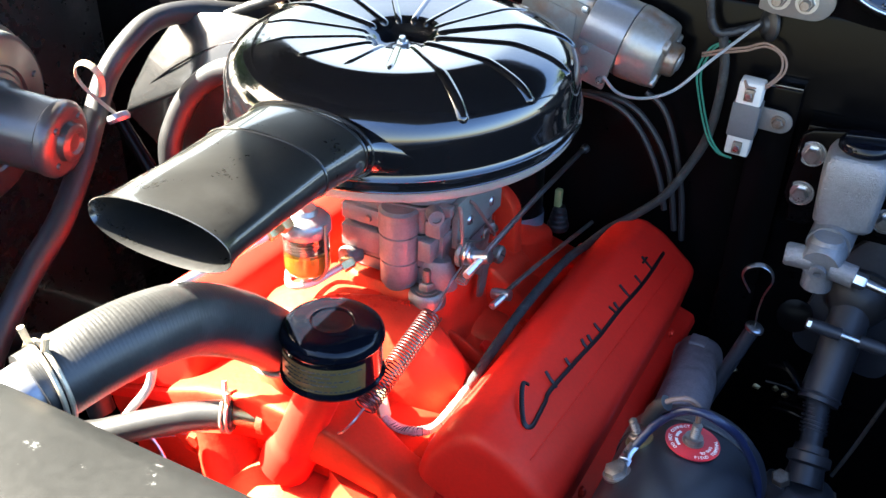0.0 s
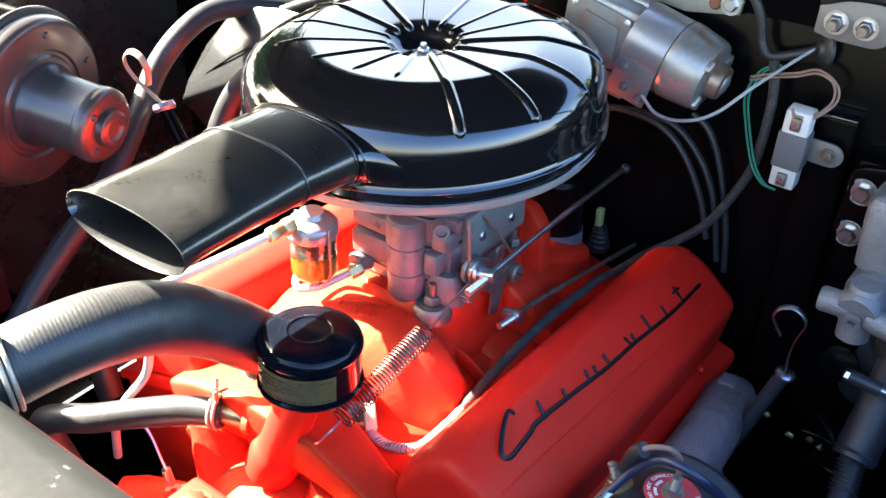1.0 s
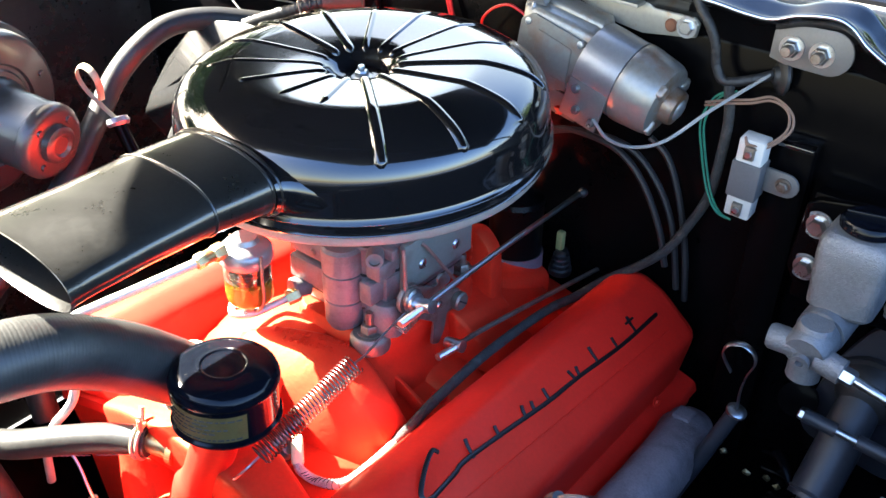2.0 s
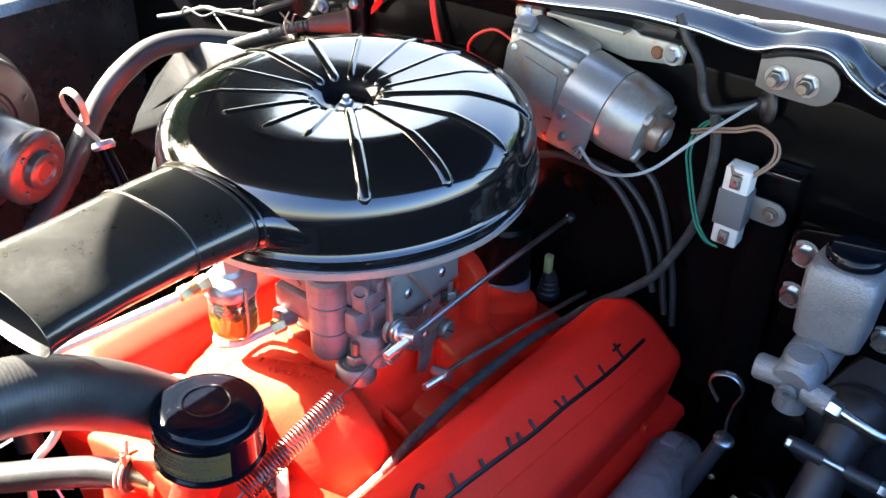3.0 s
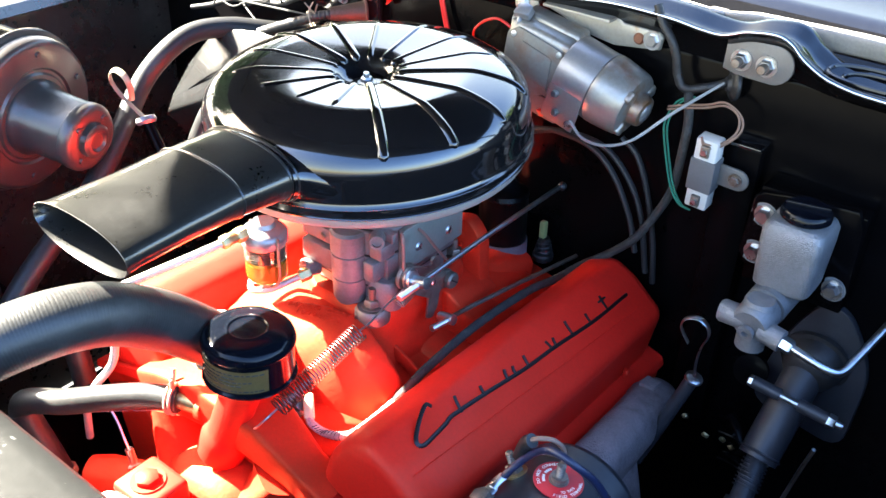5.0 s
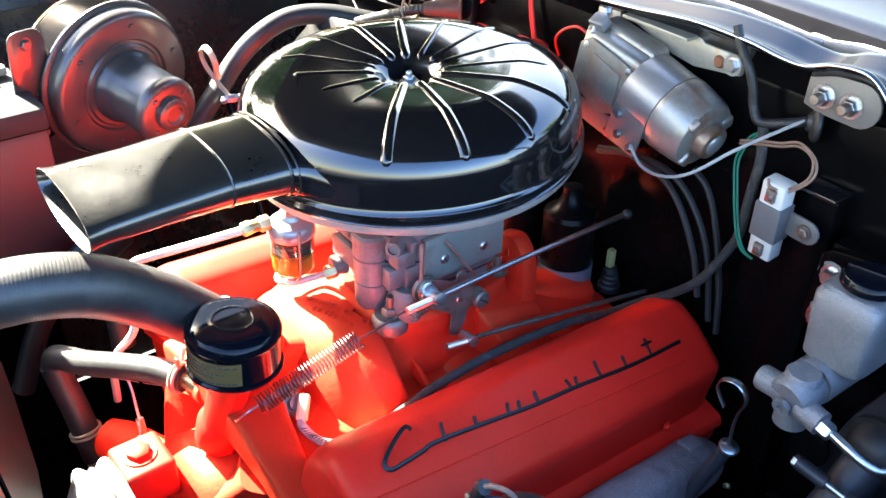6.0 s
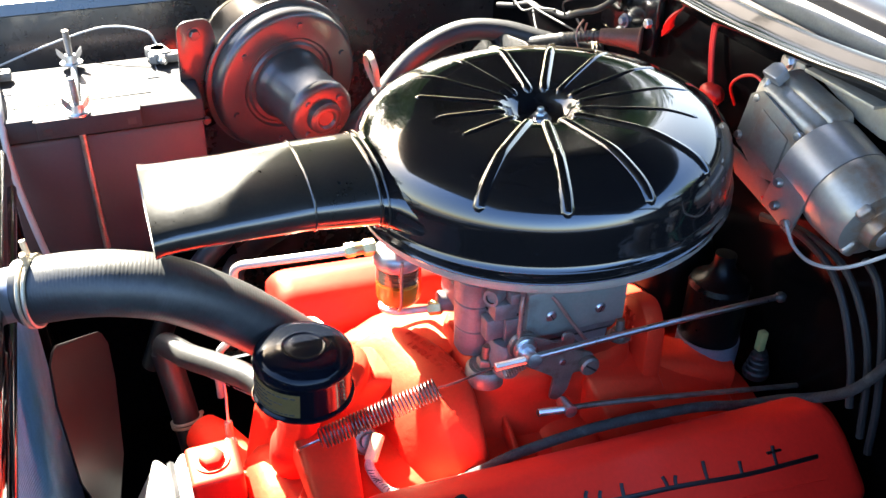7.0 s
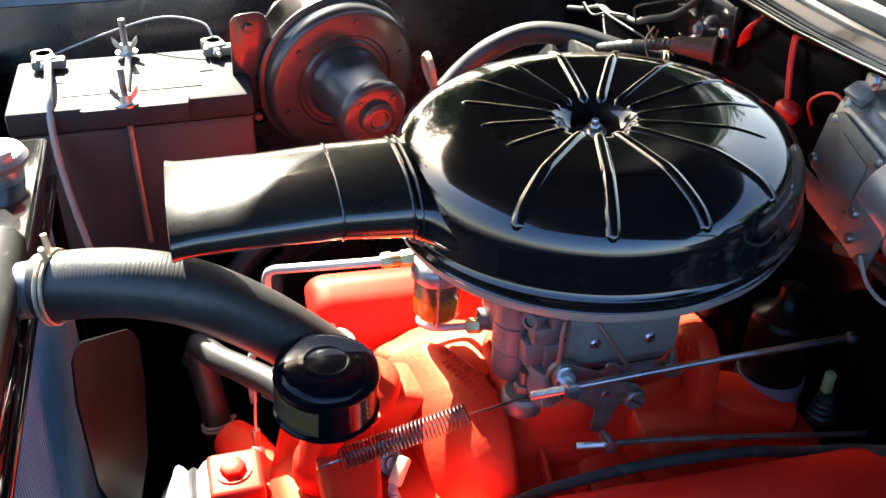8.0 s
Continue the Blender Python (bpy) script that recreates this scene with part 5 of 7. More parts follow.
def blower():
    ax = Vector((0.958, 0.245, -0.13)).normalized()
    c = Vector((-0.465, 0.607, 0.955))
    t = thing("heater_blower", c - Vector((0, 0, 0.115)), "black round heater blower with its motor facing the engine", "heater blower")
    m = frame_to(c, ax)
    part("face_plate", lathe([(0, -0.0100), (0.1019, -0.0100), (0.1025, -0.0060), (0.1014, 0.0040), (0.0992, 0.0085), (0.0959, 0.0108), (0.0927, 0.0115), (0.0654, 0.0115), (0.0627, 0.0085), (0.0589, 0.0085), (0.0561, 0.0115), (0, 0.0115)], m, 72), SATIN, t)
    part("drum_flange", lathe([(0, -0.0180), (0.1074, -0.0180), (0.1090, -0.0160), (0.1090, -0.0130), (0.1074, -0.0112), (0.1046, -0.0108), (0.1014, -0.0102), (0, -0.0102)], m, 72), SATIN, t)
    part("scroll_housing", lathe([(0, -0.095), (0.080, -0.095), (0.094, -0.085), (0.098, -0.07), (0.098, -0.0182), (0, -0.0182)], m, 60), BODY, t)
    part("mount_bracket", bevelled(plate(rounded([(-0.138, -0.03), (-0.138, 0.10), (-0.094, 0.10), (-0.085, 0.06), (-0.09, -0.03)], 0.015, 4), 0.003, m @ Matrix.Translation((0, 0, -0.023))), 0.0008), FENDER, t, "dark sheet bracket with hex bolts")
    part("bracket_bolt", hexagon(0.007, 0.006, m @ Matrix.Translation((-0.116, 0.082, -0.020)), washer=0.009), SATIN, t)
    mot = part("motor", lathe([(0, 0.0116), (0.0505, 0.0116), (0.0505, 0.0157), (0.0480, 0.0195), (0.0438, 0.0270), (0.0434, 0.0853), (0.0450, 0.0872), (0.0450, 0.0947), (0.0414, 0.1003), (0.0360, 0.1022), (0.0234, 0.1022), (0.0222, 0.1060), (0.0222, 0.1097), (0.0180, 0.1130), (0.0132, 0.1130), (0.0102, 0.1097), (0, 0.1097)], m, 40), SATIN, t, "satin black motor can")
    for k in range(4):
        a = radians(45 + 90 * k)
        part("end_screw", lathe([(0, 0.003), (0.0035, 0.0028), (0.0042, 0.0), (0, 0.0)], m @ Matrix.Translation((0.031 * math.cos(a), 0.031 * math.sin(a), 0.1022)), 10), SATIN, mot)
    for k in range(6):
        a = radians(20 + 60 * k)
        part("plate_screw", lathe([(0, 0.003), (0.0035, 0.0028), (0.0042, 0.0), (0, 0.0)], m @ Matrix.Translation((0.083 * math.cos(a), 0.083 * math.sin(a), 0.0114)), 10), SATIN, t)
    for a in (200, 300):
        part("mount_ear", bevelled(plate(ring_outline(0.020, 0.014, 14), 0.003, m @ Matrix.Rotation(radians(a), 4, 'Z') @ Matrix.Translation((0.112, 0, -0.017))), 0.0008), BODY, t)
        part("ear_bolt", hexagon(0.006, 0.005, m @ Matrix.Rotation(radians(a), 4, 'Z') @ Matrix.Translation((0.118, 0, -0.014))), STEEL, t)



SATIN = material("satin_black_motor_paint", (0.042, 0.037, 0.035), 0.36, vary=0.2, scale=30, bump=0.05, coat=0.5, coat_rough=0.2)


def heater():
    t = thing("heater_duct", (-0.40, 0.93, 0.75), "black curved heater duct with a seam, lit by the sun", "heater duct")
    top = [(-0.480, 0.823, 0.880), (-0.477, 0.838, 0.908), (-0.455, 0.858, 0.958), (-0.427, 0.879, 1.000), (-0.385, 0.893, 1.016), (-0.341, 0.898, 1.022), (-0.26, 0.900, 1.020), (-0.22, 0.880, 0.985), (-0.24, 0.856, 0.960), (-0.345, 0.845, 0.945)]
    down = Vector((0.02, 0.09, -0.15))
    duct = part("duct", bevelled(loft([[Vector(p) for p in top], [Vector(p) + down for p in top]]), 0.005, 3, 25), DUCT, t)
    part("seam", tube([Vector((-0.470, 0.8345, 0.899)), Vector((-0.40, 0.8545, 0.9535)), Vector((-0.33, 0.876, 0.989)), Vector((-0.25, 0.886, 1.000))], 0.0014, 6), GLOSS, duct)
    h = thing("heater_core_hose", (-0.52, 0.84, 0.80), "black rubber heater hose bending over the duct", "heater hose", "coolant hoses")
    part("hose", tube([(-0.345, 0.37, 0.62), (-0.335, 0.40, 0.70), (-0.330, 0.435, 0.755), (-0.333, 0.476, 0.800), (-0.342, 0.530, 0.836), (-0.355, 0.588, 0.862), (-0.385, 0.655, 0.892), (-0.418, 0.720, 0.930), (-0.431, 0.760, 0.963), (-0.425, 0.798, 0.995), (-0.423, 0.847, 1.011), (-0.405, 0.900, 1.010), (-0.370, 0.955, 0.998), (-0.35, 1.018, 0.985)], 0.0145, 16), RUBBER, h)
    wire_clamp(h, (-0.352, 1.005, 0.987), (0.3, 0.94, -0.18), 0.0145, (1.3, 1.9), "spring-wire clamp at the firewall")
    h = thing("heater_return_hose", (-0.37, 0.83, 0.80), "grey-lit rubber heater hose curving behind the air cleaner", "heater hose", "coolant hoses")
    part("hose", tube([(-0.372, 0.790, 0.760), (-0.384, 0.800, 0.850), (-0.380, 0.816, 0.892), (-0.362, 0.832, 0.930), (-0.330, 0.845, 0.958), (-0.29, 0.85, 0.968), (-0.24, 0.86, 0.955)], 0.0155, 16), RUBBER, h)
    h = thing("lower_heater_hose", (-0.36, 0.50, 0.70), "dark rubber hose crossing low beside the engine", "heater hose", "coolant hoses")
    part("hose", tube([(-0.56, 0.60, 0.66), (-0.50, 0.56, 0.685), (-0.43, 0.52, 0.712), (-0.34, 0.495, 0.755), (-0.25, 0.48, 0.80), (-0.22, 0.475, 0.79), (-0.20, 0.47, 0.74)], 0.014, 14), RUBBER, h)
    s = thing("transmission_dipstick", (-0.40, 0.73, 0.70), "steel transmission dipstick with looped strap handle", "dipstick", "dipsticks")
    part("loop_handle", tube([(-0.384, 0.725, 0.932), (-0.400, 0.718, 0.948), (-0.416, 0.711, 0.966), (-0.423, 0.707, 0.982), (-0.418, 0.705, 0.996), (-0.404, 0.705, 1.003), (-0.390, 0.706, 0.999), (-0.384, 0.708, 0.987), (-0.388, 0.711, 0.972), (-0.394, 0.714, 0.960)], 0.0042, 8, 6, flat=0.28), STRAP, s)
    part("collar", lathe([(0, 0), (0.0125, 0), (0.0145, 0.004), (0.0125, 0.010), (0, 0.011)], frame_to((-0.383, 0.725, 0.926), (-0.45, 0.1, 0.9)), 16), ALLOY, s)
    part("tube", tube([(-0.383, 0.725, 0.929), (-0.36, 0.722, 0.900), (-0.32, 0.715, 0.855), (-0.28, 0.71, 0.79)], 0.0085, 12), BODY, s)
    p = thing("heater_pipe", (-0.30, 0.98, 1.0), "brown rusty heater pipe stub on a black plate", "pipe")
    part("mount_plate", bevelled(span((-0.345, 1.008, 1.03), (-0.215, 1.019, 1.105)), 0.004), GLOSS, p)
    part("stub", lathe([(0, 0.0), (0.0160, 0.0), (0.0172, 0.0012), (0.0172, 0.0030), (0.0150, 0.0042), (0.0138, 0.010), (0.0112, 0.032), (0.0098, 0.046), (0.0085, 0.052), (0, 0.052)], frame_to((-0.236, 1.006, 1.046), (-0.62, -0.78, -0.02)), 24), RUSTY, p, "rust-brown tapered stub")
    part("plate_bolt", hexagon(0.006, 0.005, frame_to((-0.230, 1.008, 1.069), (0, -1, 0))), STEEL, p)
    part("side_nut", hexagon(0.0065, 0.007, frame_to((-0.283, 1.008, 1.055), (0, -1, 0)), washer=0.009), COILBAND, p)
    h = thing("vent_hose", (-0.30, 0.95, 1.03), "thin black corrugated hose held by a spring clip", "hose")
    line = [Vector(q) for q in ((-0.262, 0.970, 1.0455), (-0.282, 0.955, 1.041), (-0.305, 0.946, 1.032), (-0.335, 0.936, 1.020), (-0.385, 0.922, 0.998))]
    part("hose", tube(spline(line, 12), lambda q: 0.0068 + 0.0006 * math.sin(q * 260), 14, smooth=False), RUBBER, h)
    clip = [Vector((-0.288 + 0.0085 * math.cos(a * 1.05), 0.953 + 0.002 * a / 6 - 0.0085 * math.sin(a * 1.05) * 0.4, 1.0395 + 0.0085 * math.sin(a * 1.05))) for a in range(0, 8)]
    part("spring_clip", tube([Vector((-0.300, 0.948, 1.058))] + clip + [Vector((-0.277, 0.950, 1.060))], 0.0012, 6), TARNISH, h, "tarnished spring clip")
    part("spring_clip", tube([(-0.284, 0.949, 1.062), (-0.287, 0.943, 1.050), (-0.284, 0.941, 1.038), (-0.276, 0.942, 1.028)], 0.0012, 6), TARNISH, h, "tarnished spring clip")
    w = thing("heater_wiring", (-0.38, 0.98, 1.02), "black taped loom and loose wires above the heater duct", "wiring")
    part("loom", tube([(-0.575, 0.965, 0.985), (-0.531, 0.970, 0.998), (-0.475, 0.970, 1.019), (-0.440, 0.968, 1.022), (-0.405, 0.970, 1.030), (-0.375, 0.972, 1.034), (-0.345, 0.975, 1.048), (-0.323, 0.990, 1.058), (-0.303, 1.000, 1.076), (-0.285, 1.010, 1.098)], 0.0042, 10), RUBBER, w)
    for tie in ((-0.440, 0.968, 1.022), (-0.362, 0.973, 1.040)):
        part("tape_wrap", ring_tube(frame_to(tie, (0.95, 0.05, 0.3)), 0.0042, 0.0011, 14, 6), GREYTAPE, w, "grey tape wrap")
    for pts in (((-0.475, 0.962, 1.024), (-0.415, 0.952, 1.031), (-0.360, 0.950, 1.036), (-0.296, 0.950, 1.041)), ((-0.450, 0.960, 1.026), (-0.405, 0.945, 1.012), (-0.370, 0.938, 1.004)), ((-0.520, 0.965, 1.004), (-0.490, 0.950, 1.022), (-0.455, 0.948, 1.018), (-0.430, 0.955, 1.028), (-0.395, 0.968, 1.036)), ((-0.372, 0.970, 1.036), (-0.350, 0.955, 1.062), (-0.318, 0.962, 1.078), (-0.290, 0.995, 1.092))):
        part("wire", tube(list(pts), 0.0014, 6), WIRE, w)
    r = thing("red_wire", (-0.10, 1.0, 1.03), "bright red twin wire hanging on the firewall", "wire", "loose wires")
    for o in (0.0, 0.0042):
        part("wire", tube([(-0.112 + o, 1.012, 1.112), (-0.108 + o, 1.010, 1.090), (-0.101 + o, 1.008, 1.068), (-0.092 + o, 1.006, 1.046)], 0.0021, 8), REDWIRE, r)
    part("connector", loft([[Vector((-0.078 + a, 1.000 - d, 1.042 + b)) for a, b in ring_outline(rx, rz, 18, 2.3)] for d, rx, rz in ((-0.008, 0.012, 0.009), (0.0, 0.0165, 0.0125), (0.006, 0.015, 0.011), (0.010, 0.009, 0.007))]), REDWIRE, r)
    tag = []
    for k in range(9):
        u = k / 8
        c = Vector((-0.172 - 0.029 * u, 1.009 - 0.004 * math.sin(u * 5), 1.106 - 0.041 * u))
        wide = 0.0035 + 0.0065 * math.sin(math.pi * min(1.0, u * 0.75 + 0.12)) + 0.0012 * math.sin(k * 2.3)
        tag.append([c + Vector((wide * math.cos(q) * 0.85, 0.0040 * math.sin(q) + 0.0015 * math.sin(3 * q + k), wide * math.cos(q) * 0.5 + 0.0022 * math.sin(q))) for q in [2 * math.pi * v / 12 for v in range(12)]])
    part("crumpled_tag", loft(tag), REDWIRE, r, "crumpled red tape tag")


RUSTY = material("rusty_brown_pipe", (0.095, 0.050, 0.036), 0.55, metal=0.2, vary=0.3, scale=40, bump=0.25, bump_scale=300, spots=(0.15, 0.10, 0.085), spot_scale=30, spot_edge=(0.5, 0.75))
DUCT = material("black_duct_paint", (0.022, 0.022, 0.022), 0.2, vary=0.2, scale=20, coat=0.5, bump=0.02, bump_scale=50)
radiator()
fan()
water_pump()
hoses()
battery()
blower()
heater()


# wires that lie on the firewall
IGN_A = [(0.056, 0.985, 0.966), (0.1, 0.985, 0.976), (0.151, 0.985, 0.97), (0.185, 0.985, 0.944), (0.213, 0.985, 0.897), (0.228, 0.985, 0.851)]
IGN_B = [(0.046, 0.995, 0.955), (0.101, 0.995, 0.973), (0.159, 0.995, 0.972), (0.197, 0.995, 0.944), (0.224, 0.995, 0.897), (0.242, 0.995, 0.821)]
IGN_C = [(0.181, 1.0, 0.988), (0.204, 1.0, 0.972), (0.224, 1.0, 0.931), (0.243, 1.0, 0.865), (0.252, 1.0, 0.807)]


# ---- firewall: wiper motor, resistor, hinge, wiring ----
def wiper_motor():
    t = thing("wiper_motor", (0.13, 0.985, 0.99), "dull aluminium wiper motor with stained end cap", "wiper motor")
    a, b = Vector((0.116, 0.977, 1.066)), Vector((0.228, 0.974, 1.037))
    ax = (b - a).normalized()
    m = frame_to(a, ax)
    part("motor_can", lathe([(0, 0.0), (0.0405, 0.0), (0.0415, 0.002), (0.0415, 0.040), (0.0420, 0.0435), (0.0420, 0.0462), (0.0385, 0.0466), (0, 0.0468)], m, 48), ALLOY, t)
    part("end_cap", lathe([(0.0, 0.0475), (0.0420, 0.0475), (0.0426, 0.0485), (0.0424, 0.056), (0.0400, 0.078), (0.0388, 0.0850), (0.0365, 0.0895), (0.0320, 0.0912), (0.0215, 0.0916), (0.0196, 0.0932), (0.0188, 0.1010), (0.0174, 0.1045), (0.0140, 0.1056), (0, 0.106)], m, 48), STAINED, t, "stained aluminium end cap")
    part("bearing_hub", lathe([(0.0, 0.1085), (0.0085, 0.1080), (0.0115, 0.1060), (0.0125, 0.1030)], m, 24), ALLOY, t)
    for a in (20, 140, 235):
        part("through_bolt", bevelled(box((0.016, 0.015, 0.010), m @ Matrix.Rotation(radians(a), 4, 'Z') @ Matrix.Translation((0.0295, 0, 0.0895))), 0.0035, 3), STAINED, t)
    # gear housing: five-sided casting, a ridge on its roof and a screwed cover on its face
    near, far = 0.947, 1.015
    part("gearbox", bevelled(loft([[Vector(q) for q in w] for w in ([(0.032, near, 1.047), (0.034, 0.990, 1.022), (0.034, far, 1.075), (0.036, 0.990, 1.120), (0.036, 0.960, 1.113)], [(0.122, near, 1.030), (0.122, 0.990, 1.012), (0.122, far, 1.062), (0.122, 0.994, 1.106), (0.122, 0.960, 1.097)])]), 0.006, 3), STAINED, t, "cast gear housing")
    part("roof_ridge", bevelled(loft([[Vector(q) for q in w] for w in ([(0.044, 0.974, 1.112), (0.044, 1.002, 1.110), (0.046, 1.000, 1.1225), (0.046, 0.977, 1.1215)], [(0.124, 0.974, 1.096), (0.124, 1.004, 1.094), (0.122, 1.002, 1.1075), (0.122, 0.977, 1.1065)])]), 0.004, 2), STAINED, t)
    face = Matrix(((1, 0, 0, 0), (0, 0.19, -0.982, near - 0.0100), (0, 0.982, 0.19, 1.0), (0, 0, 0, 1)))
    tilt = lambda x, z: (x, (z - 1.0) * 1.02)
    cover = part("gear_cover", bevelled(plate(rounded([tilt(0.037, 1.054), tilt(0.038, 1.098), tilt(0.052, 1.106), tilt(0.117, 1.090), tilt(0.117, 1.040), tilt(0.080, 1.034)], 0.002, 3), 0.0030, face), 0.001), COVERPLATE, t, "stained flat gear cover")
    part("pressed_panel", bevelled(plate(rounded([tilt(0.058, 1.054), tilt(0.060, 1.092), tilt(0.104, 1.080), tilt(0.104, 1.044)], 0.002, 2), 0.0046, face), 0.0012), COVERPLATE, cover)
    part("top_ear", bevelled(plate([(-0.009, -0.008), (0.012, -0.008), (0.012, 0.006), (0.0, 0.010), (-0.008, 0.006)], 0.012, frame_to((0.048, 0.972, 1.116), (0, -0.6, 0.8))), 0.002), ALLOY, t)
    part("side_plate", bevelled(box((0.046, 0.004, 0.044), frame_to((0.130, 0.937, 1.033), ax) @ Matrix.Rotation(radians(90), 4, 'X') @ Matrix.Rotation(radians(90), 4, 'Z')), 0.0012), HINGE, t)
    for q in ((0.122, 0.9325, 1.049), (0.124, 0.9325, 1.026), (0.144, 0.931, 1.018), (0.047, 0.9555, 1.097), (0.112, 0.953, 1.087), (0.042, 0.9455, 1.058), (0.110, 0.9425, 1.045)):
        part("screw", lathe([(0, 0.004), (0.0035, 0.0036), (0.0046, 0.001), (0.0046, -0.002)], frame_to(q, (0.0, -0.97, 0.22)), 12), STEEL, t)
    br = part("mount_bracket", bevelled(plate([(0.050, 1.120), (0.056, 1.126), (0.109, 1.129), (0.150, 1.129), (0.160, 1.122), (0.205, 1.122), (0.210, 1.116), (0.208, 1.102), (0.150, 1.094), (0.120, 1.098)], 0.006, Matrix(((1, 0, 0, 0), (0, 0, 1, 1.008), (0, 1, 0, 0), (0, 0, 0, 1)))), 0.0015), PLATE, t, "pale plated mounting bracket, rust stained")
    part("bracket_lip", bevelled(span((0.060, 0.990, 1.124), (0.150, 1.0085, 1.128)), 0.001), PLATE, br)
    part("bracket_bolt", hexagon(0.0075, 0.006, frame_to((0.198, 1.0078, 1.1115), (0, -1, 0.05)), washer=0.011), STEEL, br)
    part("rusty_rivet", lathe([(0, 0.003), (0.005, 0.0025), (0.007, 0.0)], frame_to((0.181, 1.0078, 1.1095), (0, -1, 0.05)), 16), RUST, br, "rusty rivet")
    part("left_tab", bevelled(plate(ring_outline(0.017, 0.011, 16, 3.0), 0.004, frame_to((0.030, 1.006, 1.118), (0, -1, 0.1))), 0.001), PLATE, br)
    part("left_tab_bolt", hexagon(0.006, 0.005, frame_to((0.026, 1.0015, 1.119), (0, -1, 0.1)), washer=0.008), STEEL, br)
    part("ear_loop", ring_tube(frame_to((0.041, 0.966, 1.109), (-0.5, -0.8, 0.3)), 0.0065, 0.0030, 20, 8), ALLOY, t)
    part("lower_plate", bevelled(plate([(0.032, 1.046), (0.050, 1.020), (0.118, 1.006), (0.128, 1.030)], 0.003, Matrix(((1, 0, 0, 0), (0, 0, 1, 0.943), (0, 1, 0, 0), (0, 0, 0, 1)))), 0.0008), COVERPLATE, t, "thin dull cover plate")
    part("red_grommet", lathe([(0, 0), (0.011, 0), (0.013, 0.006), (0.008, 0.012), (0, 0.012)], frame_to((0.10, 0.955, 1.018), (0, -0.4, -0.9)), 14), REDWIRE, t, "red rubber grommet")


HINGE = material("bare_grey_hinge_steel", (0.17, 0.165, 0.16), 0.5, metal=0.4, vary=0.15, scale=30, bump=0.06)
STAINED = material("stained_cast_aluminium", (0.30, 0.29, 0.27), 0.36, metal=0.6, vary=0.2, scale=16, bump=0.1, spots=(0.24, 0.13, 0.07), spot_scale=20, spot_edge=(0.50, 0.68))
COVERPLATE = material("stained_gear_cover", (0.16, 0.153, 0.135), 0.5, metal=0.3, vary=0.2, scale=18, bump=0.08, spots=(0.15, 0.085, 0.05), spot_scale=22, spot_edge=(0.5, 0.7))
RUST = material("rust_brown", (0.16, 0.06, 0.03), 0.7, vary=0.3, scale=60)
PLATE = material("pale_plated_steel", (0.38, 0.36, 0.31), 0.45, metal=0.5, vary=0.15, scale=25, spots=(0.35, 0.22, 0.12), spot_scale=45, spot_edge=(0.62, 0.75))


def hinge_plate():
    t = thing("hood_hinge_plate", (0.33, 1.01, 1.09), "bare steel hinge plate with two hex bolts", "hinge plate")
    m = frame_to((0.322, 1.006, 1.121), (0, -1, 0.04))
    part("plate", bevelled(plate([(-0.036, -0.016), (-0.020, -0.020)] + [(0.018 + 0.021 * math.cos(a), 0.0 + 0.021 * math.sin(a)) for a in [math.pi * (-0.5 + i / 10) for i in range(11)]] + [(-0.036, 0.019)], 0.004, m), 0.001), HINGE, t)
    for x in (0.305, 0.333):
        part("bolt", hexagon(0.0085, 0.008, frame_to((x, 1.0018, 1.1185), (0, -1, 0.04)), washer=0.0118), STEEL, t)
        part("stud", lathe([(0, 0.018), (0.0045, 0.0178), (0.0052, 0.0168), (0.0052, 0.0)], frame_to((x, 1.0018, 1.1185), (0, -1, 0.04)), 14), TARNISH, t, "dull threaded stud")
    p = thing("firewall_bracket", (0.335, 1.01, 0.70), "gloss black raised bracket column on the firewall", "bracket")
    part("column", bevelled(span((0.305, 0.994, 0.62), (0.352, 1.0205, 1.028)), 0.004), BODY, p)
    part("top_tab", bevelled(span((0.312, 0.986, 1.0285), (0.352, 1.016, 1.0325)), 0.001), GLOSS, p)


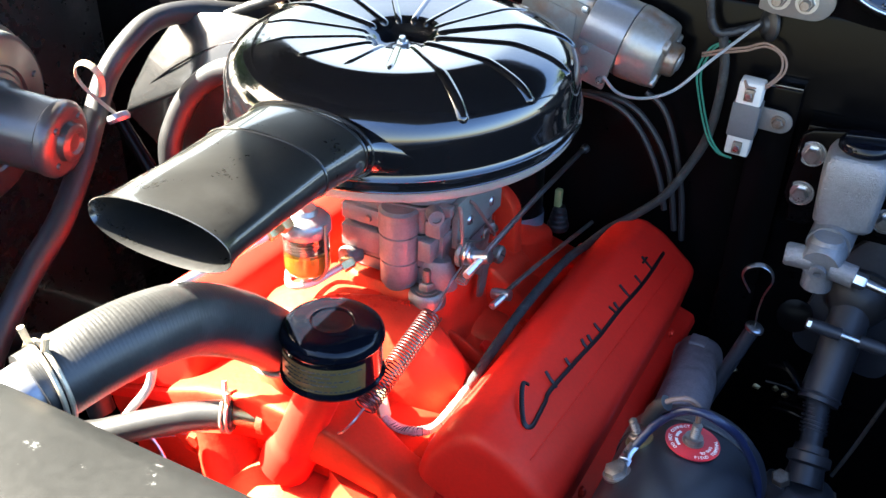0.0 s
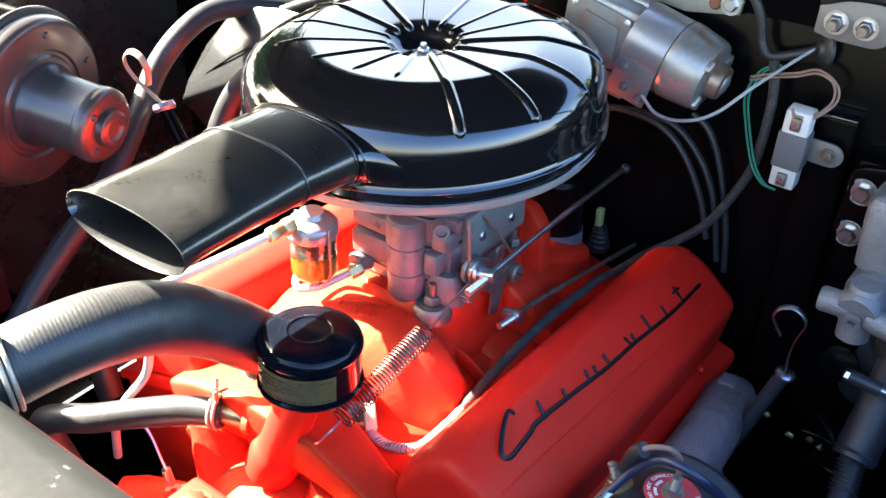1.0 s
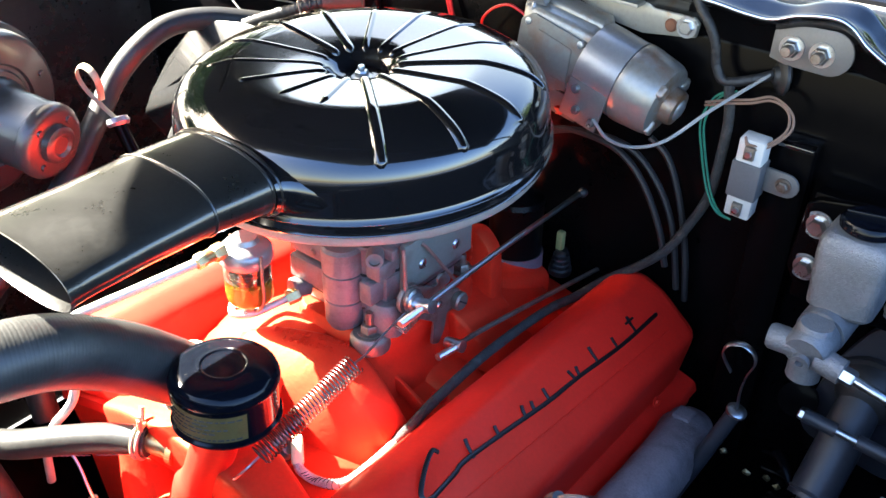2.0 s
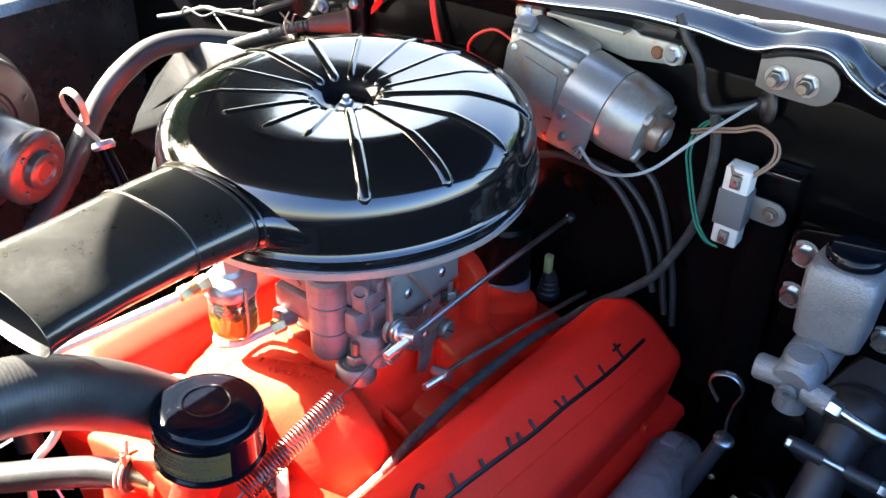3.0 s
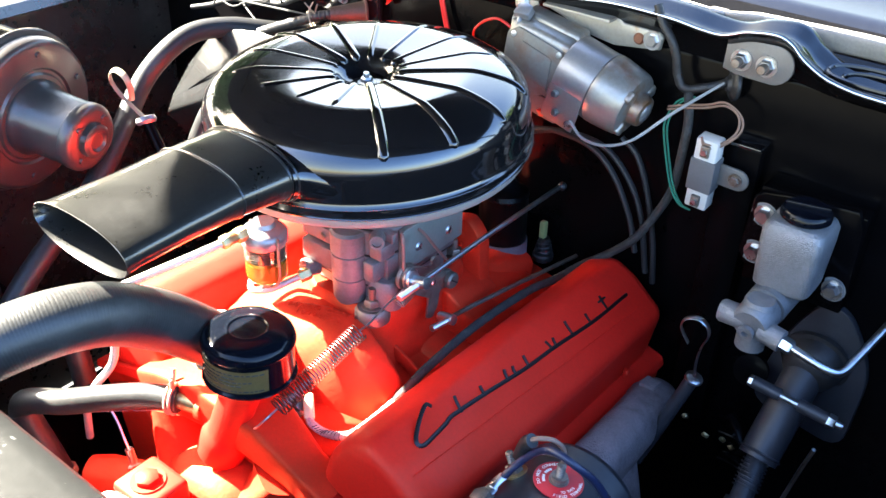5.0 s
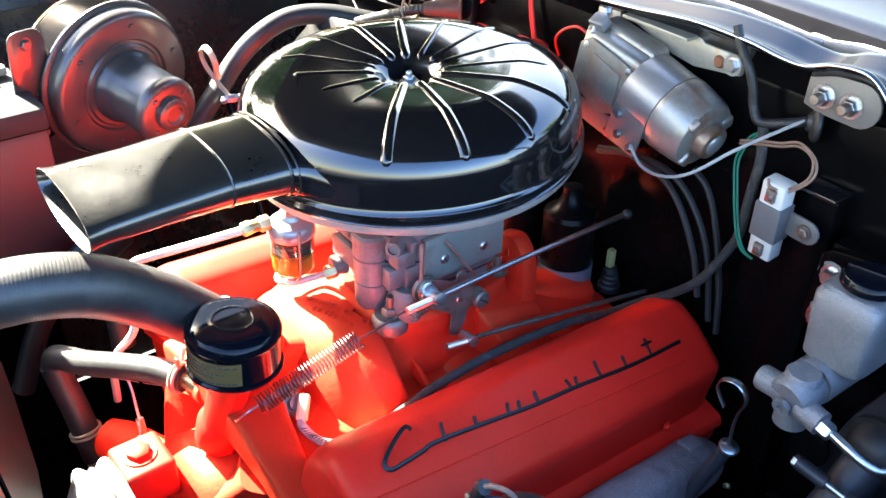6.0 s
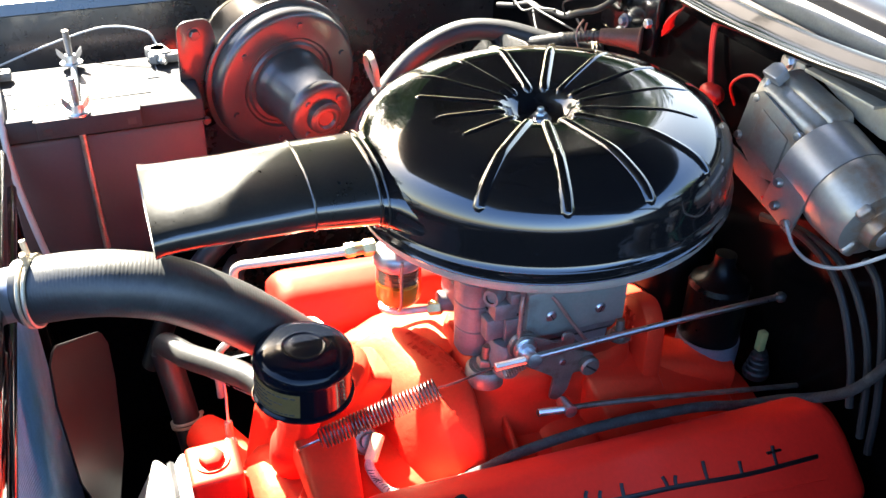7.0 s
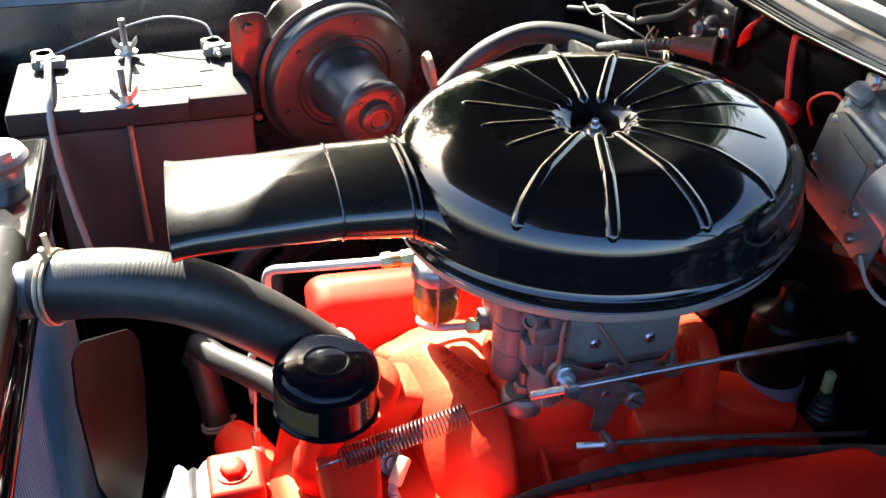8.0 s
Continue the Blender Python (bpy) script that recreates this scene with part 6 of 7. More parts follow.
def resistor():
    t = thing("ballast_resistor", (0.302, 0.97, 0.95), "white ceramic ballast resistor with grey clamp band", "resistor")
    c = Vector((0.3005, 0.972, 0.995))
    m = Matrix.Translation(c) @ Matrix.Rotation(radians(2), 4, 'Y') @ Matrix.Rotation(radians(4), 4, 'X')
    body = part("ceramic_body", bevelled(box((0.026, 0.020, 0.088), m), 0.0025), CERAMIC, t)
    part("clamp_band", bevelled(box((0.0295, 0.0235, 0.040), m @ Matrix.Translation((0, 0, -0.001))), 0.0015), GREYTAPE, t, "dark grey clamp band")
    part("mount_ear", bevelled(plate([(0.0, -0.013), (0.024, -0.013)] + [(0.026 + 0.013 * math.cos(a), 0.013 * math.sin(a)) for a in [math.pi * (-0.4 + 0.8 * i / 6) for i in range(7)]] + [(0.024, 0.013), (0.0, 0.013)], 0.003, m @ Matrix.Translation((0.010, 0.008, 0.0)) @ Matrix.Rotation(radians(90), 4, 'X')), 0.0008), HINGE, t)
    part("ear_bolt", hexagon(0.006, 0.005, m @ Matrix.Translation((0.034, 0.004, 0.0)) @ Matrix.Rotation(radians(90), 4, 'X'), washer=0.008), TARNISH, t)
    for z in (0.031, -0.033):
        part("terminal", bevelled(box((0.010, 0.006, 0.014), m @ Matrix.Translation((0.0, -0.011, z))), 0.001), TARNISH, body)
        part("terminal_screw", lathe([(0, 0.004), (0.003, 0.004), (0.0036, 0.002), (0.0036, 0.0)], m @ Matrix.Translation((0.0, -0.013, z)) @ Matrix.Rotation(radians(90), 4, 'X'), 10), STEEL, body)
    w = thing("green_wires", (0.26, 0.98, 0.95), "pair of green wires looping down to the resistor", "wire", "loose wires")
    for o in (0.0, 0.004):
        part("wire", tube([(0.262 + o, 0.992, 1.068), (0.246 + o, 0.990, 1.056), (0.238 + o, 0.986, 1.030), (0.246 + o, 0.982, 1.000), (0.262 + o, 0.974, 0.965), (0.278 + o, 0.966, 0.950), (0.292 + o, 0.962, 0.948)], 0.0012, 7), GREEN, w)
    w = thing("tan_wires", (0.30, 0.98, 1.03), "pair of tan wires looping over the resistor", "wire", "loose wires")
    for o in (0.0, 0.0035):
        part("wire", tube([(0.240, 0.984, 1.048 + o), (0.262, 0.982, 1.057 + o), (0.285, 0.982, 1.064 + o), (0.305, 0.982, 1.072 + o), (0.322 + o, 0.980, 1.066), (0.326 + o, 0.974, 1.050), (0.314, 0.964, 1.036 - o), (0.300, 0.958, 1.034 - o), (0.294, 0.960, 1.040)], 0.0013, 7), TAN, w)
    w = thing("red_wiper_lead", (-0.01, 0.99, 1.06), "bright red wire arching beside the wiper motor", "wire", "loose wires")
    part("wire", tube([(-0.050, 1.010, 1.040), (-0.040, 0.992, 1.068), (-0.025, 0.990, 1.085), (-0.005, 0.990, 1.094), (0.011, 0.990, 1.091), (0.030, 0.992, 1.080)], 0.0017, 8), REDWIRE, w)
    w = thing("grey_wiper_lead", (0.20, 0.96, 1.0), "thin grey lead from the wiper motor to the grommet", "wire", "loose wires")
    part("wire", tube([(0.150, 0.925, 1.026), (0.170, 0.922, 1.012), (0.200, 0.918, 1.014), (0.230, 0.925, 1.028), (0.258, 0.955, 1.058), (0.290, 1.005, 1.087)], 0.0017, 8), GREYWIRE, w)
    h = thing("firewall_harness", (0.25, 0.985, 0.80), "black taped wiring harness from grommet to engine", "wiring")
    part("loom", tube([(0.205, 0.992, 1.158), (0.217, 0.988, 1.140), (0.230, 0.986, 1.126), (0.238, 0.988, 1.108), (0.242, 0.990, 1.088), (0.253, 0.990, 1.075), (0.277, 0.998, 1.081), (0.294, 1.012, 1.087)], 0.0048, 10), TAPE, h)
    part("branch", tube([(0.258, 0.990, 1.072), (0.266, 0.985, 1.04), (0.268, 0.978, 1.00), (0.262, 0.985, 0.955), (0.250, 0.986, 0.92), (0.228, 0.982, 0.874), (0.198, 0.978, 0.840), (0.168, 0.964, 0.816), (0.154, 0.925, 0.808), (0.151, 0.865, 0.820), (0.150, 0.762, 0.828), (0.148, 0.680, 0.820), (0.144, 0.645, 0.806), (0.1415, 0.628, 0.799)], 0.0052, 12), CLOTH, h, "cloth-covered cable down to the engine")
    part("woven_end", tube([(0.1415, 0.630, 0.799), (0.1405, 0.600, 0.796), (0.1385, 0.571, 0.795), (0.131, 0.557, 0.795), (0.113, 0.5505, 0.794), (0.100, 0.5465, 0.8005), (0.094, 0.549, 0.803)], 0.0046, 10), WOVEN, h, "frayed woven sleeve end")
    weave = spline([(0.1385, 0.571, 0.795), (0.131, 0.557, 0.795), (0.113, 0.5505, 0.794), (0.100, 0.5465, 0.8005)], 5)
    part("weave", join(*[ring_tube(frame_to(p, (q - p).normalized() + Vector((0.5, 0.4, 0.0))), 0.0047, 0.0005, 14, 4) for p, q in zip(weave, weave[1:])]), INK, h, "dark thread of the woven sleeve")
    part("grommet", lathe([(0.004, 0.0), (0.016, 0.0), (0.0185, 0.002), (0.0185, 0.005), (0.016, 0.0075), (0.010, 0.009), (0.0075, 0.013), (0.004, 0.013), (0.004, 0)], frame_to((0.303, 1.0125, 1.087), (-0.8, -0.6, 0)), 24), RUBBER, h)
    for nm, pts in (("ignition_wire", IGN_A), ("ignition_wire", IGN_B), ("ignition_wire", IGN_C)):
        g = thing(nm, pts[-1], "black rubber ignition wire along the firewall", "wire", "ignition wires")
        part("wire", tube(pts, 0.0038, 8), RUBBER, g)
    s = thing("temperature_sender", (0.094, 0.552, 0.785), "temperature sender with cream connector on the manifold", "sender")
    part("body", join(lathe([(0, -0.012), (0.0135, -0.012), (0.0135, 0.0), (0.0115, 0.002), (0.007, 0.002), (0.007, 0.008), (0, 0.008)], frame_to((0.0735, 0.551, 0.808), (0.75, 0.1, 0.55)), 20), hexagon(0.0125, 0.008, frame_to((0.066, 0.550, 0.802), (0.75, 0.1, 0.55)))), TARNISH, s)
    part("connector", bevelled(box((0.0115, 0.0115, 0.027), frame_to((0.087, 0.5555, 0.8105), (0.014, -0.013, -0.017))), 0.0025), CREAM, s, "cream plastic connector")


CLOTH = material("frayed_grey_cloth", (0.026, 0.026, 0.025), 0.8, vary=0.5, scale=70, bump=0.9, bump_scale=420, spots=(0.085, 0.08, 0.07), spot_scale=60, spot_edge=(0.55, 0.75))
TAPE = material("black_wrapped_tape", (0.018, 0.018, 0.019), 0.5, vary=0.5, scale=50, bump=0.6, bump_scale=250)
WOVEN = material("frayed_woven_sleeve", (0.55, 0.52, 0.45), 0.8, vary=0.6, scale=120, bump=0.8, bump_scale=900)


def master_cylinder():
    t = thing("master_cylinder", (0.43, 0.95, 0.88), "cast aluminium brake master cylinder with black cap", "master cylinder")
    part("mount_flange", bevelled(plate([(0.362, 0.990), (0.372, 0.998), (0.41, 1.005), (0.47, 1.01), (0.478, 0.99), (0.482, 0.91), (0.47, 0.893), (0.44, 0.895), (0.365, 0.905), (0.358, 0.92)], 0.010, Matrix(((1, 0, 0, 0), (0, 0, 1, 0.966), (0, 1, 0, 0), (0, 0, 0, 1)))), 0.003), BODY, t)
    part("flange_spacer", span((0.365, 0.976, 0.88), (0.478, 1.02, 1.0), 0.003), BODY, t)
    body = part("reservoir", bevelled(loft([[Vector((0.4255 + x, 0.936 + y, z)) for x, y in ring_outline(rx, ry, 32, 6.0)] for z, rx, ry in ((0.920, 0.026, 0.026), (0.925, 0.030, 0.030), (0.975, 0.0325, 0.033), (0.990, 0.0325, 0.033), (0.997, 0.029, 0.030), (1.000, 0.024, 0.026))]), 0.001), CASTALU, t)
    part("bore", lathe([(0, 0), (0.021, 0.0), (0.0225, 0.003), (0.0225, 0.085), (0, 0.085)], frame_to((0.424, 0.985, 0.914), (-0.06, -0.97, -0.12)), 30), CASTALU, t)
    cap = part("filler_cap", lathe([(0, 0.0), (0.0235, 0.0), (0.0258, 0.002), (0.0258, 0.008), (0.0235, 0.011), (0, 0.012)], Matrix.Translation((0.4265, 0.937, 1.0005)), 32), SATINCAP, t, "black plastic cap")
    part("cap_bar", bevelled(box((0.044, 0.005, 0.005), Matrix.Translation((0.4265, 0.937, 1.0140)) @ Matrix.Rotation(radians(15), 4, 'Z')), 0.0012), SATINCAP, cap)
    for p in ((0.378, 0.9655, 0.972), (0.376, 0.9655, 0.924), (0.466, 0.9655, 0.914)):
        part("ear_boss", lathe([(0, 0), (0.0135, 0), (0.0145, 0.002), (0.0145, 0.012), (0, 0.012)], frame_to((p[0], p[1] + 0.012, p[2]), (-0.05, -1, 0)), 20), CASTALU, t)
        part("bolt", hexagon(0.0085, 0.009, frame_to(p, (-0.05, -1, 0)), washer=0.0115), STEEL, t)
    v = thing("brake_valve", (0.418, 0.88, 0.86), "aluminium junction block with round bosses on the cylinder", "valve block")
    part("block", lathe([(0, 0), (0.019, 0), (0.021, 0.004), (0.021, 0.030), (0.018, 0.034), (0, 0.034)], frame_to((0.4190, 0.901, 0.904), (-0.05, -0.93, -0.2)), 28), CASTALU, v)
    part("top_boss", lathe([(0, 0), (0.0165, 0), (0.0165, 0.022), (0.0145, 0.0245), (0, 0.0245)], Matrix.Translation((0.418, 0.886, 0.898)), 24), CASTALU, v)
    part("lower_boss", lathe([(0, 0), (0.0155, 0), (0.0155, 0.028), (0, 0.028)], Matrix.Translation((0.418, 0.884, 0.864)), 22), CASTALU, v)
    part("side_boss", lathe([(0, 0), (0.0125, 0), (0.0125, 0.026), (0.0105, 0.029), (0, 0.029)], frame_to((0.410, 0.880, 0.897), (-1, -0.05, -0.02)), 20), CASTALU, v)
    part("side_boss", lathe([(0, 0), (0.012, 0), (0.012, 0.024), (0, 0.025)], frame_to((0.428, 0.876, 0.894), (1, -0.1, -0.1)), 20), CASTALU, v)
    part("port", lathe([(0.004, 0), (0.0085, 0), (0.0085, 0.005), (0.004, 0.005), (0.004, 0)], frame_to((0.417, 0.866, 0.892), (0, -1, -0.2)), 16), CASTALU, v)
    part("line_nut", hexagon(0.0085, 0.012, frame_to((0.452, 0.873, 0.891), (1, -0.1, -0.12))), STEEL, v)
    part("brake_line", tube([(0.462, 0.872, 0.890), (0.482, 0.870, 0.887), (0.500, 0.872, 0.882), (0.513, 0.880, 0.880), (0.520, 0.905, 0.888), (0.530, 0.95, 0.905), (0.54, 1.0, 0.92)], 0.0045, 12), STEEL, v)


def steering():
    t = thing("steering_column", (0.46, 0.95, 0.45), "dark steering column passing through a grey floor plate", "steering column")
    part("floor_plate", bevelled(plate(rounded([(0.400, 0.700), (0.520, 0.680), (0.525, 0.80), (0.487, 0.868), (0.452, 0.870), (0.420, 0.80)], 0.03, 5), 0.012, Matrix(((1, 0, 0, 0), (0, 0, 1, 1.004), (0, 1, 0, 0), (0, 0, 0, 1)))), 0.003), COLUMN, t, "dark grey floor plate")
    part("seal_boot", lathe([(0, 0), (0.050, 0), (0.052, 0.008), (0.046, 0.010), (0.044, 0.018), (0.038, 0.030), (0.026, 0.040), (0, 0.044)], frame_to((0.464, 1.006, 0.795), (0.0, -0.92, -0.2)) @ Matrix.Diagonal((0.78, 0.78, 0.9, 1)), 30), RUBBER, t)
    part("tube", tube([(0.462, 1.000, 0.802), (0.459, 0.955, 0.758), (0.454, 0.903, 0.704)], 0.0225, 28, 4), COLUMN, t)
    part("clamp_ring", ring_tube(frame_to((0.4545, 0.908, 0.709), (-0.06, -0.69, -0.72)), 0.0225, 0.002, 30, 8), COLUMN, t)
    part("shaft", tube([(0.4545, 0.905, 0.706), (0.4585, 0.865, 0.688), (0.462, 0.82, 0.660)], 0.0125, 16, 4), COLUMN, t)
    part("coil", tube([Vector((0.454, 0.902, 0.702)).lerp(Vector((0.4585, 0.866, 0.688)), i / 80) + Vector((math.cos(i * 0.6) * 0.0145, math.sin(i * 0.6) * 0.010, -math.sin(i * 0.6) * 0.0105)) for i in range(81)], 0.0012, 6, smooth=False), COLUMN, t)
    g = thing("steering_gear_box", (0.465, 0.82, 0.45), "dark cast steering gear housing low beside the generator", "gear housing")
    gm = frame_to((0.4615, 0.850, 0.6795), (0.03, -0.60, -0.62))
    part("neck", lathe([(0.013, -0.004), (0.018, -0.004), (0.019, 0.004), (0.0235, 0.006), (0.0235, 0.016), (0.019, 0.019), (0.022, 0.040), (0, 0.040)], gm, 28), COLUMN, g)
    part("housing", bevelled(loft([[Vector((0.466 + x, 0.822 + y, z)) for x, y in ring_outline(rx, ry, 28, 2.6)] for z, rx, ry in ((0.45, 0.05, 0.05), (0.575, 0.047, 0.046), (0.622, 0.043, 0.040), (0.642, 0.032, 0.030), (0.652, 0.020, 0.020))]), 0.003), COLUMN, g)
    part("side_ear", bevelled(span((0.424, 0.800, 0.600), (0.448, 0.830, 0.655)), 0.006), COLUMN, g)
    for x, y, z in ((0.4405, 0.812, 0.6555), (0.492, 0.835, 0.63)):
        part("bolt", hexagon(0.0105, 0.010, frame_to((x, y, z), (-0.1, -0.35, 0.9)), washer=0.0), TARNISH, g)
    r = thing("shift_link", (0.46, 0.955, 0.75), "dark adjustable shift link with steel nuts", "linkage rod")
    part("round_pad", lathe([(0, 0), (0.020, 0), (0.021, 0.003), (0.020, 0.010), (0, 0.012)], frame_to((0.402, 0.985, 0.757), (0.1, -0.9, 0.35)), 24), BODY, r)
    off = Vector((0.004, -0.035, 0.028))
    part("sleeve", tube([Vector((0.420, 0.950, 0.768)) + off, Vector((0.452, 0.952, 0.764)) + off], 0.0075, 14, 2), COLUMN, r)
    part("nut", hexagon(0.0065, 0.006, frame_to(Vector((0.421, 0.950, 0.768)) + off, (-1, 0, 0.1))), STEEL, r)
    part("rod", tube([Vector((0.450, 0.952, 0.764)) + off, Vector((0.478, 0.954, 0.760)) + off], 0.0042, 10, 2), STEEL, r)
    part("sleeve", tube([Vector((0.472, 0.954, 0.761)) + off, Vector((0.505, 0.956, 0.757)) + off], 0.0075, 14, 2), COLUMN, r)
    part("nut", hexagon(0.008, 0.009, frame_to(Vector((0.505, 0.956, 0.757)) + off, (1, 0.05, -0.12)), stud=0.008), STEEL, r)
    d = thing("column_brace_rod", (0.50, 0.80, 0.55), "thin bare rod low beside the column", "rod")
    part("rod", tube([(0.489, 0.845, 0.657), (0.500, 0.84, 0.708), (0.512, 0.83, 0.7785), (0.520, 0.825, 0.82)], 0.0022, 8, 4), STEEL, d)
    f = thing("engine_dipstick", (0.355, 0.87, 0.70), "oil dipstick with looped flat handle in a dark tube", "dipstick", "dipsticks")
    part("loop_handle", tube([(0.3705, 0.877, 0.798), (0.3695, 0.876, 0.820), (0.372, 0.875, 0.842), (0.377, 0.875, 0.860), (0.373, 0.874, 0.873), (0.362, 0.872, 0.8785), (0.350, 0.871, 0.873), (0.346, 0.871, 0.862), (0.350, 0.872, 0.852), (0.357, 0.873, 0.842)], 0.0036, 8, 6, flat=0.28), STEEL, f)
    part("tube_collar", lathe([(0, 0), (0.008, 0), (0.0105, 0.002), (0.0105, 0.005), (0.008, 0.007), (0, 0.0075)], frame_to((0.3695, 0.877, 0.792), (0.25, 0.0, 0.95)), 18), STEEL, f)
    part("tube", tube([(0.3695, 0.877, 0.795), (0.358, 0.872, 0.755), (0.345, 0.865, 0.71), (0.33, 0.855, 0.66)], 0.008, 12), COLUMN, f)
    c = thing("shift_levers", (0.40, 0.94, 0.66), "cluster of dark greasy levers beside the column", "levers")
    rnd = random.Random(21)
    for i in range(9):
        p = Vector((0.385 + rnd.random() * 0.05, 0.90 + rnd.random() * 0.06, 0.67 + rnd.random() * 0.06))
        q = p + Vector((rnd.uniform(0.015, 0.045), rnd.uniform(-0.02, 0.02), rnd.uniform(-0.02, 0.012)))
        part("lever", tube([p, p.lerp(q, 0.5) + Vector((0, 0, 0.003)), q], rnd.uniform(0.003, 0.006), 8, 3, flat=0.6), BODY, c)


def scraps():
    rnd = random.Random(31)
    c = thing("brass_scraps", (0.39, 0.92, 0.68), "crumpled brass-coloured clips caught among the levers", "clips")
    for p in ((0.356, 0.92, 0.699), (0.384, 0.92, 0.685), (0.407, 0.92, 0.691), (0.419, 0.92, 0.686)):
        bm = bmesh.new()
        bmesh.ops.create_icosphere(bm, subdivisions=1, radius=0.0045)
        for v in bm.verts:
            v.co = Vector((v.co.x * rnd.uniform(0.5, 1.6), v.co.y * rnd.uniform(0.4, 1.2), v.co.z * rnd.uniform(0.4, 1.3))) + Vector(p)
        part("clip", bm, SCRAP, c, smooth=False)


SCRAP = material("dull_brass_scrap", (0.16, 0.13, 0.07), 0.35, metal=0.9, vary=0.4, scale=120)
COLUMN = material("worn_dark_column_paint", (0.022, 0.024, 0.030), 0.45, vary=0.25, scale=18, spots=(0.045, 0.047, 0.055), spot_scale=24, spot_edge=(0.58, 0.8))


def exhaust_manifold():
    t = thing("exhaust_manifold", (0.31, 0.80, 0.64), "bare cast-iron exhaust manifold below the valve cover", "exhaust manifold")
    secs = []
    for p, w, h in (((0.300, 0.60, 0.668), 0.026, 0.030), ((0.308, 0.66, 0.692), 0.028, 0.032), ((0.318, 0.73, 0.712), 0.029, 0.034), ((0.324, 0.785, 0.722), 0.029, 0.034), ((0.320, 0.845, 0.712), 0.0285, 0.033), ((0.316, 0.905, 0.704), 0.0285, 0.032), ((0.313, 0.930, 0.697), 0.027, 0.029), ((0.311, 0.947, 0.691), 0.022, 0.023), ((0.310, 0.955, 0.688), 0.012, 0.012)):
        secs.append([Vector((p[0] + a, p[1], p[2] + b)) for a, b in ring_outline(w, h, 26, 2.4)])
    log = part("log", loft(secs), IRON, t)
    for y in (0.60, 0.73, 0.78, 0.91):
        part("port", runner([(0.312, y, 0.70), (0.285, y, 0.685), (0.262, y, 0.665)], [0.028, 0.024, 0.026], [0.026, 0.022, 0.024]), IRON, t)
    part("boss", bevelled(box((0.020, 0.024, 0.006), Matrix.Translation((0.311, 0.905, 0.7355)) @ Matrix.Rotation(-0.15, 4, 'X')), 0.002), IRON, log)
    part("outlet", tube([(0.318, 0.80, 0.70), (0.335, 0.80, 0.63), (0.34, 0.82, 0.52)], 0.032, 20, 5), IRON, t)


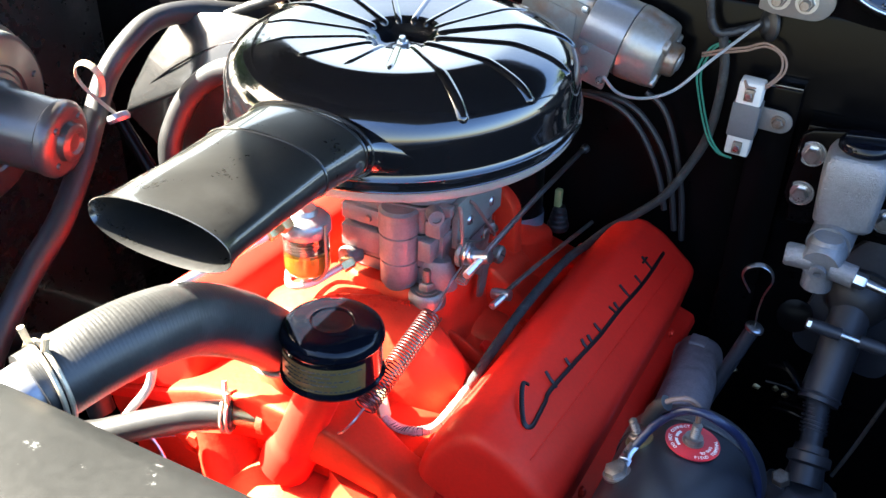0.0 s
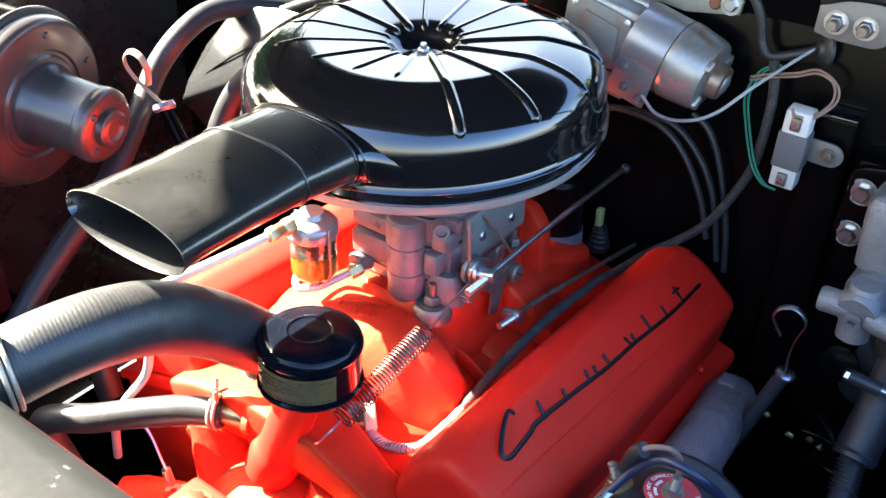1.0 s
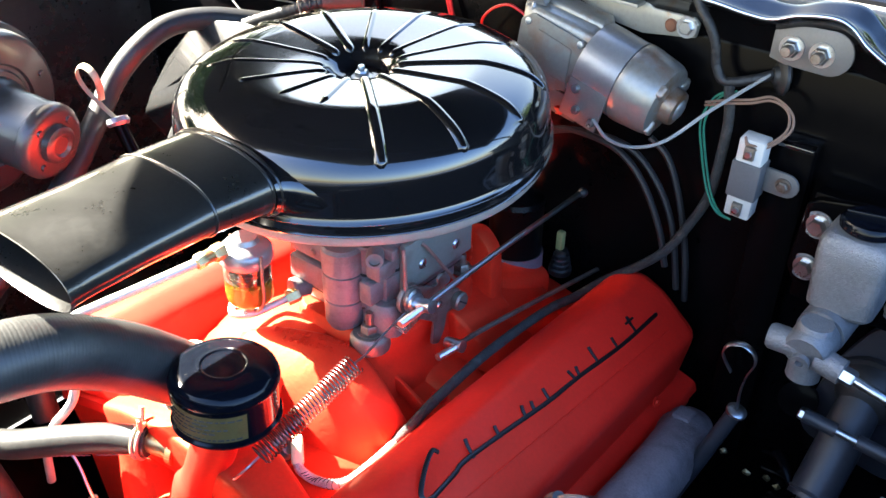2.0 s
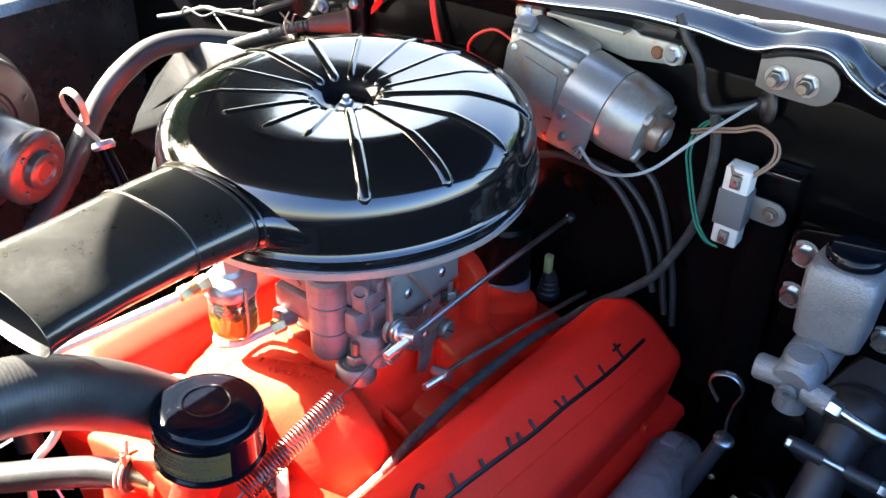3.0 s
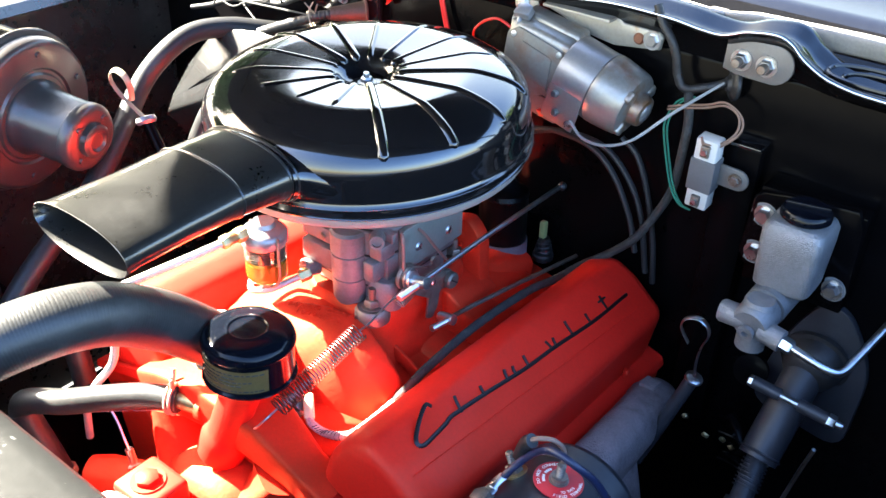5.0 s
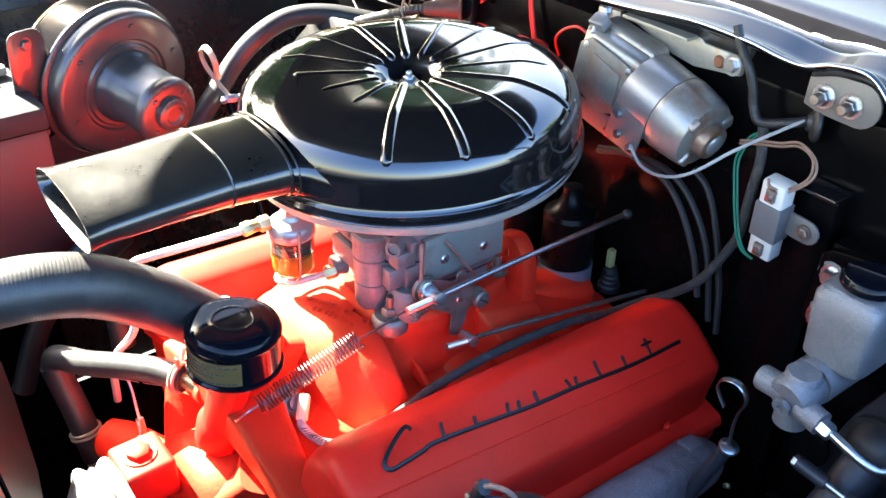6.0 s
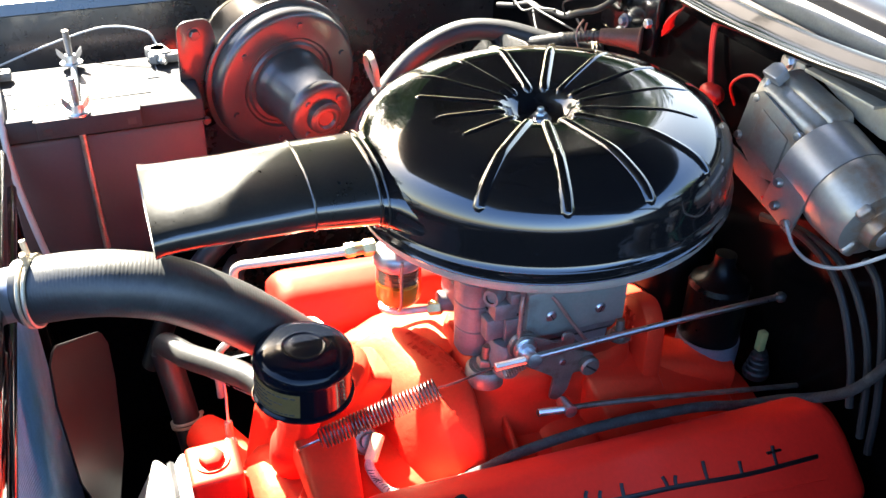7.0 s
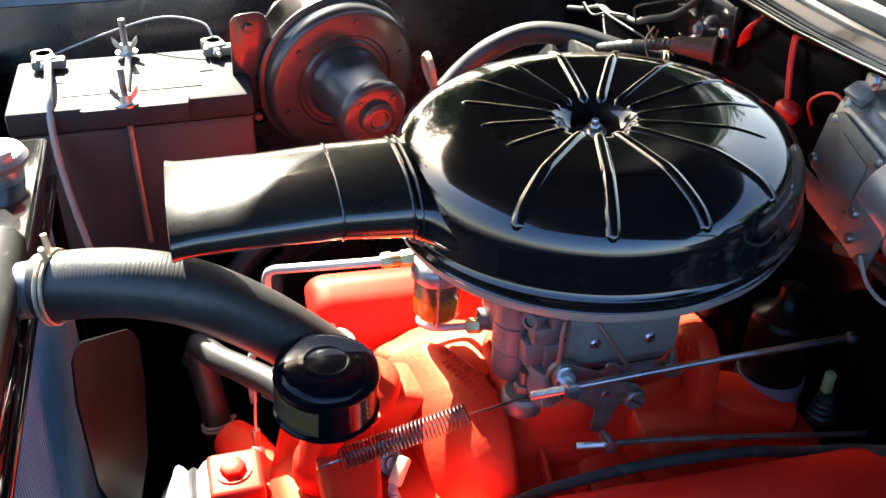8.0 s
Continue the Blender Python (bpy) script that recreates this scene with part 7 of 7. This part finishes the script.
def generator():
    t = thing("generator", (0.36, 0.58, 0.72), "dark blue-black generator with terminal posts", "generator")
    ax = Vector((0.0, 1.0, -0.05)).normalized()
    c = Vector((0.366, 0.46, 0.8085))
    m = frame_to(c, ax)
    part("body", lathe([(0, 0.0), (0.050, 0.0), (0.058, 0.006), (0.0635, 0.012), (0.0635, 0.172), (0.060, 0.180), (0.050, 0.186), (0.020, 0.188), (0, 0.188)], m, 48), GENPAINT, t)
    part("end_band", lathe([(0.064, 0.150), (0.0655, 0.151), (0.0655, 0.170), (0.064, 0.171), (0.064, 0.150)], m, 48), GENPAINT, t)
    part("field_disc", lathe([(0, 0.0), (0.0225, 0.0), (0.0225, 0.0012), (0, 0.0013)], LABEL_M, 40), REDLABEL, t, "round red warning disc with white lettering")
    part("field_post", join(lathe([(0, 0), (0.009, 0.0), (0.009, 0.003), (0.0075, 0.003), (0.0075, 0.007), (0, 0.007)], LABEL_M, 18), lathe([(0, 0.006)] + [(0.0042 if i % 2 else 0.0036, 0.006 + 0.001 * i) for i in range(14)] + [(0, 0.021)], LABEL_M, 12)), TARNISH, t)
    mm = frame_to((0.3275, 0.582, 0.8485), (-0.45, 0.06, 0.9))
    post = part("armature_post", join(lathe([(0, -0.012), (0.0105, -0.012), (0.0105, 0.004), (0, 0.004)], mm, 18), hexagon(0.0085, 0.006, mm @ Matrix.Translation((0, 0, 0.0065))), lathe([(0, 0.012)] + [(0.0040 if i % 2 else 0.0033, 0.0125 + 0.0011 * i) for i in range(13)] + [(0, 0.0275)], mm, 12)), TARNISH, t, "rusty threaded terminal post")
    part("washer", lathe([(0, 0.004), (0.0122, 0.004), (0.0122, 0.0062), (0, 0.0062)], mm, 20), BRASS, post, "yellowish plated washer")
    mm = frame_to((0.3215, 0.5385, 0.849), (-0.40, -0.05, 0.9))
    bolt = part("ground_bolt", join(hexagon(0.0098, 0.006, mm @ Matrix.Translation((0, 0, 0.004))), lathe([(0, -0.012), (0.007, -0.012), (0.007, 0.004), (0, 0.004)], mm, 14)), TARNISH, t, "dull hexagon bolt head")
    part("washer", lathe([(0, 0.0015), (0.0118, 0.0015), (0.0118, 0.004), (0, 0.004)], mm, 20), STEEL, bolt)
    w = thing("generator_lead", (0.36, 0.58, 0.80), "dark blue-black generator lead arching over its body", "cable", "generator leads")
    part("cable", tube([(0.325, 0.562, 0.862), (0.336, 0.574, 0.881), (0.352, 0.577, 0.901), (0.368, 0.576, 0.909), (0.386, 0.578, 0.904), (0.404, 0.590, 0.882), (0.424, 0.600, 0.835), (0.432, 0.600, 0.77)], 0.0036, 10), BLUELEAD, w)
    part("crimp_eyelet", join(tube([(0.3225, 0.550, 0.8575), (0.3228, 0.556, 0.8595), (0.3255, 0.5635, 0.8635)], 0.0046, 10, 3, flat=0.7), tube([(0.3222, 0.5455, 0.8555), (0.3226, 0.552, 0.8575)], 0.0056, 10, 2, flat=0.4)), STEEL, w, "crimped bare metal eyelet")
    w = thing("generator_field_lead", (0.34, 0.60, 0.85), "tan and black lead to the generator post", "cable", "generator leads")
    part("cable", tube([(0.3675, 0.590, 0.885), (0.366, 0.592, 0.899), (0.358, 0.588, 0.908), (0.348, 0.582, 0.909), (0.340, 0.578, 0.905)], 0.0024, 8), TAN, w)
    part("boot", tube([(0.342, 0.578, 0.9055), (0.3355, 0.579, 0.8975), (0.329, 0.582, 0.876)], 0.0066, 12, 3), RUBBER, w)


PLUG = material("yellow_green_plug", (0.30, 0.31, 0.12), 0.5, vary=0.12)
BLUELEAD = material("blue_black_lead", (0.012, 0.018, 0.05), 0.35, vary=0.3, scale=30)
GENPAINT = material("blue_black_generator_paint", (0.016, 0.018, 0.024), 0.4, vary=0.3, scale=20, bump=0.06)
REDLABEL = material("red_disc", (0.5, 0.02, 0.03), 0.45, vary=0.1)
LABEL_M = frame_to((0.3672, 0.587, 0.8662), (0.05, 0.06, 1.0))


def curved_words(words, radius, start, size, depth, inward=False):
    """Words set round the disc, letter by letter, made into one mesh."""
    bms = []
    a = start
    for ch in words:
        if ch != " ":
            q = LABEL_M @ Matrix.Rotation(radians(a), 4, 'Z') @ Matrix.Translation((0, radius, 0.0016)) @ Matrix.Rotation(math.pi if inward else 0.0, 4, 'Z')
            bms.append(letter(ch, size, depth, q))
        a += math.degrees(size * 0.64 / radius) * (1 if inward else -1)
    return join(*bms)


def distributor():
    t = thing("ignition_coil", (0.04, 0.95, 0.79), "black ignition coil in a bare metal clamp", "ignition coil")
    part("can", lathe([(0, 0.0), (0.030, 0.0), (0.0325, 0.004), (0.0325, 0.098), (0.0335, 0.100), (0.0315, 0.106), (0.020, 0.112), (0.012, 0.125), (0.0115, 0.138), (0, 0.139)], frame_to((0.050, 0.955, 0.778), (-0.05, 0.05, 1)), 36), COILCAN, t)
    band = part("clamp_band", lathe([(0.0328, 0.0), (0.0345, 0.0), (0.0345, 0.030), (0.0328, 0.030), (0.0328, 0.0)], frame_to((0.050, 0.955, 0.784), (-0.05, 0.05, 1)), 40), COILBAND, t, "bluish plated clamp band")
    for q, way in (((0.0745, 0.9308, 0.800), (0.71, -0.70, 0.0)), ((0.0520, 0.9100, 0.800), (0.93, -0.36, 0.0))):
        part("band_hole", lathe([(0, 0.0008), (0.0042, 0.0008), (0.0046, 0.0)], frame_to(q, way), 14), INK, band)
    part("clamp_tab", bevelled(loft([[(x, y, z) for z in (0.785, 0.815) for x, y in (((0.046, 0.905), (0.050, 0.904)) if z < 0.8 else ((0.050, 0.904), (0.046, 0.905)))], [(0.054, 0.923, 0.785), (0.058, 0.922, 0.785), (0.058, 0.922, 0.815), (0.054, 0.923, 0.815)]]), 0.001), COILBAND, t)
    part("clamp_foot", bevelled(loft([[(0.064, 0.928, 0.786), (0.082, 0.930, 0.786), (0.082, 0.934, 0.786), (0.064, 0.934, 0.786)], [(0.074, 0.916, 0.772), (0.090, 0.922, 0.772), (0.089, 0.926, 0.770), (0.072, 0.922, 0.770)]]), 0.001), COILBAND, t)
    d = thing("distributor", (-0.02, 0.975, 0.75), "black distributor cap and housing behind the carburettor", "distributor")
    part("housing", lathe([(0, 0), (0.03, 0), (0.034, 0.02), (0.046, 0.03), (0.048, 0.07), (0, 0.07)], Matrix.Translation((-0.055, 0.965, 0.76)), 28), COILCAN, d)
    part("cap", lathe([(0, 0), (0.052, 0), (0.052, 0.02), (0.046, 0.045), (0.03, 0.06), (0, 0.062)], Matrix.Translation((-0.055, 0.965, 0.831)), 28), COILCAN, d)
    s = thing("oil_pressure_sender", (0.082, 0.995, 0.79), "oil pressure sender with a yellow-green plug", "sender")
    part("body", lathe([(0, 0), (0.0135, 0), (0.0145, 0.003), (0.0145, 0.008), (0.0125, 0.010), (0.0125, 0.015), (0.0112, 0.0165), (0.0112, 0.0215), (0.0098, 0.023), (0.0098, 0.0275), (0.0080, 0.029), (0.0072, 0.034), (0, 0.034)], Matrix.Translation((0.092, 0.995, 0.778)), 22), RUBBER, s, "stepped black rubber boot")
    part("plug", bevelled(box((0.009, 0.009, 0.026), Matrix.Translation((0.089, 0.995, 0.823))), 0.002), PLUG, s, "yellow-green plug")
    part("rear_boss", runner([(0.05, 0.86, 0.80), (0.06, 0.90, 0.79), (0.07, 0.96, 0.77)], [0.03, 0.03, 0.03], [0.03, 0.03, 0.03]), CAST, s)


wiper_motor()
hinge_plate()
resistor()
master_cylinder()
steering()
scraps()
exhaust_manifold()
generator()
distributor()
disc = bpy.data.objects["field_disc"]
for words, radius, start, size, inward in (("DO NOT CONNECT", 0.0172, 2, 0.0042, False), ("FIELD", 0.0208, 60, 0.0042, True), ("TERMINAL", 0.0208, 108, 0.0042, True), ("TO THIS", 0.0160, 82, 0.0036, True)):
    part("lettering", curved_words(words, radius, start, size, 0.0002, inward), WHITE, disc, "white lettering on the disc", smooth=False)
part("worn_print", join(*[box((0.0016, 0.0024, 0.0004), LABEL_M @ Matrix.Rotation(radians(-4 - 9 * i), 4, 'Z') @ Matrix.Translation((0, 0.0135, 0.0016))) for i in range(9) if i != 4]), WHITE, disc, "worn white print, unreadable")


# ---- trees beside the car, which show in the gloss of the air cleaner ----
LEAF = material("green_leaves", (0.055, 0.10, 0.022), 0.55, vary=0.5, scale=0.8)
BARK = material("grey_brown_bark", (0.10, 0.075, 0.055), 0.9, vary=0.4, scale=6, bump=0.8, bump_scale=30)


def tree(x, y, height, seed, leaves=2600):
    t = thing("tree", (x, y, 0.0), "leafy green tree standing beside the parked car", "tree", "trees beside the car")
    rnd = random.Random(seed)
    h = height
    bms = [tube([(x, y, 0), (x + 0.1, y, h * 0.25), (x - 0.1, y + 0.1, h * 0.5), (x, y, h * 0.85)], lambda s: 0.22 * (1 - 0.85 * s), 10)]
    limbs = []
    for i in range(9):
        a, z = rnd.uniform(0, 6.28), h * rnd.uniform(0.3, 0.7)
        tip = Vector((x + math.cos(a) * h * rnd.uniform(0.2, 0.36), y + math.sin(a) * h * rnd.uniform(0.2, 0.36), z + h * rnd.uniform(0.08, 0.22)))
        limbs.append(tip)
        bms.append(tube([(x, y, z), Vector((x, y, z)).lerp(tip, 0.5) + Vector((0, 0, 0.15)), tip], lambda s: 0.08 * (1 - 0.8 * s), 6, 4))
    part("trunk", join(*bms), BARK, t)
    verts, faces = [], []
    for i in range(leaves):
        c = limbs[rnd.randrange(len(limbs))].lerp(Vector((x, y, h * rnd.uniform(0.40, 0.86))), rnd.random() * 0.8)
        p = c + Vector((rnd.gauss(0, 0.09), rnd.gauss(0, 0.09), rnd.gauss(0, 0.07))) * h
        u = Vector((rnd.gauss(0, 1), rnd.gauss(0, 1), rnd.gauss(0, 1))).normalized()
        v = u.orthogonal().normalized()
        s = rnd.uniform(0.16, 0.34)
        k = len(verts)
        verts += [p - u * s, p + v * s * 0.5, p + u * s, p - v * s * 0.5]
        faces.append((k, k + 1, k + 2, k + 3))
    me = bpy.data.meshes.new("crown")
    me.from_pydata([tuple(q - Vector((x, y, 0))) for q in verts], [], faces)
    me.materials.append(LEAF)
    ob = new("crown", me)
    ob.parent = t
    return t


for x, y, h, s in ((-13.0, -6.5, 8.2, 1), (-14.0, -2.5, 5.0, 2), (-13.0, 3.6, 9.5, 3), (-13.4, 7.0, 8.8, 4), (-9.0, -12.0, 7.5, 5), (-2.0, 15.0, 4.6, 7), (5.5, 12.5, 7.8, 8)):
    tree(x, y, h, s, 9000 if h > 8.5 else 2600)
